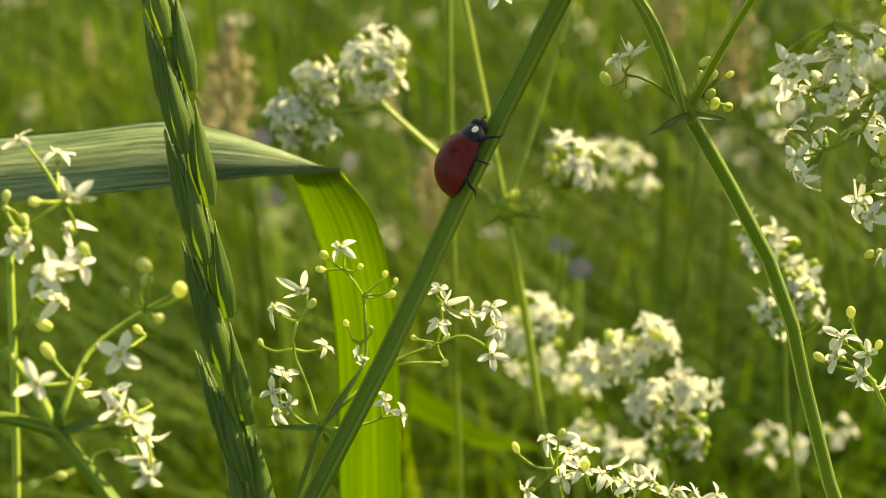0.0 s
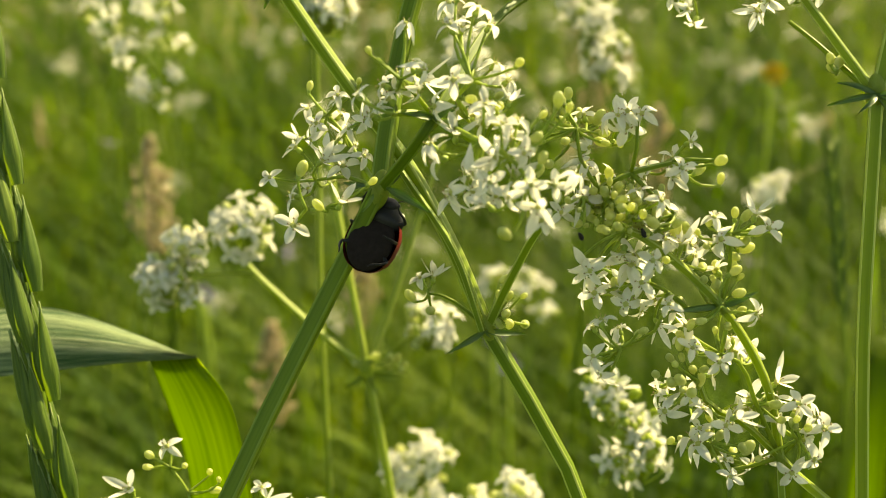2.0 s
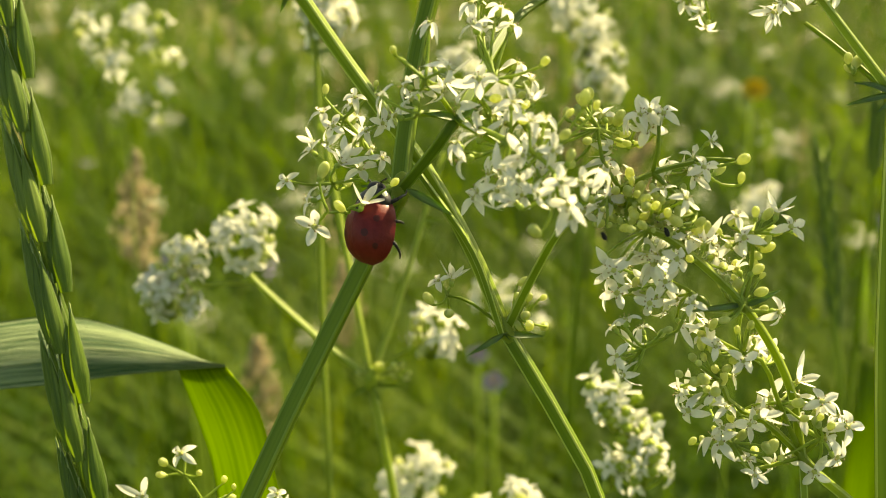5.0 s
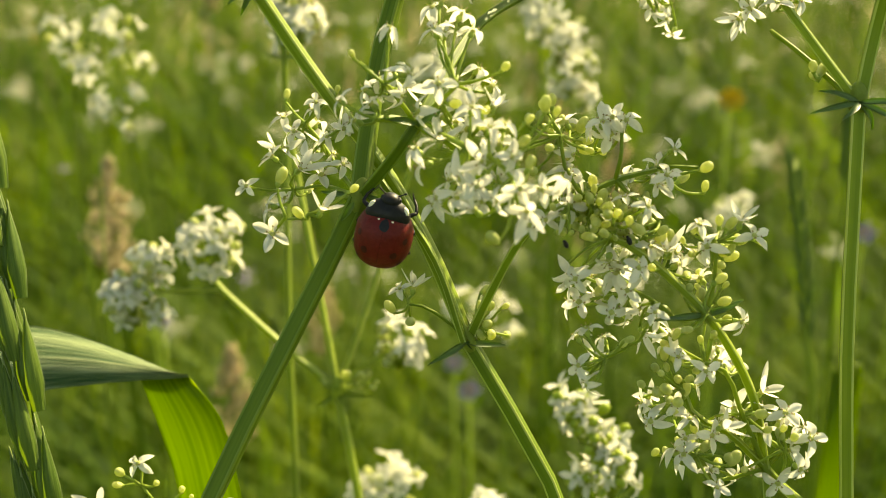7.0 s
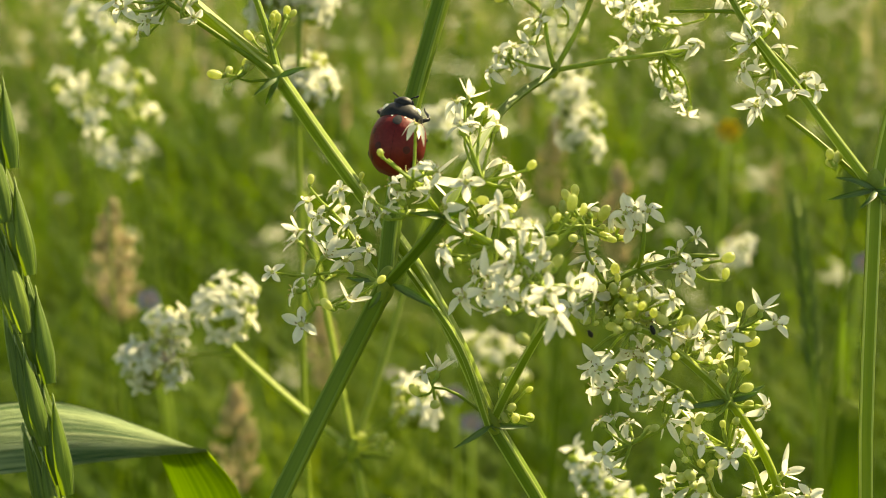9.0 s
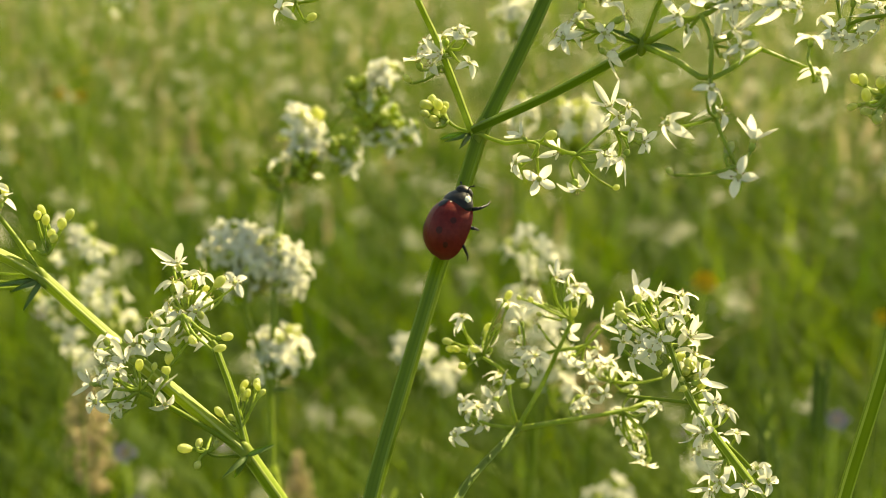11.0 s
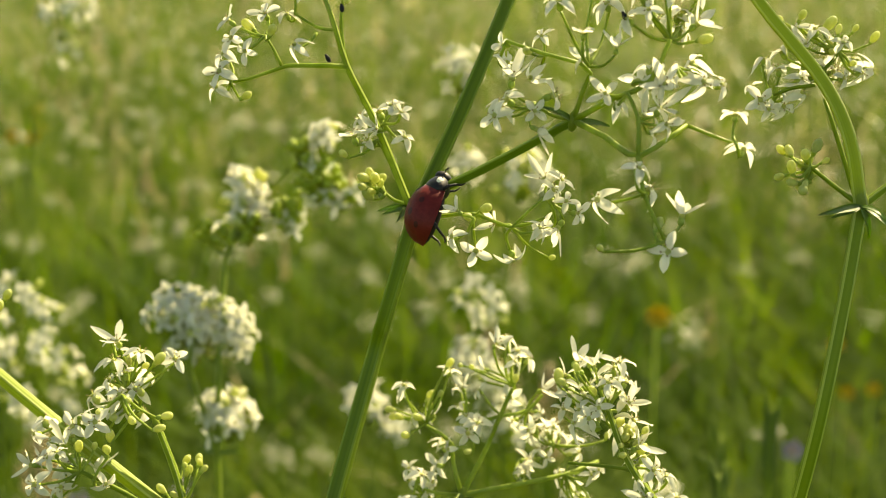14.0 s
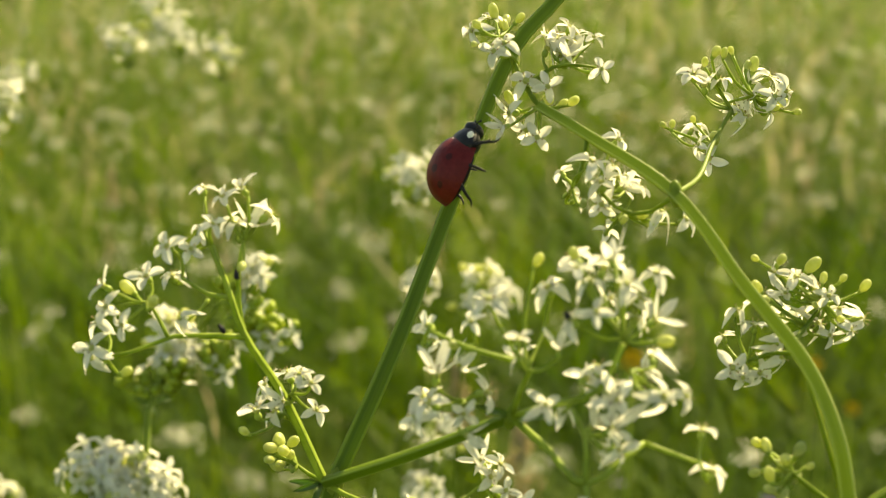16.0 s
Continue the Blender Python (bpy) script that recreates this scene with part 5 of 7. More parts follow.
bedstraw_low = thing("bedstraw_spray", "short bedstraw spray with white flowers below the tall stems", "plant", group="bedstraw plants")
stalk(bedstraw_low, "stem", [(9.50, 95.20, 0.00), (15.36, 75.16, 271.69), (21.23, 55.12, 483.36), (10.32, 79.40, 537.13), (9.47, 81.28, 541.30), (8.83, 82.60, 544.21)], 0.50, 0.35)
stalk(bedstraw_low, "branch", [(9.47, 81.28, 541.30), (14.48, 81.26, 541.22), (19.04, 81.43, 541.57)], 0.35, 0.30)
cluster(bedstraw_low, 135, [(8.83, 82.60, 544.21), (19.04, 81.43, 541.57), (11.77, 81.84, 542.51), (14.49, 81.45, 541.64)],
        [(8.27, 84.52, 545.92), (6.46, 80.90, 543.27), (9.48, 82.04, 543.77), (10.83, 82.17, 544.47), (12.76, 82.85, 543.43), (14.00, 83.28, 542.56), (14.82, 81.20, 543.45), (19.19, 82.41, 541.98), (20.56, 82.29, 541.76), (22.45, 82.44, 541.34), (18.17, 81.76, 541.91)],
        [(5.73, 84.34, 545.00), (9.29, 83.37, 546.92), (17.42, 81.64, 542.66), (11.26, 82.00, 544.85)], 1.00)
cluster(bedstraw_low, 136, [(31.75, 78.92, 555.34), (32.19, 79.43, 556.48)],
        [(30.50, 80.45, 557.39), (29.87, 79.32, 556.35), (32.03, 79.03, 556.71), (31.31, 78.17, 555.30), (32.93, 78.78, 553.96)],
        [(31.04, 80.87, 559.15), (28.75, 79.68, 556.02), (32.96, 79.49, 557.15)], 1.00)
stalk(bedstraw_low, "branch", [(31.75, 78.92, 555.34), (33.19, 78.05, 553.42), (36.38, 75.41, 545.13)], 0.35, 0.40)
stalk(bedstraw_low, "branch", [(9.47, 81.28, 541.30), (22.86, 77.67, 540.50), (36.38, 75.41, 545.13)], 0.40, 0.40)

bedstraw_pale = thing("bedstraw_plant", "yellow-green bedstraw with whorled leaves and round white heads", "plant", group="bedstraw plants")
stalk(bedstraw_pale, "stem", [(20.85, 159.66, 0.00), (21.08, 135.27, 261.93), (20.54, 106.90, 464.58), (11.63, 123.67, 521.49), (9.51, 127.79, 535.40), (7.24, 131.06, 547.54)], 0.95, 0.95, skin=YELLOWSTEM)
stalk(bedstraw_pale, "branch", [(7.24, 131.06, 547.54), (0.70, 133.30, 552.52), (-6.36, 136.91, 558.06), (-7.95, 137.69, 559.82)], 0.80, 0.60, skin=YELLOWSTEM)
stalk(bedstraw_pale, "branch", [(-6.36, 136.91, 558.06), (-10.23, 136.92, 558.12), (-13.75, 136.89, 558.07), (-15.01, 137.73, 559.93)], 0.45, 0.35, skin=YELLOWSTEM)
stalk(bedstraw_pale, "branch", [(-13.75, 136.89, 558.07), (-16.01, 136.30, 556.77)], 0.30, 0.30, skin=YELLOWSTEM)
stalk(bedstraw_pale, "branch", [(7.24, 131.06, 547.54), (5.26, 135.60, 557.61), (2.93, 141.80, 568.89), (1.58, 144.93, 575.84)], 0.80, 0.70, skin=YELLOWSTEM)
stalk(bedstraw_pale, "branch", [(7.24, 131.06, 547.54), (10.87, 136.94, 555.74), (14.00, 142.82, 563.90), (15.61, 145.66, 567.78), (16.92, 147.26, 571.32)], 0.75, 0.60, skin=YELLOWSTEM)
stalk(bedstraw_pale, "branch", [(7.24, 131.06, 547.54), (10.29, 132.20, 550.07), (14.16, 132.95, 551.74)], 0.40, 0.35, skin=YELLOWSTEM)
stalk(bedstraw_pale, "branch", [(7.24, 131.06, 547.54), (9.61, 131.22, 547.91), (10.58, 131.37, 548.24)], 0.40, 0.30, skin=YELLOWSTEM)
whorl_leaf(bedstraw_pale, (7.23, 130.88, 547.14), (4.45, 130.16, 545.72), 0.80, 0.30, PALESTEM)
whorl_leaf(bedstraw_pale, (7.23, 130.88, 547.14), (8.47, 127.99, 545.77), 0.80, 0.30, PALESTEM)
whorl_leaf(bedstraw_pale, (7.23, 130.88, 547.14), (11.60, 131.76, 546.01), 0.80, 0.30, PALESTEM)
cluster(bedstraw_pale, 137, [(7.19, 130.21, 548.10), (7.65, 130.52, 548.77)],
        [],
        [(8.56, 130.01, 549.97), (9.24, 130.65, 549.23), (8.00, 131.25, 549.14), (5.75, 130.81, 548.55), (9.83, 130.14, 549.89)], 1.00)
whorl_leaf(bedstraw_pale, (13.99, 142.87, 564.02), (16.60, 141.19, 564.15), 0.80, 0.30, PALESTEM)
whorl_leaf(bedstraw_pale, (13.99, 142.87, 564.02), (14.97, 144.15, 561.85), 0.80, 0.30, PALESTEM)
clump(bedstraw_pale, 138, (-7.92, 139.13, 562.99), 3.93, 40)
clump(bedstraw_pale, 139, (-14.99, 138.46, 561.54), 2.28, 16)
clump(bedstraw_pale, 140, (-17.15, 136.56, 557.36), 3.42, 32)
clump(bedstraw_pale, 141, (14.47, 134.27, 552.25), 3.29, 30)
clump(bedstraw_pale, 142, (-14.09, 135.77, 555.58), 1.14, 6)
cluster(bedstraw_pale, 143, [(10.58, 131.37, 548.24)],
        [],
        [(10.30, 131.95, 548.48), (11.29, 132.16, 547.22), (11.75, 132.32, 547.62), (10.90, 131.54, 548.98), (10.01, 132.27, 547.33)], 1.00)
joint(bedstraw_pale, (7.24, 131.11, 547.65), (0.1, 0.1, 1), 2.0, YELLOWBUD)

bedstraw_pair = thing("bedstraw_plant", "blurred bedstraw with yellowish buds under the crossing stem", "plant", group="bedstraw plants")
stalk(bedstraw_pair, "stem", [(47.62, 167.39, 0.00), (44.59, 145.60, 254.66), (41.13, 124.22, 449.25), (28.45, 126.57, 507.81), (26.63, 126.95, 515.95), (25.04, 128.65, 524.56)], 0.70, 0.50, skin=PALESTEM)
stalk(bedstraw_pair, "branch", [(26.63, 126.95, 515.95), (28.06, 128.09, 518.45), (28.79, 129.23, 520.96)], 0.50, 0.40, skin=PALESTEM)
clump(bedstraw_pair, 144, (21.69, 130.35, 528.35), 3.07, 22)
clump(bedstraw_pair, 145, (26.15, 131.04, 529.84), 2.60, 18)
clump(bedstraw_pair, 146, (17.91, 129.80, 527.15), 2.39, 14)
clump(bedstraw_pair, 147, (25.01, 127.66, 522.38), 3.42, 24)
clump(bedstraw_pair, 148, (30.51, 128.63, 524.48), 2.73, 16)
clump(bedstraw_pair, 149, (28.72, 126.24, 519.22), 3.28, 34, buds=0.65)

bedstraw_right = thing("bedstraw_plant", "bedstraw with tall creamy flower heads behind the crossing stem", "plant", group="bedstraw plants")
stalk(bedstraw_right, "stem", [(51.75, 156.43, 0.00), (46.46, 130.06, 267.72), (41.18, 103.68, 475.43), (37.00, 115.60, 534.09), (36.54, 116.90, 540.47), (36.10, 118.59, 547.93)], 0.70, 0.50, skin=PALESTEM)
clump(bedstraw_right, 150, (34.40, 118.34, 549.81), 2.75, 18, buds=0.55)
clump(bedstraw_right, 151, (36.82, 117.33, 547.56), 2.75, 18, buds=0.55)
clump(bedstraw_right, 152, (37.40, 115.93, 543.84), 3.05, 21, buds=0.55)
clump(bedstraw_right, 153, (33.20, 119.15, 551.80), 1.83, 9, buds=0.55)
clump(bedstraw_right, 154, (33.74, 115.97, 543.21), 1.83, 8, buds=0.55)

bedstraw_far_a = thing("bedstraw_plant", "out-of-focus bedstraw with creamy flower heads in the grass", "plant", group="bedstraw plants")
stalk(bedstraw_far_a, "stem", [(24.37, 220.44, 0.00), (15.10, 177.84, 244.93), (5.43, 135.62, 429.81), (15.17, 159.67, 483.87), (17.13, 164.78, 495.17), (14.59, 168.45, 503.30)], 0.50, 0.35, skin=STEM)
clump(bedstraw_far_a, 155, (14.62, 169.18, 504.92), 5.33, 18)
clump(bedstraw_far_a, 156, (20.77, 167.33, 500.79), 4.00, 13)
clump(bedstraw_far_a, 157, (24.21, 164.03, 493.45), 5.33, 18)
clump(bedstraw_far_a, 158, (29.47, 162.18, 489.33), 4.00, 11)

bedstraw_far_b = thing("bedstraw_plant", "out-of-focus bedstraw with creamy flower heads in the grass", "plant", group="bedstraw plants")
stalk(bedstraw_far_b, "stem", [(75.09, 246.97, 0.00), (76.40, 204.40, 232.00), (76.85, 162.25, 403.70), (66.79, 186.11, 457.79), (64.85, 190.43, 467.36), (63.89, 193.03, 473.10)], 0.50, 0.35, skin=STEM)
clump(bedstraw_far_b, 159, (63.87, 192.59, 472.15), 5.76, 9)
clump(bedstraw_far_b, 160, (73.35, 193.85, 474.88), 3.77, 7)
clump(bedstraw_far_b, 161, (61.30, 193.90, 475.05), 3.14, 5)

bedstraw_far_c = thing("bedstraw_plant", "out-of-focus bedstraw with creamy flower heads in the grass", "plant", group="bedstraw plants")
stalk(bedstraw_far_c, "stem", [(48.22, 268.35, 0.00), (46.49, 225.76, 249.10), (44.78, 183.48, 438.15), (38.18, 207.73, 492.54), (36.29, 214.79, 508.17), (34.32, 219.65, 518.93)], 0.50, 0.35, skin=STEM)
clump(bedstraw_far_c, 162, (35.39, 219.86, 519.40), 5.35, 24)
clump(bedstraw_far_c, 163, (30.07, 220.77, 521.43), 3.21, 14)
clump(bedstraw_far_c, 164, (63.91, 224.17, 528.75), 5.35, 22)
clump(bedstraw_far_c, 165, (39.61, 218.08, 515.44), 2.68, 8)

bedstraw_far_d = thing("bedstraw_plant", "out-of-focus bedstraw with creamy flower heads in the grass", "plant", group="bedstraw plants")
stalk(bedstraw_far_d, "stem", [(-17.34, 275.92, 0.00), (-19.57, 235.24, 270.51), (-21.81, 194.56, 481.01), (-28.38, 215.45, 536.88), (-30.30, 221.55, 553.21), (-36.33, 226.88, 566.58)], 0.50, 0.35, skin=STEM)
clump(bedstraw_far_d, 166, (-37.30, 229.59, 573.78), 5.12, 11)
clump(bedstraw_far_d, 167, (-45.48, 229.79, 572.68), 3.89, 8)
clump(bedstraw_far_d, 168, (-42.46, 227.65, 567.44), 2.87, 5)
clump(bedstraw_far_d, 169, (-30.70, 226.68, 567.16), 3.69, 12)
clump(bedstraw_far_d, 170, (-30.23, 224.89, 562.35), 2.25, 5)
clump(bedstraw_far_d, 171, (-36.89, 224.46, 559.83), 2.66, 7)
clump(bedstraw_far_d, 172, (-33.84, 223.55, 557.96), 2.46, 6)

bedstraw_far_e = thing("bedstraw_plant", "out-of-focus bedstraw with creamy flower heads in the grass", "plant", group="bedstraw plants")
stalk(bedstraw_far_e, "stem", [(56.65, 233.11, 0.00), (58.36, 192.38, 278.41), (60.08, 151.67, 496.82), (46.78, 172.60, 551.46), (43.52, 177.74, 564.86), (40.67, 181.98, 575.89)], 0.50, 0.35, skin=STEM)
clump(bedstraw_far_e, 173, (40.70, 183.42, 579.85), 3.79, 22)
clump(bedstraw_far_e, 174, (41.92, 181.60, 575.12), 3.79, 22)
clump(bedstraw_far_e, 175, (38.62, 184.72, 582.98), 3.79, 20)
clump(bedstraw_far_e, 176, (43.58, 180.33, 571.98), 2.11, 8)

bedstraw_far_f = thing("bedstraw_plant", "out-of-focus bedstraw with creamy flower heads in the grass", "plant", group="bedstraw plants")
stalk(bedstraw_far_f, "stem", [(25.33, 222.74, 0.00), (22.09, 181.96, 252.74), (19.01, 141.57, 445.56), (15.00, 161.98, 501.63), (14.61, 164.08, 507.32), (14.22, 166.19, 513.00)], 0.50, 0.35, skin=STEM)
clump(bedstraw_far_f, 177, (14.23, 166.48, 513.81), 4.33, 26)
clump(bedstraw_far_f, 178, (10.76, 166.12, 512.13), 2.60, 12)

bedstraw_far_g = thing("bedstraw_plant", "out-of-focus bedstraw with creamy flower heads in the grass", "plant", group="bedstraw plants")
stalk(bedstraw_far_g, "stem", [(-23.09, 265.14, 0.00), (-26.91, 227.37, 278.43), (-30.73, 189.60, 496.87), (-34.22, 204.67, 554.84), (-35.00, 208.04, 567.81), (-35.76, 211.88, 582.63)], 0.50, 0.35, skin=STEM)
clump(bedstraw_far_g, 179, (-36.18, 212.86, 586.34), 4.78, 15)
clump(bedstraw_far_g, 180, (-30.98, 211.85, 584.55), 2.68, 5)
clump(bedstraw_far_g, 181, (-30.12, 209.88, 577.14), 3.63, 10)
clump(bedstraw_far_g, 182, (-34.98, 208.51, 569.66), 3.44, 8)

bedstraw_far_h = thing("bedstraw_plant", "out-of-focus bedstraw with creamy flower heads in the grass", "plant", group="bedstraw plants")
stalk(bedstraw_far_h, "stem", [(-23.61, 281.84, 0.00), (-31.08, 244.42, 300.92), (-38.56, 207.01, 541.84), (-34.82, 221.35, 599.98), (-33.59, 226.03, 618.98), (-30.50, 229.08, 632.31)], 0.50, 0.35, skin=STEM)
clump(bedstraw_far_h, 183, (-29.50, 229.34, 633.75), 4.90, 13)
clump(bedstraw_far_h, 184, (-25.58, 229.54, 636.17), 2.94, 7)

bedstraw_far_i = thing("bedstraw_plant", "out-of-focus bedstraw with creamy flower heads in the grass", "plant", group="bedstraw plants")
stalk(bedstraw_far_i, "stem", [(52.69, 250.33, 0.00), (45.80, 212.93, 285.51), (38.90, 175.54, 511.02), (42.64, 189.87, 569.16), (43.78, 194.23, 586.84), (45.83, 198.50, 604.53)], 0.50, 0.35, skin=STEM)
clump(bedstraw_far_i, 185, (47.71, 199.65, 609.85), 4.55, 24)
clump(bedstraw_far_i, 186, (41.10, 195.18, 589.45), 4.55, 24)
clump(bedstraw_far_i, 187, (51.32, 199.05, 609.01), 2.73, 12)
clump(bedstraw_far_i, 188, (39.58, 200.93, 611.51), 3.19, 14)

bedstraw_far_j = thing("bedstraw_plant", "out-of-focus bedstraw with creamy flower heads in the grass", "plant", group="bedstraw plants")
stalk(bedstraw_far_j, "stem", [(32.72, 252.48, 0.00), (25.74, 215.08, 275.28), (18.76, 177.68, 490.56), (22.50, 192.02, 548.70), (23.09, 194.25, 557.76), (23.69, 196.94, 568.63)], 0.50, 0.35, skin=STEM)
clump(bedstraw_far_j, 189, (22.80, 197.72, 571.34), 3.55, 18)
clump(bedstraw_far_j, 190, (27.40, 196.33, 567.77), 2.61, 12)

bedstraw_far_k = thing("bedstraw_plant", "out-of-focus bedstraw with creamy flower heads in the grass", "plant", group="bedstraw plants")
stalk(bedstraw_far_k, "stem", [(49.51, 259.17, 0.00), (45.29, 221.45, 302.13), (41.07, 183.73, 544.25), (39.35, 198.64, 602.35), (39.04, 201.35, 612.94), (38.72, 204.07, 623.53)], 0.50, 0.35, skin=STEM)
clump(bedstraw_far_k, 191, (38.31, 204.90, 626.62), 3.83, 22)

bedstraw_far_l = thing("bedstraw_plant", "out-of-focus bedstraw with creamy flower heads in the grass", "plant", group="bedstraw plants")
stalk(bedstraw_far_l, "stem", [(10.15, 339.84, 0.00), (8.38, 301.56, 297.05), (6.60, 263.29, 534.11), (-0.68, 279.36, 591.45), (-3.58, 285.78, 614.34), (-5.37, 291.44, 634.95)], 0.50, 0.35, skin=STEM)
clump(bedstraw_far_l, 192, (-12.30, 293.46, 638.89), 5.33, 24)
clump(bedstraw_far_l, 193, (-0.51, 292.41, 641.30), 4.74, 20)
clump(bedstraw_far_l, 194, (7.56, 289.92, 636.22), 4.74, 20)
clump(bedstraw_far_l, 195, (-6.27, 294.27, 645.25), 4.74, 18)

bedstraw_far_m = thing("bedstraw_plant", "out-of-focus bedstraw with creamy flower heads in the grass", "plant", group="bedstraw plants")
stalk(bedstraw_far_m, "stem", [(-29.11, 384.18, 0.00), (-33.99, 346.22, 290.91), (-38.86, 308.26, 521.83), (-40.27, 323.66, 579.80), (-40.92, 330.69, 606.24), (-41.85, 334.98, 622.09)], 0.50, 0.35, skin=STEM)
clump(bedstraw_far_m, 196, (-42.40, 336.27, 626.71), 4.10, 14)
clump(bedstraw_far_m, 197, (-45.35, 334.26, 617.43), 3.42, 10)

bedstraw_far_n = thing("bedstraw_plant", "out-of-focus bedstraw with creamy flower heads in the grass", "plant", group="bedstraw plants")
stalk(bedstraw_far_n, "stem", [(93.32, 272.11, 0.00), (90.48, 231.37, 254.35), (87.40, 190.98, 448.60), (83.82, 211.43, 504.86), (82.83, 216.74, 519.22), (82.40, 222.02, 533.59)], 0.50, 0.35, skin=STEM)
clump(bedstraw_far_n, 198, (82.44, 223.90, 538.72), 4.59, 20)

bedstraw_left = thing("bedstraw_plant", "bedstraw standing behind with stacked round white flower heads", "plant", group="bedstraw plants")
stalk(bedstraw_left, "stem", [(11.79, 200.63, 0.00), (6.32, 171.70, 286.64), (1.58, 142.44, 514.43), (0.98, 150.98, 573.81), (0.93, 152.33, 583.17), (1.42, 152.99, 594.14), (2.35, 160.37, 607.28), (4.42, 161.39, 612.16)], 0.95, 0.70, skin=PALESTEM)
stalk(bedstraw_left, "branch", [(0.93, 152.33, 583.17), (-0.94, 152.20, 590.05), (-2.13, 152.58, 595.11), (-1.72, 153.39, 598.46)], 0.60, 0.50, skin=PALESTEM)
stalk(bedstraw_left, "branch", [(2.35, 160.37, 607.28), (6.53, 162.50, 613.35), (11.55, 164.39, 618.84)], 0.50, 0.40, skin=PALESTEM)
whorl_leaf(bedstraw_left, (2.35, 160.37, 607.28), (4.97, 161.55, 607.30), 0.62, 0.30)
whorl_leaf(bedstraw_left, (2.35, 160.37, 607.28), (0.18, 159.80, 608.20), 0.62, 0.30)
whorl_leaf(bedstraw_left, (2.35, 160.37, 607.28), (3.31, 159.16, 606.13), 0.62, 0.30)
whorl_leaf(bedstraw_left, (0.93, 152.33, 583.17), (4.19, 149.60, 584.29), 0.62, 0.30)
whorl_leaf(bedstraw_left, (0.93, 152.33, 583.17), (-1.53, 152.10, 583.74), 0.62, 0.30)
clump(bedstraw_left, 199, (-4.08, 157.27, 600.54), 3.18, 30)
clump(bedstraw_left, 200, (-0.94, 156.69, 599.55), 3.88, 44)
clump(bedstraw_left, 201, (2.54, 155.98, 598.23), 3.18, 30)
clump(bedstraw_left, 202, (-2.05, 156.02, 596.47), 2.82, 22)
clump(bedstraw_left, 203, (2.34, 153.31, 587.64), 3.25, 34)
clump(bedstraw_left, 204, (0.61, 153.75, 588.64), 2.12, 16)
clump(bedstraw_left, 205, (4.83, 162.14, 615.28), 2.86, 24)
clump(bedstraw_left, 206, (5.13, 161.32, 612.17), 2.50, 16)
clump(bedstraw_left, 207, (0.83, 161.23, 610.03), 1.86, 12, buds=0.85)
clump(bedstraw_left, 208, (10.11, 160.89, 612.58), 2.57, 26, buds=0.80)
clump(bedstraw_left, 209, (5.11, 160.97, 610.78), 2.43, 20, buds=0.80)
clump(bedstraw_left, 210, (15.87, 162.75, 622.39), 2.15, 14)
clump(bedstraw_left, 211, (14.40, 161.59, 617.16), 3.15, 34, buds=0.75)
clump(bedstraw_left, 212, (17.22, 160.77, 615.12), 2.43, 22, buds=0.80)
clump(bedstraw_left, 213, (12.31, 162.59, 620.25), 1.86, 14, buds=0.85)

SPIKE = [(-21.75, 102.64, 600.97), (-21.57, 101.05, 595.03), (-20.22, 97.23, 585.25), (-18.84, 94.22, 577.60), (-17.30, 90.56, 568.25), (-14.83, 85.54, 548.86), (-13.12, 82.16, 541.37), (-12.29, 80.09, 536.79)]
LEAF_EDGES = [[(-47.26, 107.57, 563.80), (-41.01, 107.89, 564.47), (-33.22, 108.16, 565.02), (-25.94, 108.48, 565.67), (-20.68, 107.80, 565.11), (-14.94, 106.42, 563.49), (-11.05, 105.21, 562.24), (-9.03, 104.57, 561.79)],
              [(-46.10, 102.36, 559.54), (-40.02, 102.59, 560.01), (-32.43, 102.85, 560.54), (-24.33, 103.15, 561.17), (-19.78, 103.36, 561.61), (-15.73, 103.52, 561.92), (-13.00, 104.04, 561.84), (-9.03, 104.56, 561.77)],
              [(-13.57, 104.51, 561.67), (-11.96, 103.49, 556.98), (-10.67, 103.16, 551.39), (-10.15, 102.54, 542.73), (-10.58, 101.95, 526.88), (-11.25, 102.03, 512.48)],
              [(-9.03, 104.57, 561.79), (-6.12, 102.97, 558.22), (-4.81, 101.76, 553.12), (-4.09, 101.42, 545.09), (-4.18, 100.28, 527.99), (-4.55, 100.43, 513.76)]]
BROAD_BLADES = [([(93.11, 189.98, 492.18), (93.81, 194.07, 506.27), (95.34, 198.71, 522.14), (96.80, 202.99, 537.02)], [(99.19, 189.60, 492.29), (98.40, 193.77, 506.38), (97.67, 198.56, 522.20), (96.90, 202.99, 537.02)]), ([(-9.10, 255.13, 439.99), (8.00, 250.19, 441.25), (22.82, 244.02, 439.80)], [(-8.85, 252.13, 433.34), (8.28, 248.36, 437.17), (22.81, 243.74, 439.19)])]
MITES = [(13.63, 100.28, 637.77, 80), (14.81, 99.58, 641.69, 10), (29.08, 79.26, 584.52, 40), (24.66, 79.82, 584.04, 120), (33.98, 87.92, 641.85, 60)]
THIN_EARS = [[(84.42, 198.02, 555.83), (85.70, 193.13, 542.84), (86.53, 187.40, 527.40), (87.50, 181.56, 508.78)],
             [(102.33, 246.04, 542.98), (103.30, 239.80, 526.89), (104.37, 231.13, 504.62), (104.69, 222.52, 482.36)],
             [(99.85, 212.94, 561.71), (99.11, 210.69, 552.50), (98.53, 207.89, 541.33)]]
PLUMES = [(-50.57, 288.71, 513.83), (-75.31, 399.83, 474.56), (75.02, 398.57, 507.29), (-3.72, 388.80, 446.65), (88.27, 355.99, 502.36), (-24.08, 295.44, 460.47)]
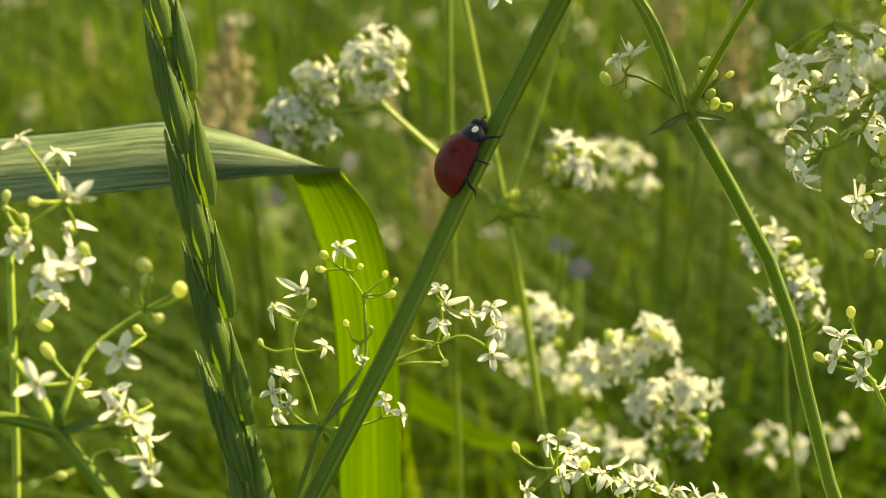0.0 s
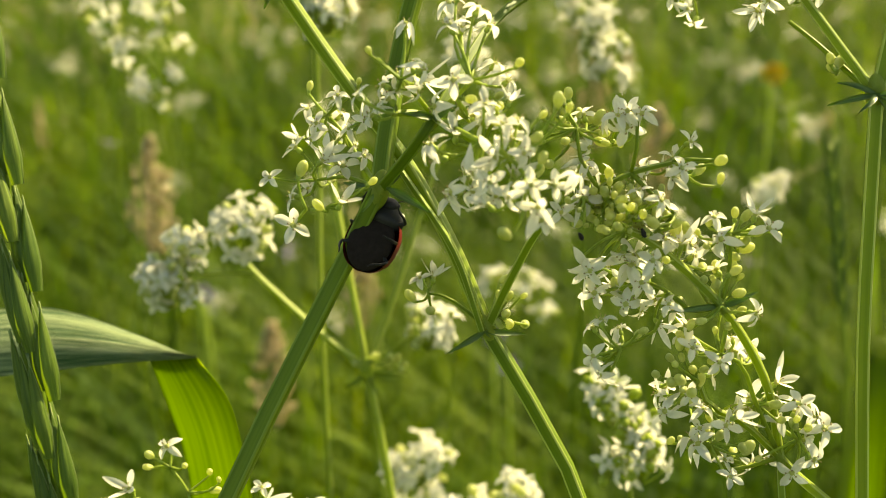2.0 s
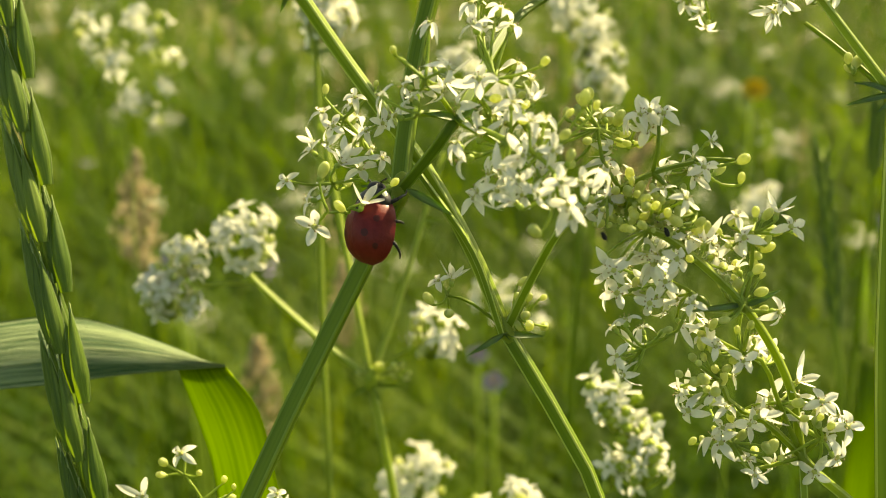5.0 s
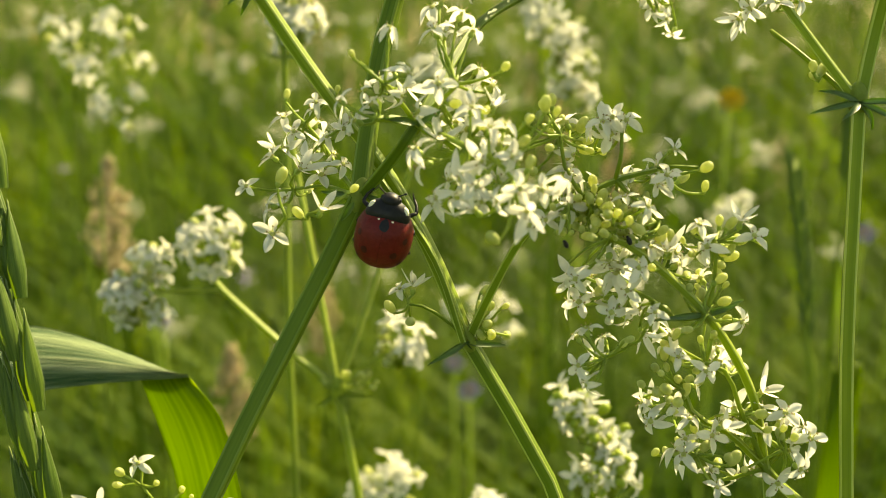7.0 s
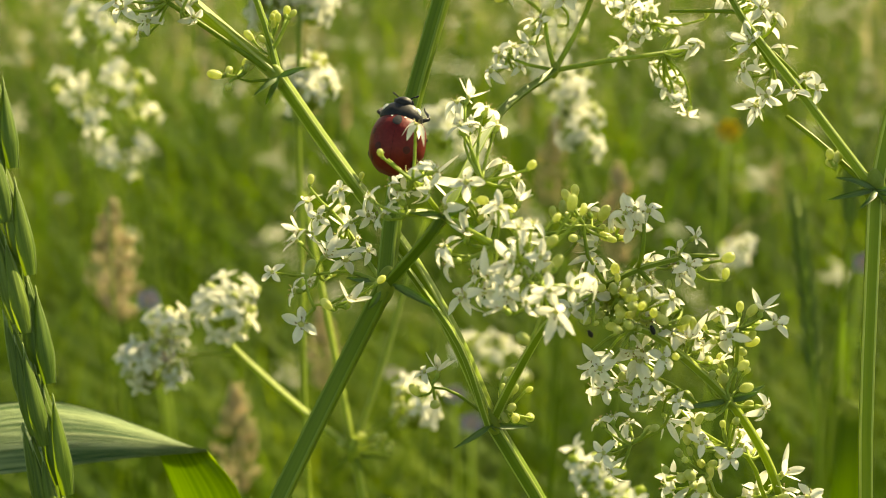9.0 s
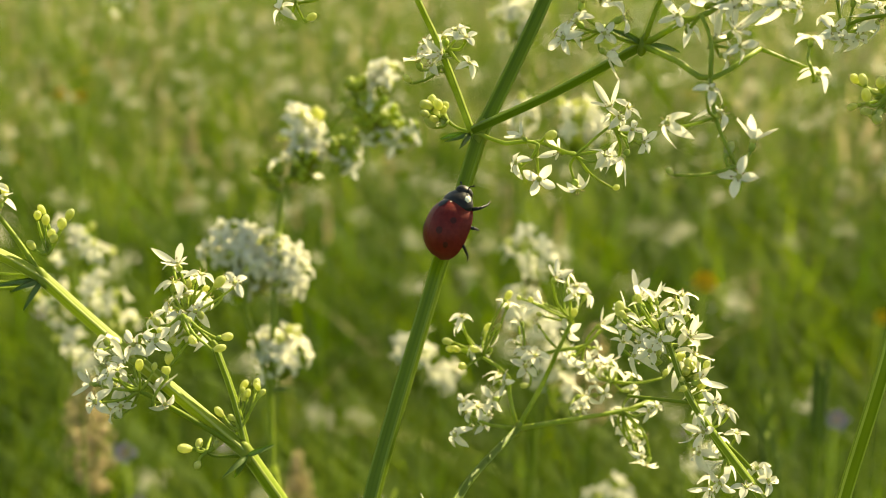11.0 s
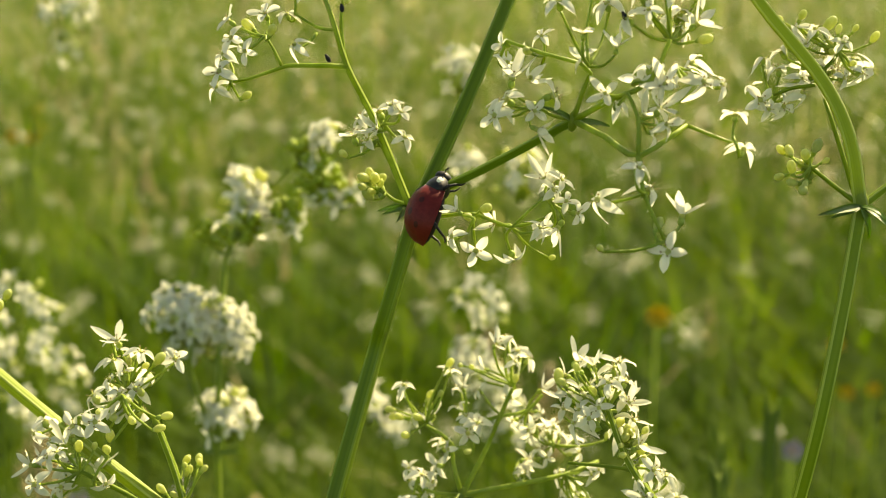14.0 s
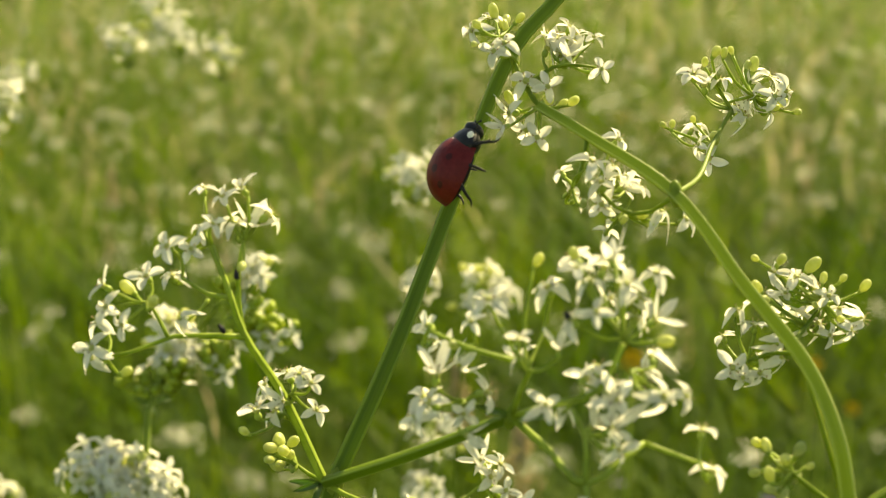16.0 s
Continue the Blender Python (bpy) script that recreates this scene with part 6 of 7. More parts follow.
YELLOWS = [(141.99, 423.95, 513.96), (-169.37, 826.52, 519.82), (-162.97, 855.45, 513.99), (314.16, 639.96, 426.63), (343.46, 648.81, 395.07), (336.94, 668.27, 386.06)]
LILACS = [(177.68, 378.72, 479.20), (46.74, 379.40, 423.10), (-57.74, 389.70, 446.56), (-59.05, 379.89, 470.57), (45.76, 434.78, 407.27)]


def grass_leaf():
    """A wide grass leaf that runs level and then folds over and hangs down."""
    upper, lower, left, right = (np.array(e) * MM for e in LEAF_EDGES)
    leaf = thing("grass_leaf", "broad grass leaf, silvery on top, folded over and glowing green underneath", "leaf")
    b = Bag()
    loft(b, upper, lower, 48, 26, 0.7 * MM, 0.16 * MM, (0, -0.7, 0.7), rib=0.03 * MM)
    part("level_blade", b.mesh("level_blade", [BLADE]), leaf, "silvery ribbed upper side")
    b = Bag()
    loft(b, left, right, 36, 16, 0.4 * MM, 0.14 * MM, (0, -1, 0.1), rib=0.02 * MM)
    part("hanging_blade", b.mesh("hanging_blade", [UNDERLEAF]), leaf, "bright translucent hanging end")
    ends = np.array([(upper[0] + lower[0]) / 2 + (-0.004, 0, 0), (upper[0] + lower[0]) / 2])
    a = ends[1]
    b = Bag()
    tube(b, [(a[0] - 0.03, a[1] + 0.02, 0), (a[0] - 0.035, a[1] + 0.012, a[2] * 0.5), (a[0] - 0.018, a[1] + 0.004, a[2] - 0.03), a], 0.0011, 0.0012, 30, 8)
    part("culm", b.mesh("culm", [STEM]), leaf)
    return leaf


def husk(bag, base, up, right, toward, lean, length, half, k):
    """One long boat-shaped husk with pale rims and a short point."""
    mid = [base + (up + right * lean) * length * u + toward * half * 0.45 * math.sin(math.pi * u * 0.9) for u in np.linspace(0, 1, 11)]
    verts, faces, grain = [], [], []
    for j, c in enumerate(mid):
        u = j / 10
        w = half * (0.62 + 0.38 * min(1.0, u / 0.3)) * (1 - (max(0.0, u - 0.3) / 0.7) ** 1.7) + 0.00003
        for q in range(9):
            ang = math.pi * (q / 8) - math.pi / 2
            keel = 1 + 0.25 * max(0.0, math.cos(ang)) ** 6
            verts.append(c + (math.sin(ang) * right + math.cos(ang) * toward * 0.75 * keel) * w)
            grain.append((ang * half + k * 0.01, k * 0.3, u * length))
    for j in range(10):
        for q in range(8):
            faces.append((j * 9 + q, j * 9 + q + 1, j * 9 + q + 10, j * 9 + q + 9))
    bag.add(verts, faces, 0, grain)
    for rim in (0, 8):
        tube(bag, [verts[j * 9 + rim] for j in range(11)], 0.00006, 0.00004, 11, 4, 0, 1)
    ball(bag, mid[-1], up + right * lean, 0.0007, 0.00011, 4, 5, 1)


def grass_spike():
    """An ear of couch grass: two rows of long spikelets, each a husk with three or four more rising behind it."""
    p = spline(np.array(SPIKE) * MM, 200)
    ear = thing("grass_ear", "dark green couch grass ear with long overlapping spikelets", "grass ear")
    b = Bag()
    foot = p[-1]
    down = unit(p[-1] - p[-20])
    tube(b, [*p[::20], foot, foot + down * 0.03, (foot[0] + 0.03, foot[1] + 0.01, foot[2] * 0.5), (foot[0] + 0.04, foot[1] + 0.02, 0)], 0.0004, 0.0008, 60, 8)
    part("culm", b.mesh("culm", [STEM]), ear)
    along = np.concatenate([[0], np.cumsum(np.linalg.norm(np.diff(p, axis=0), axis=1))])
    rng = random.Random(12)
    s, side, k = 0.0055, -1, 0
    while s < along[-1] + 0.004:
        i = min(int(np.searchsorted(along, s)), 198)
        up = unit(p[max(i - 6, 0)] - p[min(i + 6, 199)])
        right = unit(np.cross((0, 1, -0.25), up))
        toward = unit(np.cross(up, right))
        toward = toward if toward[1] < 0 else -toward
        grow = min(1.0, 0.74 + s / 0.06)
        foot = p[i] + (right * (0.62 if side > 0 else -0.42) + toward * (-0.25 if side > 0 else 0.4)) * 0.001 * grow
        spikelet = Bag()
        rows = ((0.0, 7.6, 0.46, 0.74), (0.9, 7.7, -0.14, 0.68), (3.0, 7.2, -0.52, 0.55), (4.4, 6.2, -0.72, 0.42), (3.6, 6.2, -0.05, 0.5))
        for n, (rise, length, shift, half) in enumerate(rows):
            base = foot + (up * rise + right * shift + toward * (0.35 - 0.17 * n)) * 0.001 * grow
            lean = (0.02 if side > 0 else -0.035) - 0.012 * n + rng.uniform(-0.012, 0.012)
            husk(spikelet, base, up, right, toward, lean, 0.001 * length * grow * rng.uniform(0.95, 1.06), 0.001 * half * grow, k * 5 + n)
        part("spikelet", spikelet.mesh("spikelet", [HUSK, HUSKEDGE]), ear)
        s += 0.0046 * (0.7 + 0.3 * grow)
        side, k = -side, k + 1
    return ear


LEAF_THING, EAR = grass_leaf(), grass_spike()


def broad_blade(edge_a, edge_b):
    """A soft broad grass blade rising from the meadow."""
    a, c = np.array(edge_a) * MM, np.array(edge_b) * MM
    blade = thing("wide_grass", "bright green broad grass blade in the meadow, out of focus", "grass")
    b = Bag()
    root = (a[0] + c[0]) / 2 * (1, 1, 0) + (0, 0.02, 0)
    loft(b, [root + (-0.002, 0, 0), *a], [root + (0.002, 0, 0), *c], 30, 4, 0.0, 0.0003, (0, -1, 0.1))
    part("blade", b.mesh("blade", [UNDERLEAF]), blade)


for edges in BROAD_BLADES:
    broad_blade(*edges)


def thin_ear(points):
    """A slender pale grass ear with small spikelets pressed to the stalk."""
    p = spline(np.array(points) * MM, 40)
    ear = thing("thin_grass_ear", "slender pale green grass ear standing in the meadow", "grass ear", group="thin grass ears")
    b = Bag()
    foot = p[-1]
    tube(b, [*p[::8], foot, (foot[0] + 0.01, foot[1] + 0.01, foot[2] * 0.5), (foot[0] + 0.012, foot[1] + 0.02, 0)], 0.0004, 0.0008, 40, 6)
    part("culm", b.mesh("culm", [PALESTEM]), ear)
    for i in range(0, 24, 2):
        b = Bag()
        up = unit(p[max(i - 1, 0)] - p[i + 2])
        side = unit(np.cross(up, (0, -1, 0.2))) * (1 if i % 4 else -1)
        for k in (0.0, 0.5):
            ball(b, p[i] + side * 0.0009 + up * 0.002 * k, up + side * (0.15 + 0.2 * k), 0.0026, 0.0005, 6, 6, 0, 0.4)
        part("spikelet", b.mesh("spikelet", [HUSK]), ear)


def seed_plume(place):
    """A soft tan grass panicle on its stalk."""
    x, y, z = np.array(place) * MM
    plume = thing("grass_plume", "soft tan grass panicle, out of focus", "grass plume", group="grass plumes")
    b = Bag()
    tube(b, [(x + 0.02, y + 0.02, 0), (x + 0.008, y + 0.01, z * 0.6), (x, y, z + 0.012)], 0.0011, 0.0005, 14, 6)
    part("culm", b.mesh("culm", [GRASS]), plume)
    rng, b = random.Random(int(x * 9999)), Bag()
    for _ in range(150):
        u = rng.random()
        a, r = rng.random() * 6.28, 0.0075 * (1 - abs(u - 0.35) * 1.3) * rng.uniform(0.2, 1)
        ball(b, (x + r * math.cos(a), y + r * math.sin(a), z - 0.012 + 0.03 * u), (math.cos(a) * 0.4, math.sin(a) * 0.4, 1), 0.0016, 0.0006, 3, 5)
    tagged(part("panicle", b.mesh("panicle", [STRAW]), plume), kind="stuff")


def meadow_flower(name, label, place, mat, petal, count, group):
    """A many-petalled meadow flower on a thin stem."""
    x, y, z = np.array(place) * MM
    bloom = thing(name, label, "flower", group=group)
    b = Bag()
    tube(b, [(x + 0.01, y + 0.02, 0), (x + 0.006, y + 0.01, z * 0.6), (x, y, z)], 0.0009, 0.0007, 12, 6)
    part("stem", b.mesh("stem", [STALK]), bloom)
    for k in range(count):
        b = Bag()
        a = 2 * math.pi * k / count
        out = np.array([math.cos(a), -0.5 + 0.3 * math.sin(a), math.sin(a) * 0.8 + 0.2])
        wide = unit(np.cross(out, (0, -1, 0.4))) * petal * 0.34
        c = np.array([x, y, z])
        loft(b, [c - wide * 0.3, c + out * petal * 0.5 - wide, c + out * petal - wide * 0.3], [c + wide * 0.3, c + out * petal * 0.5 + wide, c + out * petal + wide * 0.3], 6, 2, 0.0, 0.0002, (0, -1, 0.3))
        part("petal", b.mesh("petal", [mat]), bloom)
    b = Bag()
    ball(b, (x, y - 0.0006, z), (0, -1, 0.3), petal * 0.25, petal * 0.3, 5, 8)
    part("flower_centre", b.mesh("flower_centre", [GOLD]), bloom)


for points in THIN_EARS:
    thin_ear(points)
for place in PLUMES:
    seed_plume(place)
for place in YELLOWS:
    meadow_flower("yellow_flower", "golden yellow meadow flower, far out of focus", place, GOLD, 0.0048, 7, "yellow flowers")
for place in LILACS:
    meadow_flower("lilac_flower", "small lilac meadow flower, out of focus", place, LILAC, 0.0042, 5, "lilac flowers")



# ---- the ladybird ----
def gloss(name, base, rough, coat=0.6, scale=2500):
    mat = material(name, base, tuple(min(1, c * 1.35 + 0.004) for c in base), rough, 0, None, scale, 0.15)
    mat.node_tree.nodes["Principled BSDF"].inputs["Coat Weight"].default_value = coat
    mat.node_tree.nodes["Principled BSDF"].inputs["Coat Roughness"].default_value = 0.12
    mat.node_tree.nodes["Principled BSDF"].inputs["Specular IOR Level"].default_value = 0.2 if coat else 0.12
    return mat


SHELL = gloss("red_shell", (0.11, 0.006, 0.0045), 0.48, 0.04)
BLACK = gloss("black_shell", (0.010, 0.010, 0.011), 0.5, 0.08)
BELLY = gloss("belly_skin", (0.012, 0.008, 0.007), 0.8, 0.0)
# Black spots raised to dark red, the haze of reflected light put in.
HAZEDSPOT = gloss("hazed_spot", (0.048, 0.005, 0.004), 0.48, 0.04)
IVORY = gloss("ivory_mark", (0.72, 0.68, 0.52), 0.5, 0.2)


def dome(u, v):
    """A point of the shell: u from front (0) to rear (1), v across (-1 to 1), in mm."""
    y = 1.55 - 4.75 * u
    c, e = (u + 0.10) / 1.10, (u + 0.13) / 1.13
    half = 2.2 * max(0.0, 1 - abs(2 * c - 1) ** 2.5) ** 0.5
    top = 0.35 + 2.35 * max(0.0, 1 - abs(2 * e - 1) ** 2.3) ** 0.55
    a = v * math.pi / 2
    return np.array([half * math.sin(a), y, 0.35 + (top - 0.35) * math.cos(a) ** 0.85])


def shell_patch(name, centre, size, mat, parent, label="", lift=0.03):
    """A spot that lies on the shell."""
    b, rings, sides = Bag(), 3, 14
    verts = [centre]
    for i in range(1, rings + 1):
        for k in range(sides):
            a = 2 * math.pi * k / sides
            verts.append((centre[0] + size[0] * i / rings * math.cos(a) * (1 + 0.06 * math.sin(3 * a)), centre[1] + size[1] * i / rings * math.sin(a)))
    pts = []
    for u, v in verts:
        q = dome(min(max(u, 0.001), 0.999), max(-0.98, min(0.98, v)))
        pts.append((q + unit(q - np.array([0, -0.6, 0.2])) * lift) * MM)
    faces = [(0, 1 + (k + 1) % sides, 1 + k) for k in range(sides)]
    for i in range(rings - 1):
        for k in range(sides):
            p, q = 1 + i * sides, 1 + (i + 1) * sides
            faces.append((p + k, p + (k + 1) % sides, q + (k + 1) % sides, q + k))
    b.add(pts, faces)
    return part(name, b.mesh(name, [mat]), parent, label)


def ladybird():
    bug = thing("ladybird", "seven-spotted ladybird with dark red wing cases climbing the bedstraw stem", "ladybird")
    for s in (-1, 1):
        b, nu, nv = Bag(), 22, 12
        verts = [dome(i / nu, s * (0.002 + 0.998 * j / nv)) * MM for i in range(nu + 1) for j in range(nv + 1)]
        b.add(verts, [((i * (nv + 1) + j, i * (nv + 1) + j + 1, (i + 1) * (nv + 1) + j + 1, (i + 1) * (nv + 1) + j)[::s]) for i in range(nu) for j in range(nv)])
        case = part("wing_case", b.mesh("wing_case", [SHELL]), bug, "glossy dark red wing case")
        for u, v, w in ((0.32, 0.58, 0.06), (0.55, 0.34, 0.07), (0.74, 0.6, 0.055)):
            shell_patch("spot", (u, s * v), (w * 0.9, w * 1.25), HAZEDSPOT, case, "round black spot, paled by haze put into its colour")
        shell_patch("pale_mark", (0.03, s * 0.22), (0.010, 0.035), IVORY, case, "small ivory mark")
    shell_patch("spot", (0.09, 0.0), (0.085, 0.13), BLACK, bug, "shared black spot behind the neck", 0.035)
    b = Bag()
    ball(b, np.array([0, -0.75, 0.45]) * MM, (0, 1, 0), 2.35 * MM, 1.95 * MM, 10, 18)
    for i, (x, y, z) in enumerate(b.v):
        b.v[i] = (x, y, 0.45 * MM + (z - 0.45 * MM) * 0.32)
    part("belly", b.mesh("belly", [BELLY]), bug, "black underside")
    b = Bag()
    ball(b, np.array([0, 1.62, 0.85]) * MM, (0, 1, 0), 1.08 * MM, 1.72 * MM, 14, 26)
    for i, (x, y, z) in enumerate(b.v):
        front = max(0.0, y - 1.62 * MM) / (1.08 * MM)
        b.v[i] = (x * (1 - 0.1 * front), y - 60 * x * x + 70 * x * x * front, 0.85 * MM + (z - 0.85 * MM) * (0.60 - 0.12 * front))
    neck = part("neck_shield", b.mesh("neck_shield", [BLACK]), bug, "black shield behind the head")
    for s in (-1, 1):
        b = Bag()
        ball(b, np.array([s * 1.24, 1.92, 1.0]) * MM, (-s * 0.25, 0.9, 0.0), 0.46 * MM, 0.30 * MM, 8, 12)
        part("cheek_mark", b.mesh("cheek_mark", [IVORY]), neck, "ivory corner mark")
    b = Bag()
    ball(b, np.array([0, 2.55, 0.68]) * MM, (0, 1, -0.25), 0.56 * MM, 0.78 * MM, 8, 14)
    head = part("head", b.mesh("head", [BLACK]), bug)
    for s in (-1, 1):
        b = Bag()
        ball(b, np.array([s * 0.62, 2.70, 0.80]) * MM, (0, 1, 0), 0.22 * MM, 0.18 * MM, 5, 8)
        part("eye", b.mesh("eye", [BLACK]), head)
        b = Bag()
        ball(b, np.array([s * 0.34, 2.82, 1.06]) * MM, (0, 1, 0), 0.15 * MM, 0.12 * MM, 5, 8)
        part("brow_mark", b.mesh("brow_mark", [IVORY]), head)
        b = Bag()
        tube(b, np.array([(s * 0.42, 2.95, 0.75), (s * 0.68, 3.15, 0.8), (s * 0.88, 3.24, 0.72)]) * MM, 0.05 * MM, 0.05 * MM, 6, 6)
        ball(b, np.array([s * 0.93, 3.28, 0.7]) * MM, (s, 0.6, 0), 0.16 * MM, 0.09 * MM, 4, 6)
        part("antenna", b.mesh("antenna", [BLACK]), head)
    legs = []
    for s in (-1, 1):
        for y, reach, sweep in ((1.2, 1.6, 0.75), (0.0, 1.75, 0.1), (-1.1, 1.75, -0.7)):
            b = Bag()
            tube(b, np.array([(0, 0, 0), (s * reach * 0.45, sweep * 0.35, 0.15), (s * reach * 0.8, sweep * 0.7, -0.05)]) * MM, 0.2 * MM, 0.15 * MM, 7, 8)
            tube(b, np.array([(s * reach * 0.8, sweep * 0.7, -0.05), (s * reach * 0.72, sweep * 1.15, -0.55), (s * reach * 0.55, sweep * 1.45, -1.05)]) * MM, 0.13 * MM, 0.09 * MM, 7, 7)
            tube(b, np.array([(s * reach * 0.55, sweep * 1.45, -1.05), (s * reach * 0.45, sweep * 1.75, -1.25), (s * reach * 0.42, sweep * 2.0, -1.3)]) * MM, 0.08 * MM, 0.05 * MM, 5, 6)
            leg = part("leg", b.mesh("leg", [BLACK]), bug, "thin black leg")
            leg.location = (s * 0.75 * MM, y * MM, 0.3 * MM)
            legs.append((leg, s, y))
    return bug, legs


LADYBIRD, LEGS = ladybird()


def tiny_beetle():
    """A pollen beetle the size of a grain, on the flowers."""
    mite = thing("tiny_beetle", "tiny dark beetle sitting on the flower stalks", "beetle", group="tiny beetles")
    b = Bag()
    ball(b, (0, 0, 0.35 * MM), (0, 1, 0), 0.75 * MM, 0.45 * MM, 7, 10)
    part("body", b.mesh("body", [BLACK]), mite)
    b = Bag()
    ball(b, (0, 0.75 * MM, 0.33 * MM), (0, 1, 0), 0.28 * MM, 0.3 * MM, 5, 8)
    part("head", b.mesh("head", [BLACK]), mite)
    for s in (-1, 1):
        for y in (-0.4, 0.0, 0.4):
            b = Bag()
            tube(b, np.array([(s * 0.3, y, 0.25), (s * 0.65, y * 1.3, 0.3), (s * 0.75, y * 1.6, 0.0)]) * MM, 0.05 * MM, 0.03 * MM, 5, 5)
            part("leg", b.mesh("leg", [BLACK]), mite)
    return mite


MITE = tiny_beetle()
for k, (x, y, z, turn) in enumerate(MITES):
    place = pose(x * MM, y * MM, z * MM, 60, 0, turn) @ Matrix.Scale(0.42, 4)
    if k:
        copy_thing(MITE, place).scale = (0.42, 0.42, 0.42)
    else:
        MITE.matrix_basis = place
CLIMB = [
    (0.00, 2.12, 83.44, 571.13, 62.5, -21.2, -83.0),
    (0.50, 6.25, 85.78, 579.50, 63.4, -20.6, -85.5),
    (0.67, 7.10, 87.50, 579.63, 77.3, -30.2, -114.8),
    (0.84, 7.92, 87.78, 580.17, 106.8, -26.9, -174.6),
    (1.00, 8.75, 86.69, 580.70, 119.2, -9.6, 147.1),
    (1.50, 9.80, 87.74, 581.36, 117.6, -5.5, 147.3),
    (2.00, 9.50, 86.63, 582.07, 120.3, -14.1, 147.4),
    (2.50, 8.40, 88.72, 581.97, 102.5, -22.8, -158.4),
    (3.00, 7.84, 88.45, 583.42, 82.4, -40.9, -88.1),
    (3.50, 7.31, 86.48, 583.84, 74.8, -49.5, -77.4),
    (4.00, 7.34, 85.50, 584.18, 75.1, -49.0, -77.2),
    (4.20, 7.43, 85.55, 583.59, 72.7, -48.4, -74.2),
    (5.20, 9.14, 84.28, 583.74, 69.0, -6.5, -40.6),
    (6.30, 11.97, 84.51, 583.23, 104.2, 19.8, -19.0),
    (6.50, 11.92, 84.81, 583.41, 107.3, 17.6, -16.1),
    (7.00, 12.06, 85.55, 583.70, 97.5, 12.2, -8.7),
    (7.50, 12.18, 84.68, 584.49, 56.0, 4.1, 26.4),
    (8.00, 12.49, 86.78, 585.46, 70.2, 28.7, 60.9),
    (8.50, 11.57, 89.08, 588.44, 76.6, 14.8, 33.6),
    (9.00, 11.46, 92.16, 595.87, 69.6, 6.1, -15.1),
    (9.50, 13.22, 96.18, 603.07, 79.5, -17.7, -93.8),
    (10.00, 15.82, 99.42, 611.10, 72.8, -20.7, -106.8),
    (10.20, 17.47, 100.68, 614.60, 70.2, -20.1, -104.7),
    (10.90, 19.05, 99.48, 618.30, 63.9, -4.2, -67.0),
    (11.60, 20.63, 97.67, 621.98, 67.3, 5.8, -38.5),
    (12.30, 21.96, 97.25, 625.12, 99.2, 13.8, -15.2),
    (12.50, 21.80, 97.97, 624.70, 97.6, 10.9, -8.8),
    (13.00, 21.51, 97.90, 624.06, 94.8, 6.6, -0.4),
    (13.50, 22.13, 97.32, 624.46, 80.8, 9.3, -21.7),
    (14.00, 22.59, 98.83, 625.82, 67.6, -19.5, -88.2),
    (14.50, 22.41, 99.66, 626.97, 66.9, -37.1, -68.4),
    (15.00, 23.75, 100.96, 631.13, 67.3, -3.2, -69.7),
    (15.50, 26.82, 102.96, 639.83, 72.1, -8.8, -80.0),
    (16.00, 31.14, 106.78, 647.15, 64.4, -9.9, -87.9),
]
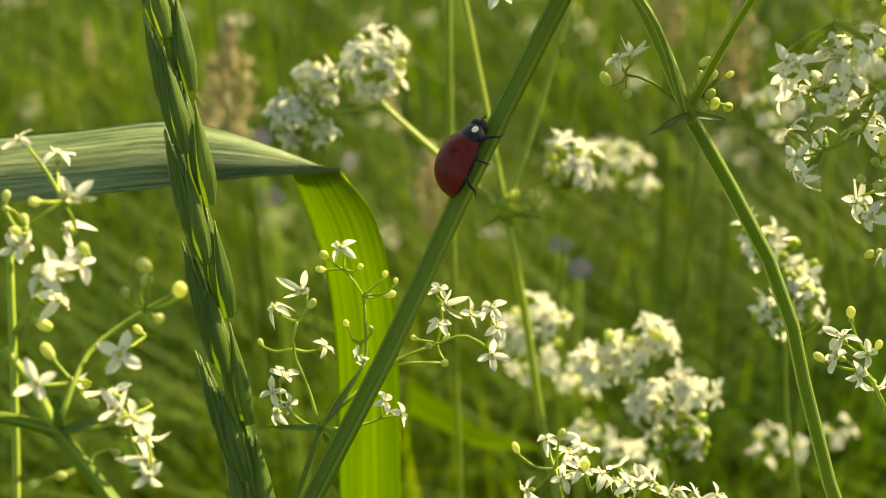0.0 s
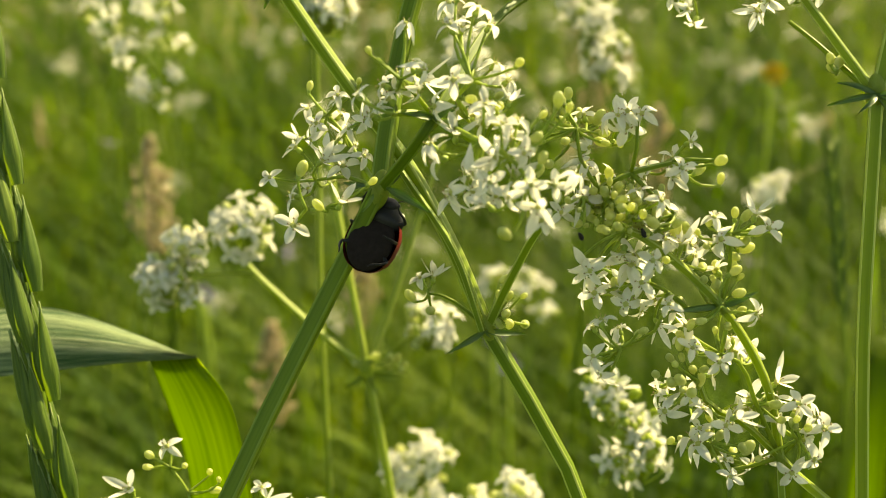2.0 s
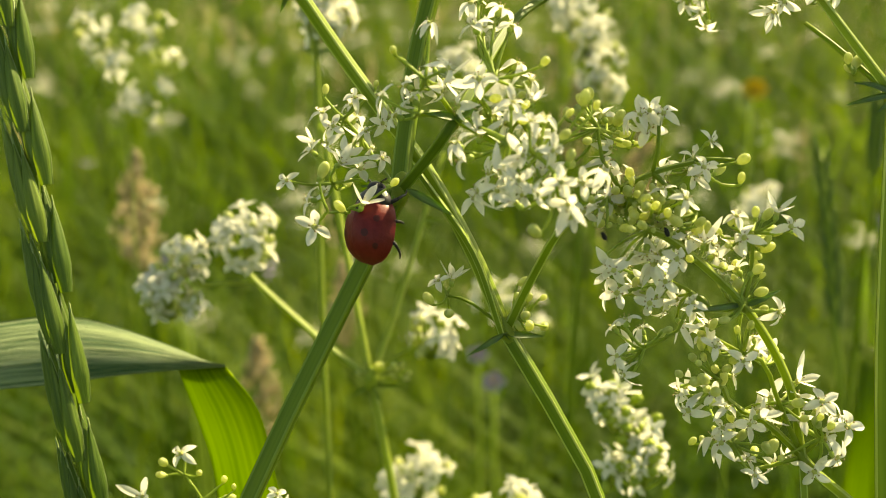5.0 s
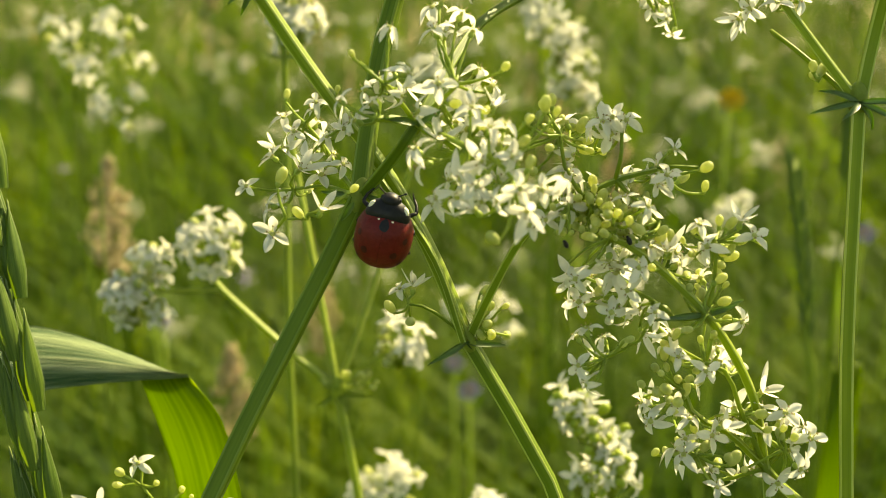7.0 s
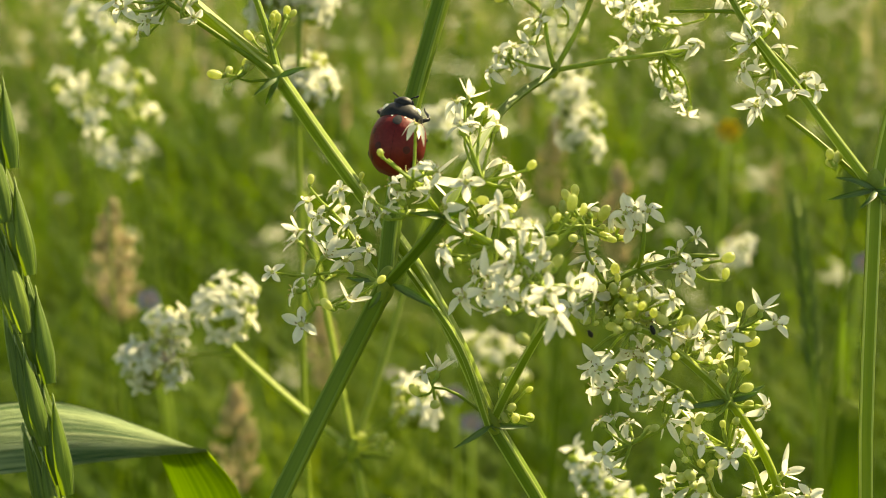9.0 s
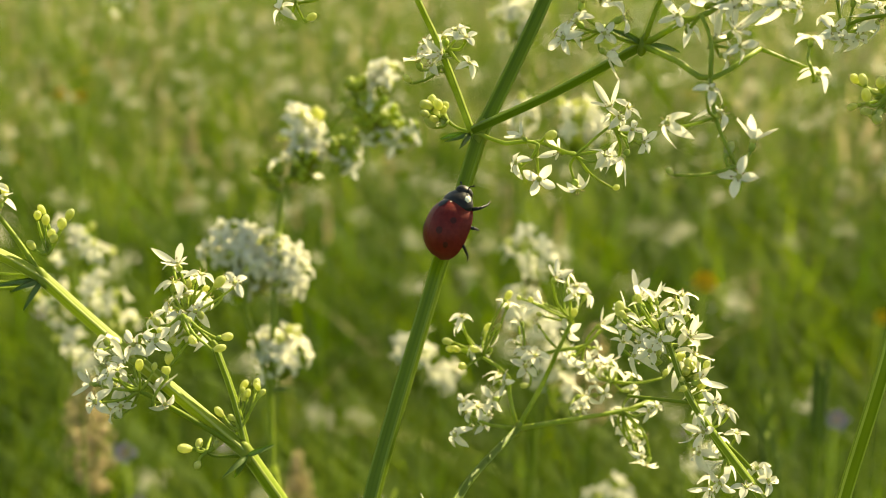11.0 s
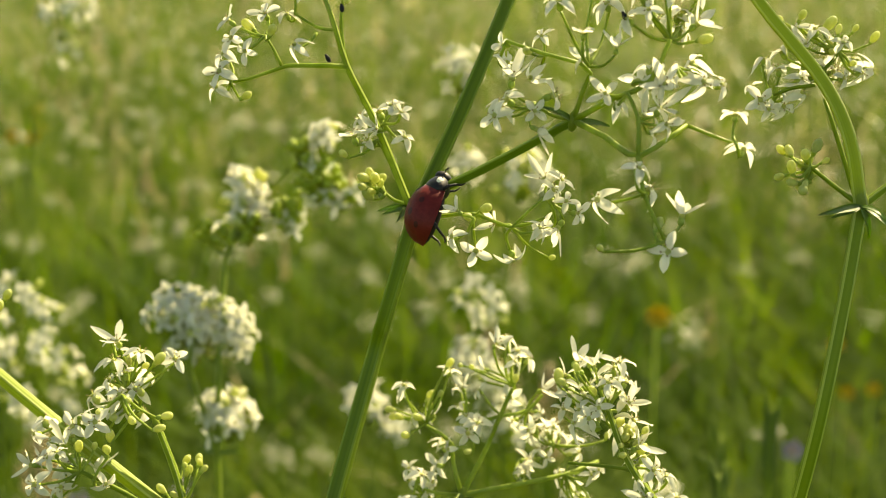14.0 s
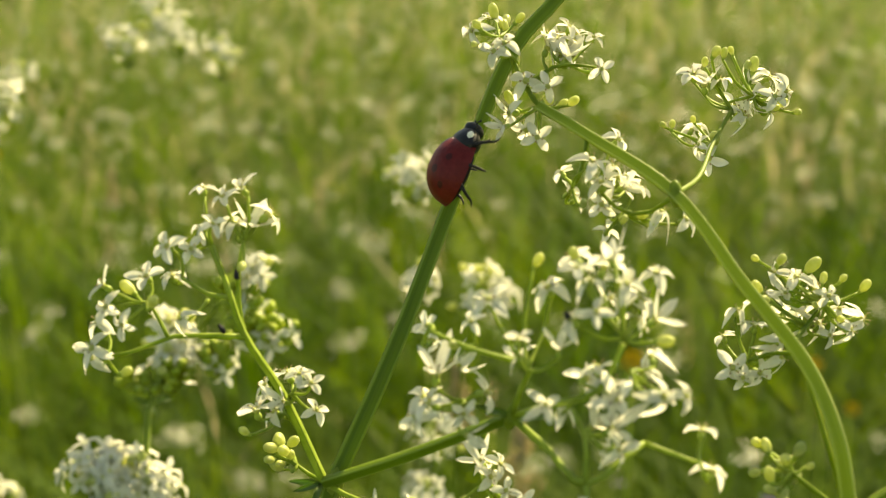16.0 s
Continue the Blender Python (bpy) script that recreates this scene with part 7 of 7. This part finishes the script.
SWAY = [
    (bedstraw_right, [(0.0, 1.88, 3.38, -4.20), (0.5, 0.98, 2.79, -1.90), (1.0, 1.62, 1.37, 0.65), (1.5, 2.08, 0.99, -0.16), (2.0, 0.57, -0.17, -0.03), (2.5, 0.45, 0.88, -0.27), (3.0, 0.00, 0.00, 0.00), (16.0, 0.00, 0.00, 0.00)]),
    (bedstraw_arching, [(0.0, -1.53, -0.95, -2.09), (0.5, -0.78, -0.40, -0.98), (1.0, -0.16, -0.05, -0.15), (1.5, -0.00, -0.00, 0.00), (16.0, -0.00, -0.00, 0.00)]),
    (EAR, [(0.0, -2.91, -1.05, -0.69), (0.5, -2.91, -0.90, -0.59), (1.0, -2.49, -0.77, -0.24), (1.5, -0.64, -0.66, 0.13), (2.0, -1.42, -0.70, 0.02), (2.5, 0.06, -0.65, 0.35), (3.0, -0.37, -0.72, 0.10), (3.5, -0.82, -0.63, 0.05), (4.0, -0.76, -0.70, -0.23), (4.2, -0.13, -0.61, 0.10), (5.8, -0.06, -0.60, 0.44), (16.0, -0.06, -0.60, 0.44)]),
    (LEAF_THING, [(0.0, -0.57, -0.34, 0.82), (0.5, -0.26, -0.39, 0.63), (1.0, 0.98, -0.40, 0.72), (1.5, 1.26, -0.35, 0.90), (2.0, 0.94, -0.31, 0.98), (2.5, 1.84, -0.32, 1.23), (3.0, 1.17, -0.44, 0.87), (3.5, 1.23, -0.38, 0.80), (4.0, 1.77, -0.38, 0.76), (4.2, 2.11, -0.35, 0.90), (6.3, 2.91, -0.71, 0.74), (6.5, 2.84, -0.74, 0.72), (7.0, 3.02, -0.71, 0.80), (7.5, 2.82, -0.66, 0.80), (8.0, 2.98, -0.66, 0.79), (8.5, 2.95, -0.65, 0.77), (9.0, 2.59, -0.65, 0.79), (16.0, 2.59, -0.65, 0.79)]),
    (bedstraw_left, [(0.0, -0.03, -0.01, -0.04), (12.3, -0.03, -0.01, -0.04), (12.5, 0.00, -0.00, 0.00), (13.0, 0.09, -0.03, -0.06), (13.5, -0.03, -0.07, -0.30), (14.0, -0.31, -0.04, -0.32), (14.5, -2.57, 0.03, -1.09), (15.0, -0.13, 0.04, 0.10), (15.5, -0.14, 0.24, 0.85), (16.0, 0.03, 0.47, 1.79)]),
]


def motions():
    for waving, rows in SWAY:
        walk(waving, [(t, pose(x * MM, y * MM, z * MM)) for t, x, y, z in rows])
    walk(LADYBIRD, [(t, pose(x * MM, y * MM, z * MM, rx, ry, rz)) for t, x, y, z, rx, ry, rz in CLIMB])
    for leg, s, y in LEGS:
        rest, rows = leg.location.copy(), []
        for k in range(65):
            t = k * 0.25
            pace = 3.0 if not 2.6 < t < 5.5 else 0.6
            swing = 16 * math.sin(2 * math.pi * (t * pace / 3.0 + (0.5 if (y > 1 or y < -1) == (s > 0) else 0.0)))
            rows.append((t, pose(*rest, 0, 5 * math.cos(k * 1.7 + y) * s, swing)))
        walk(leg, rows)


motions()
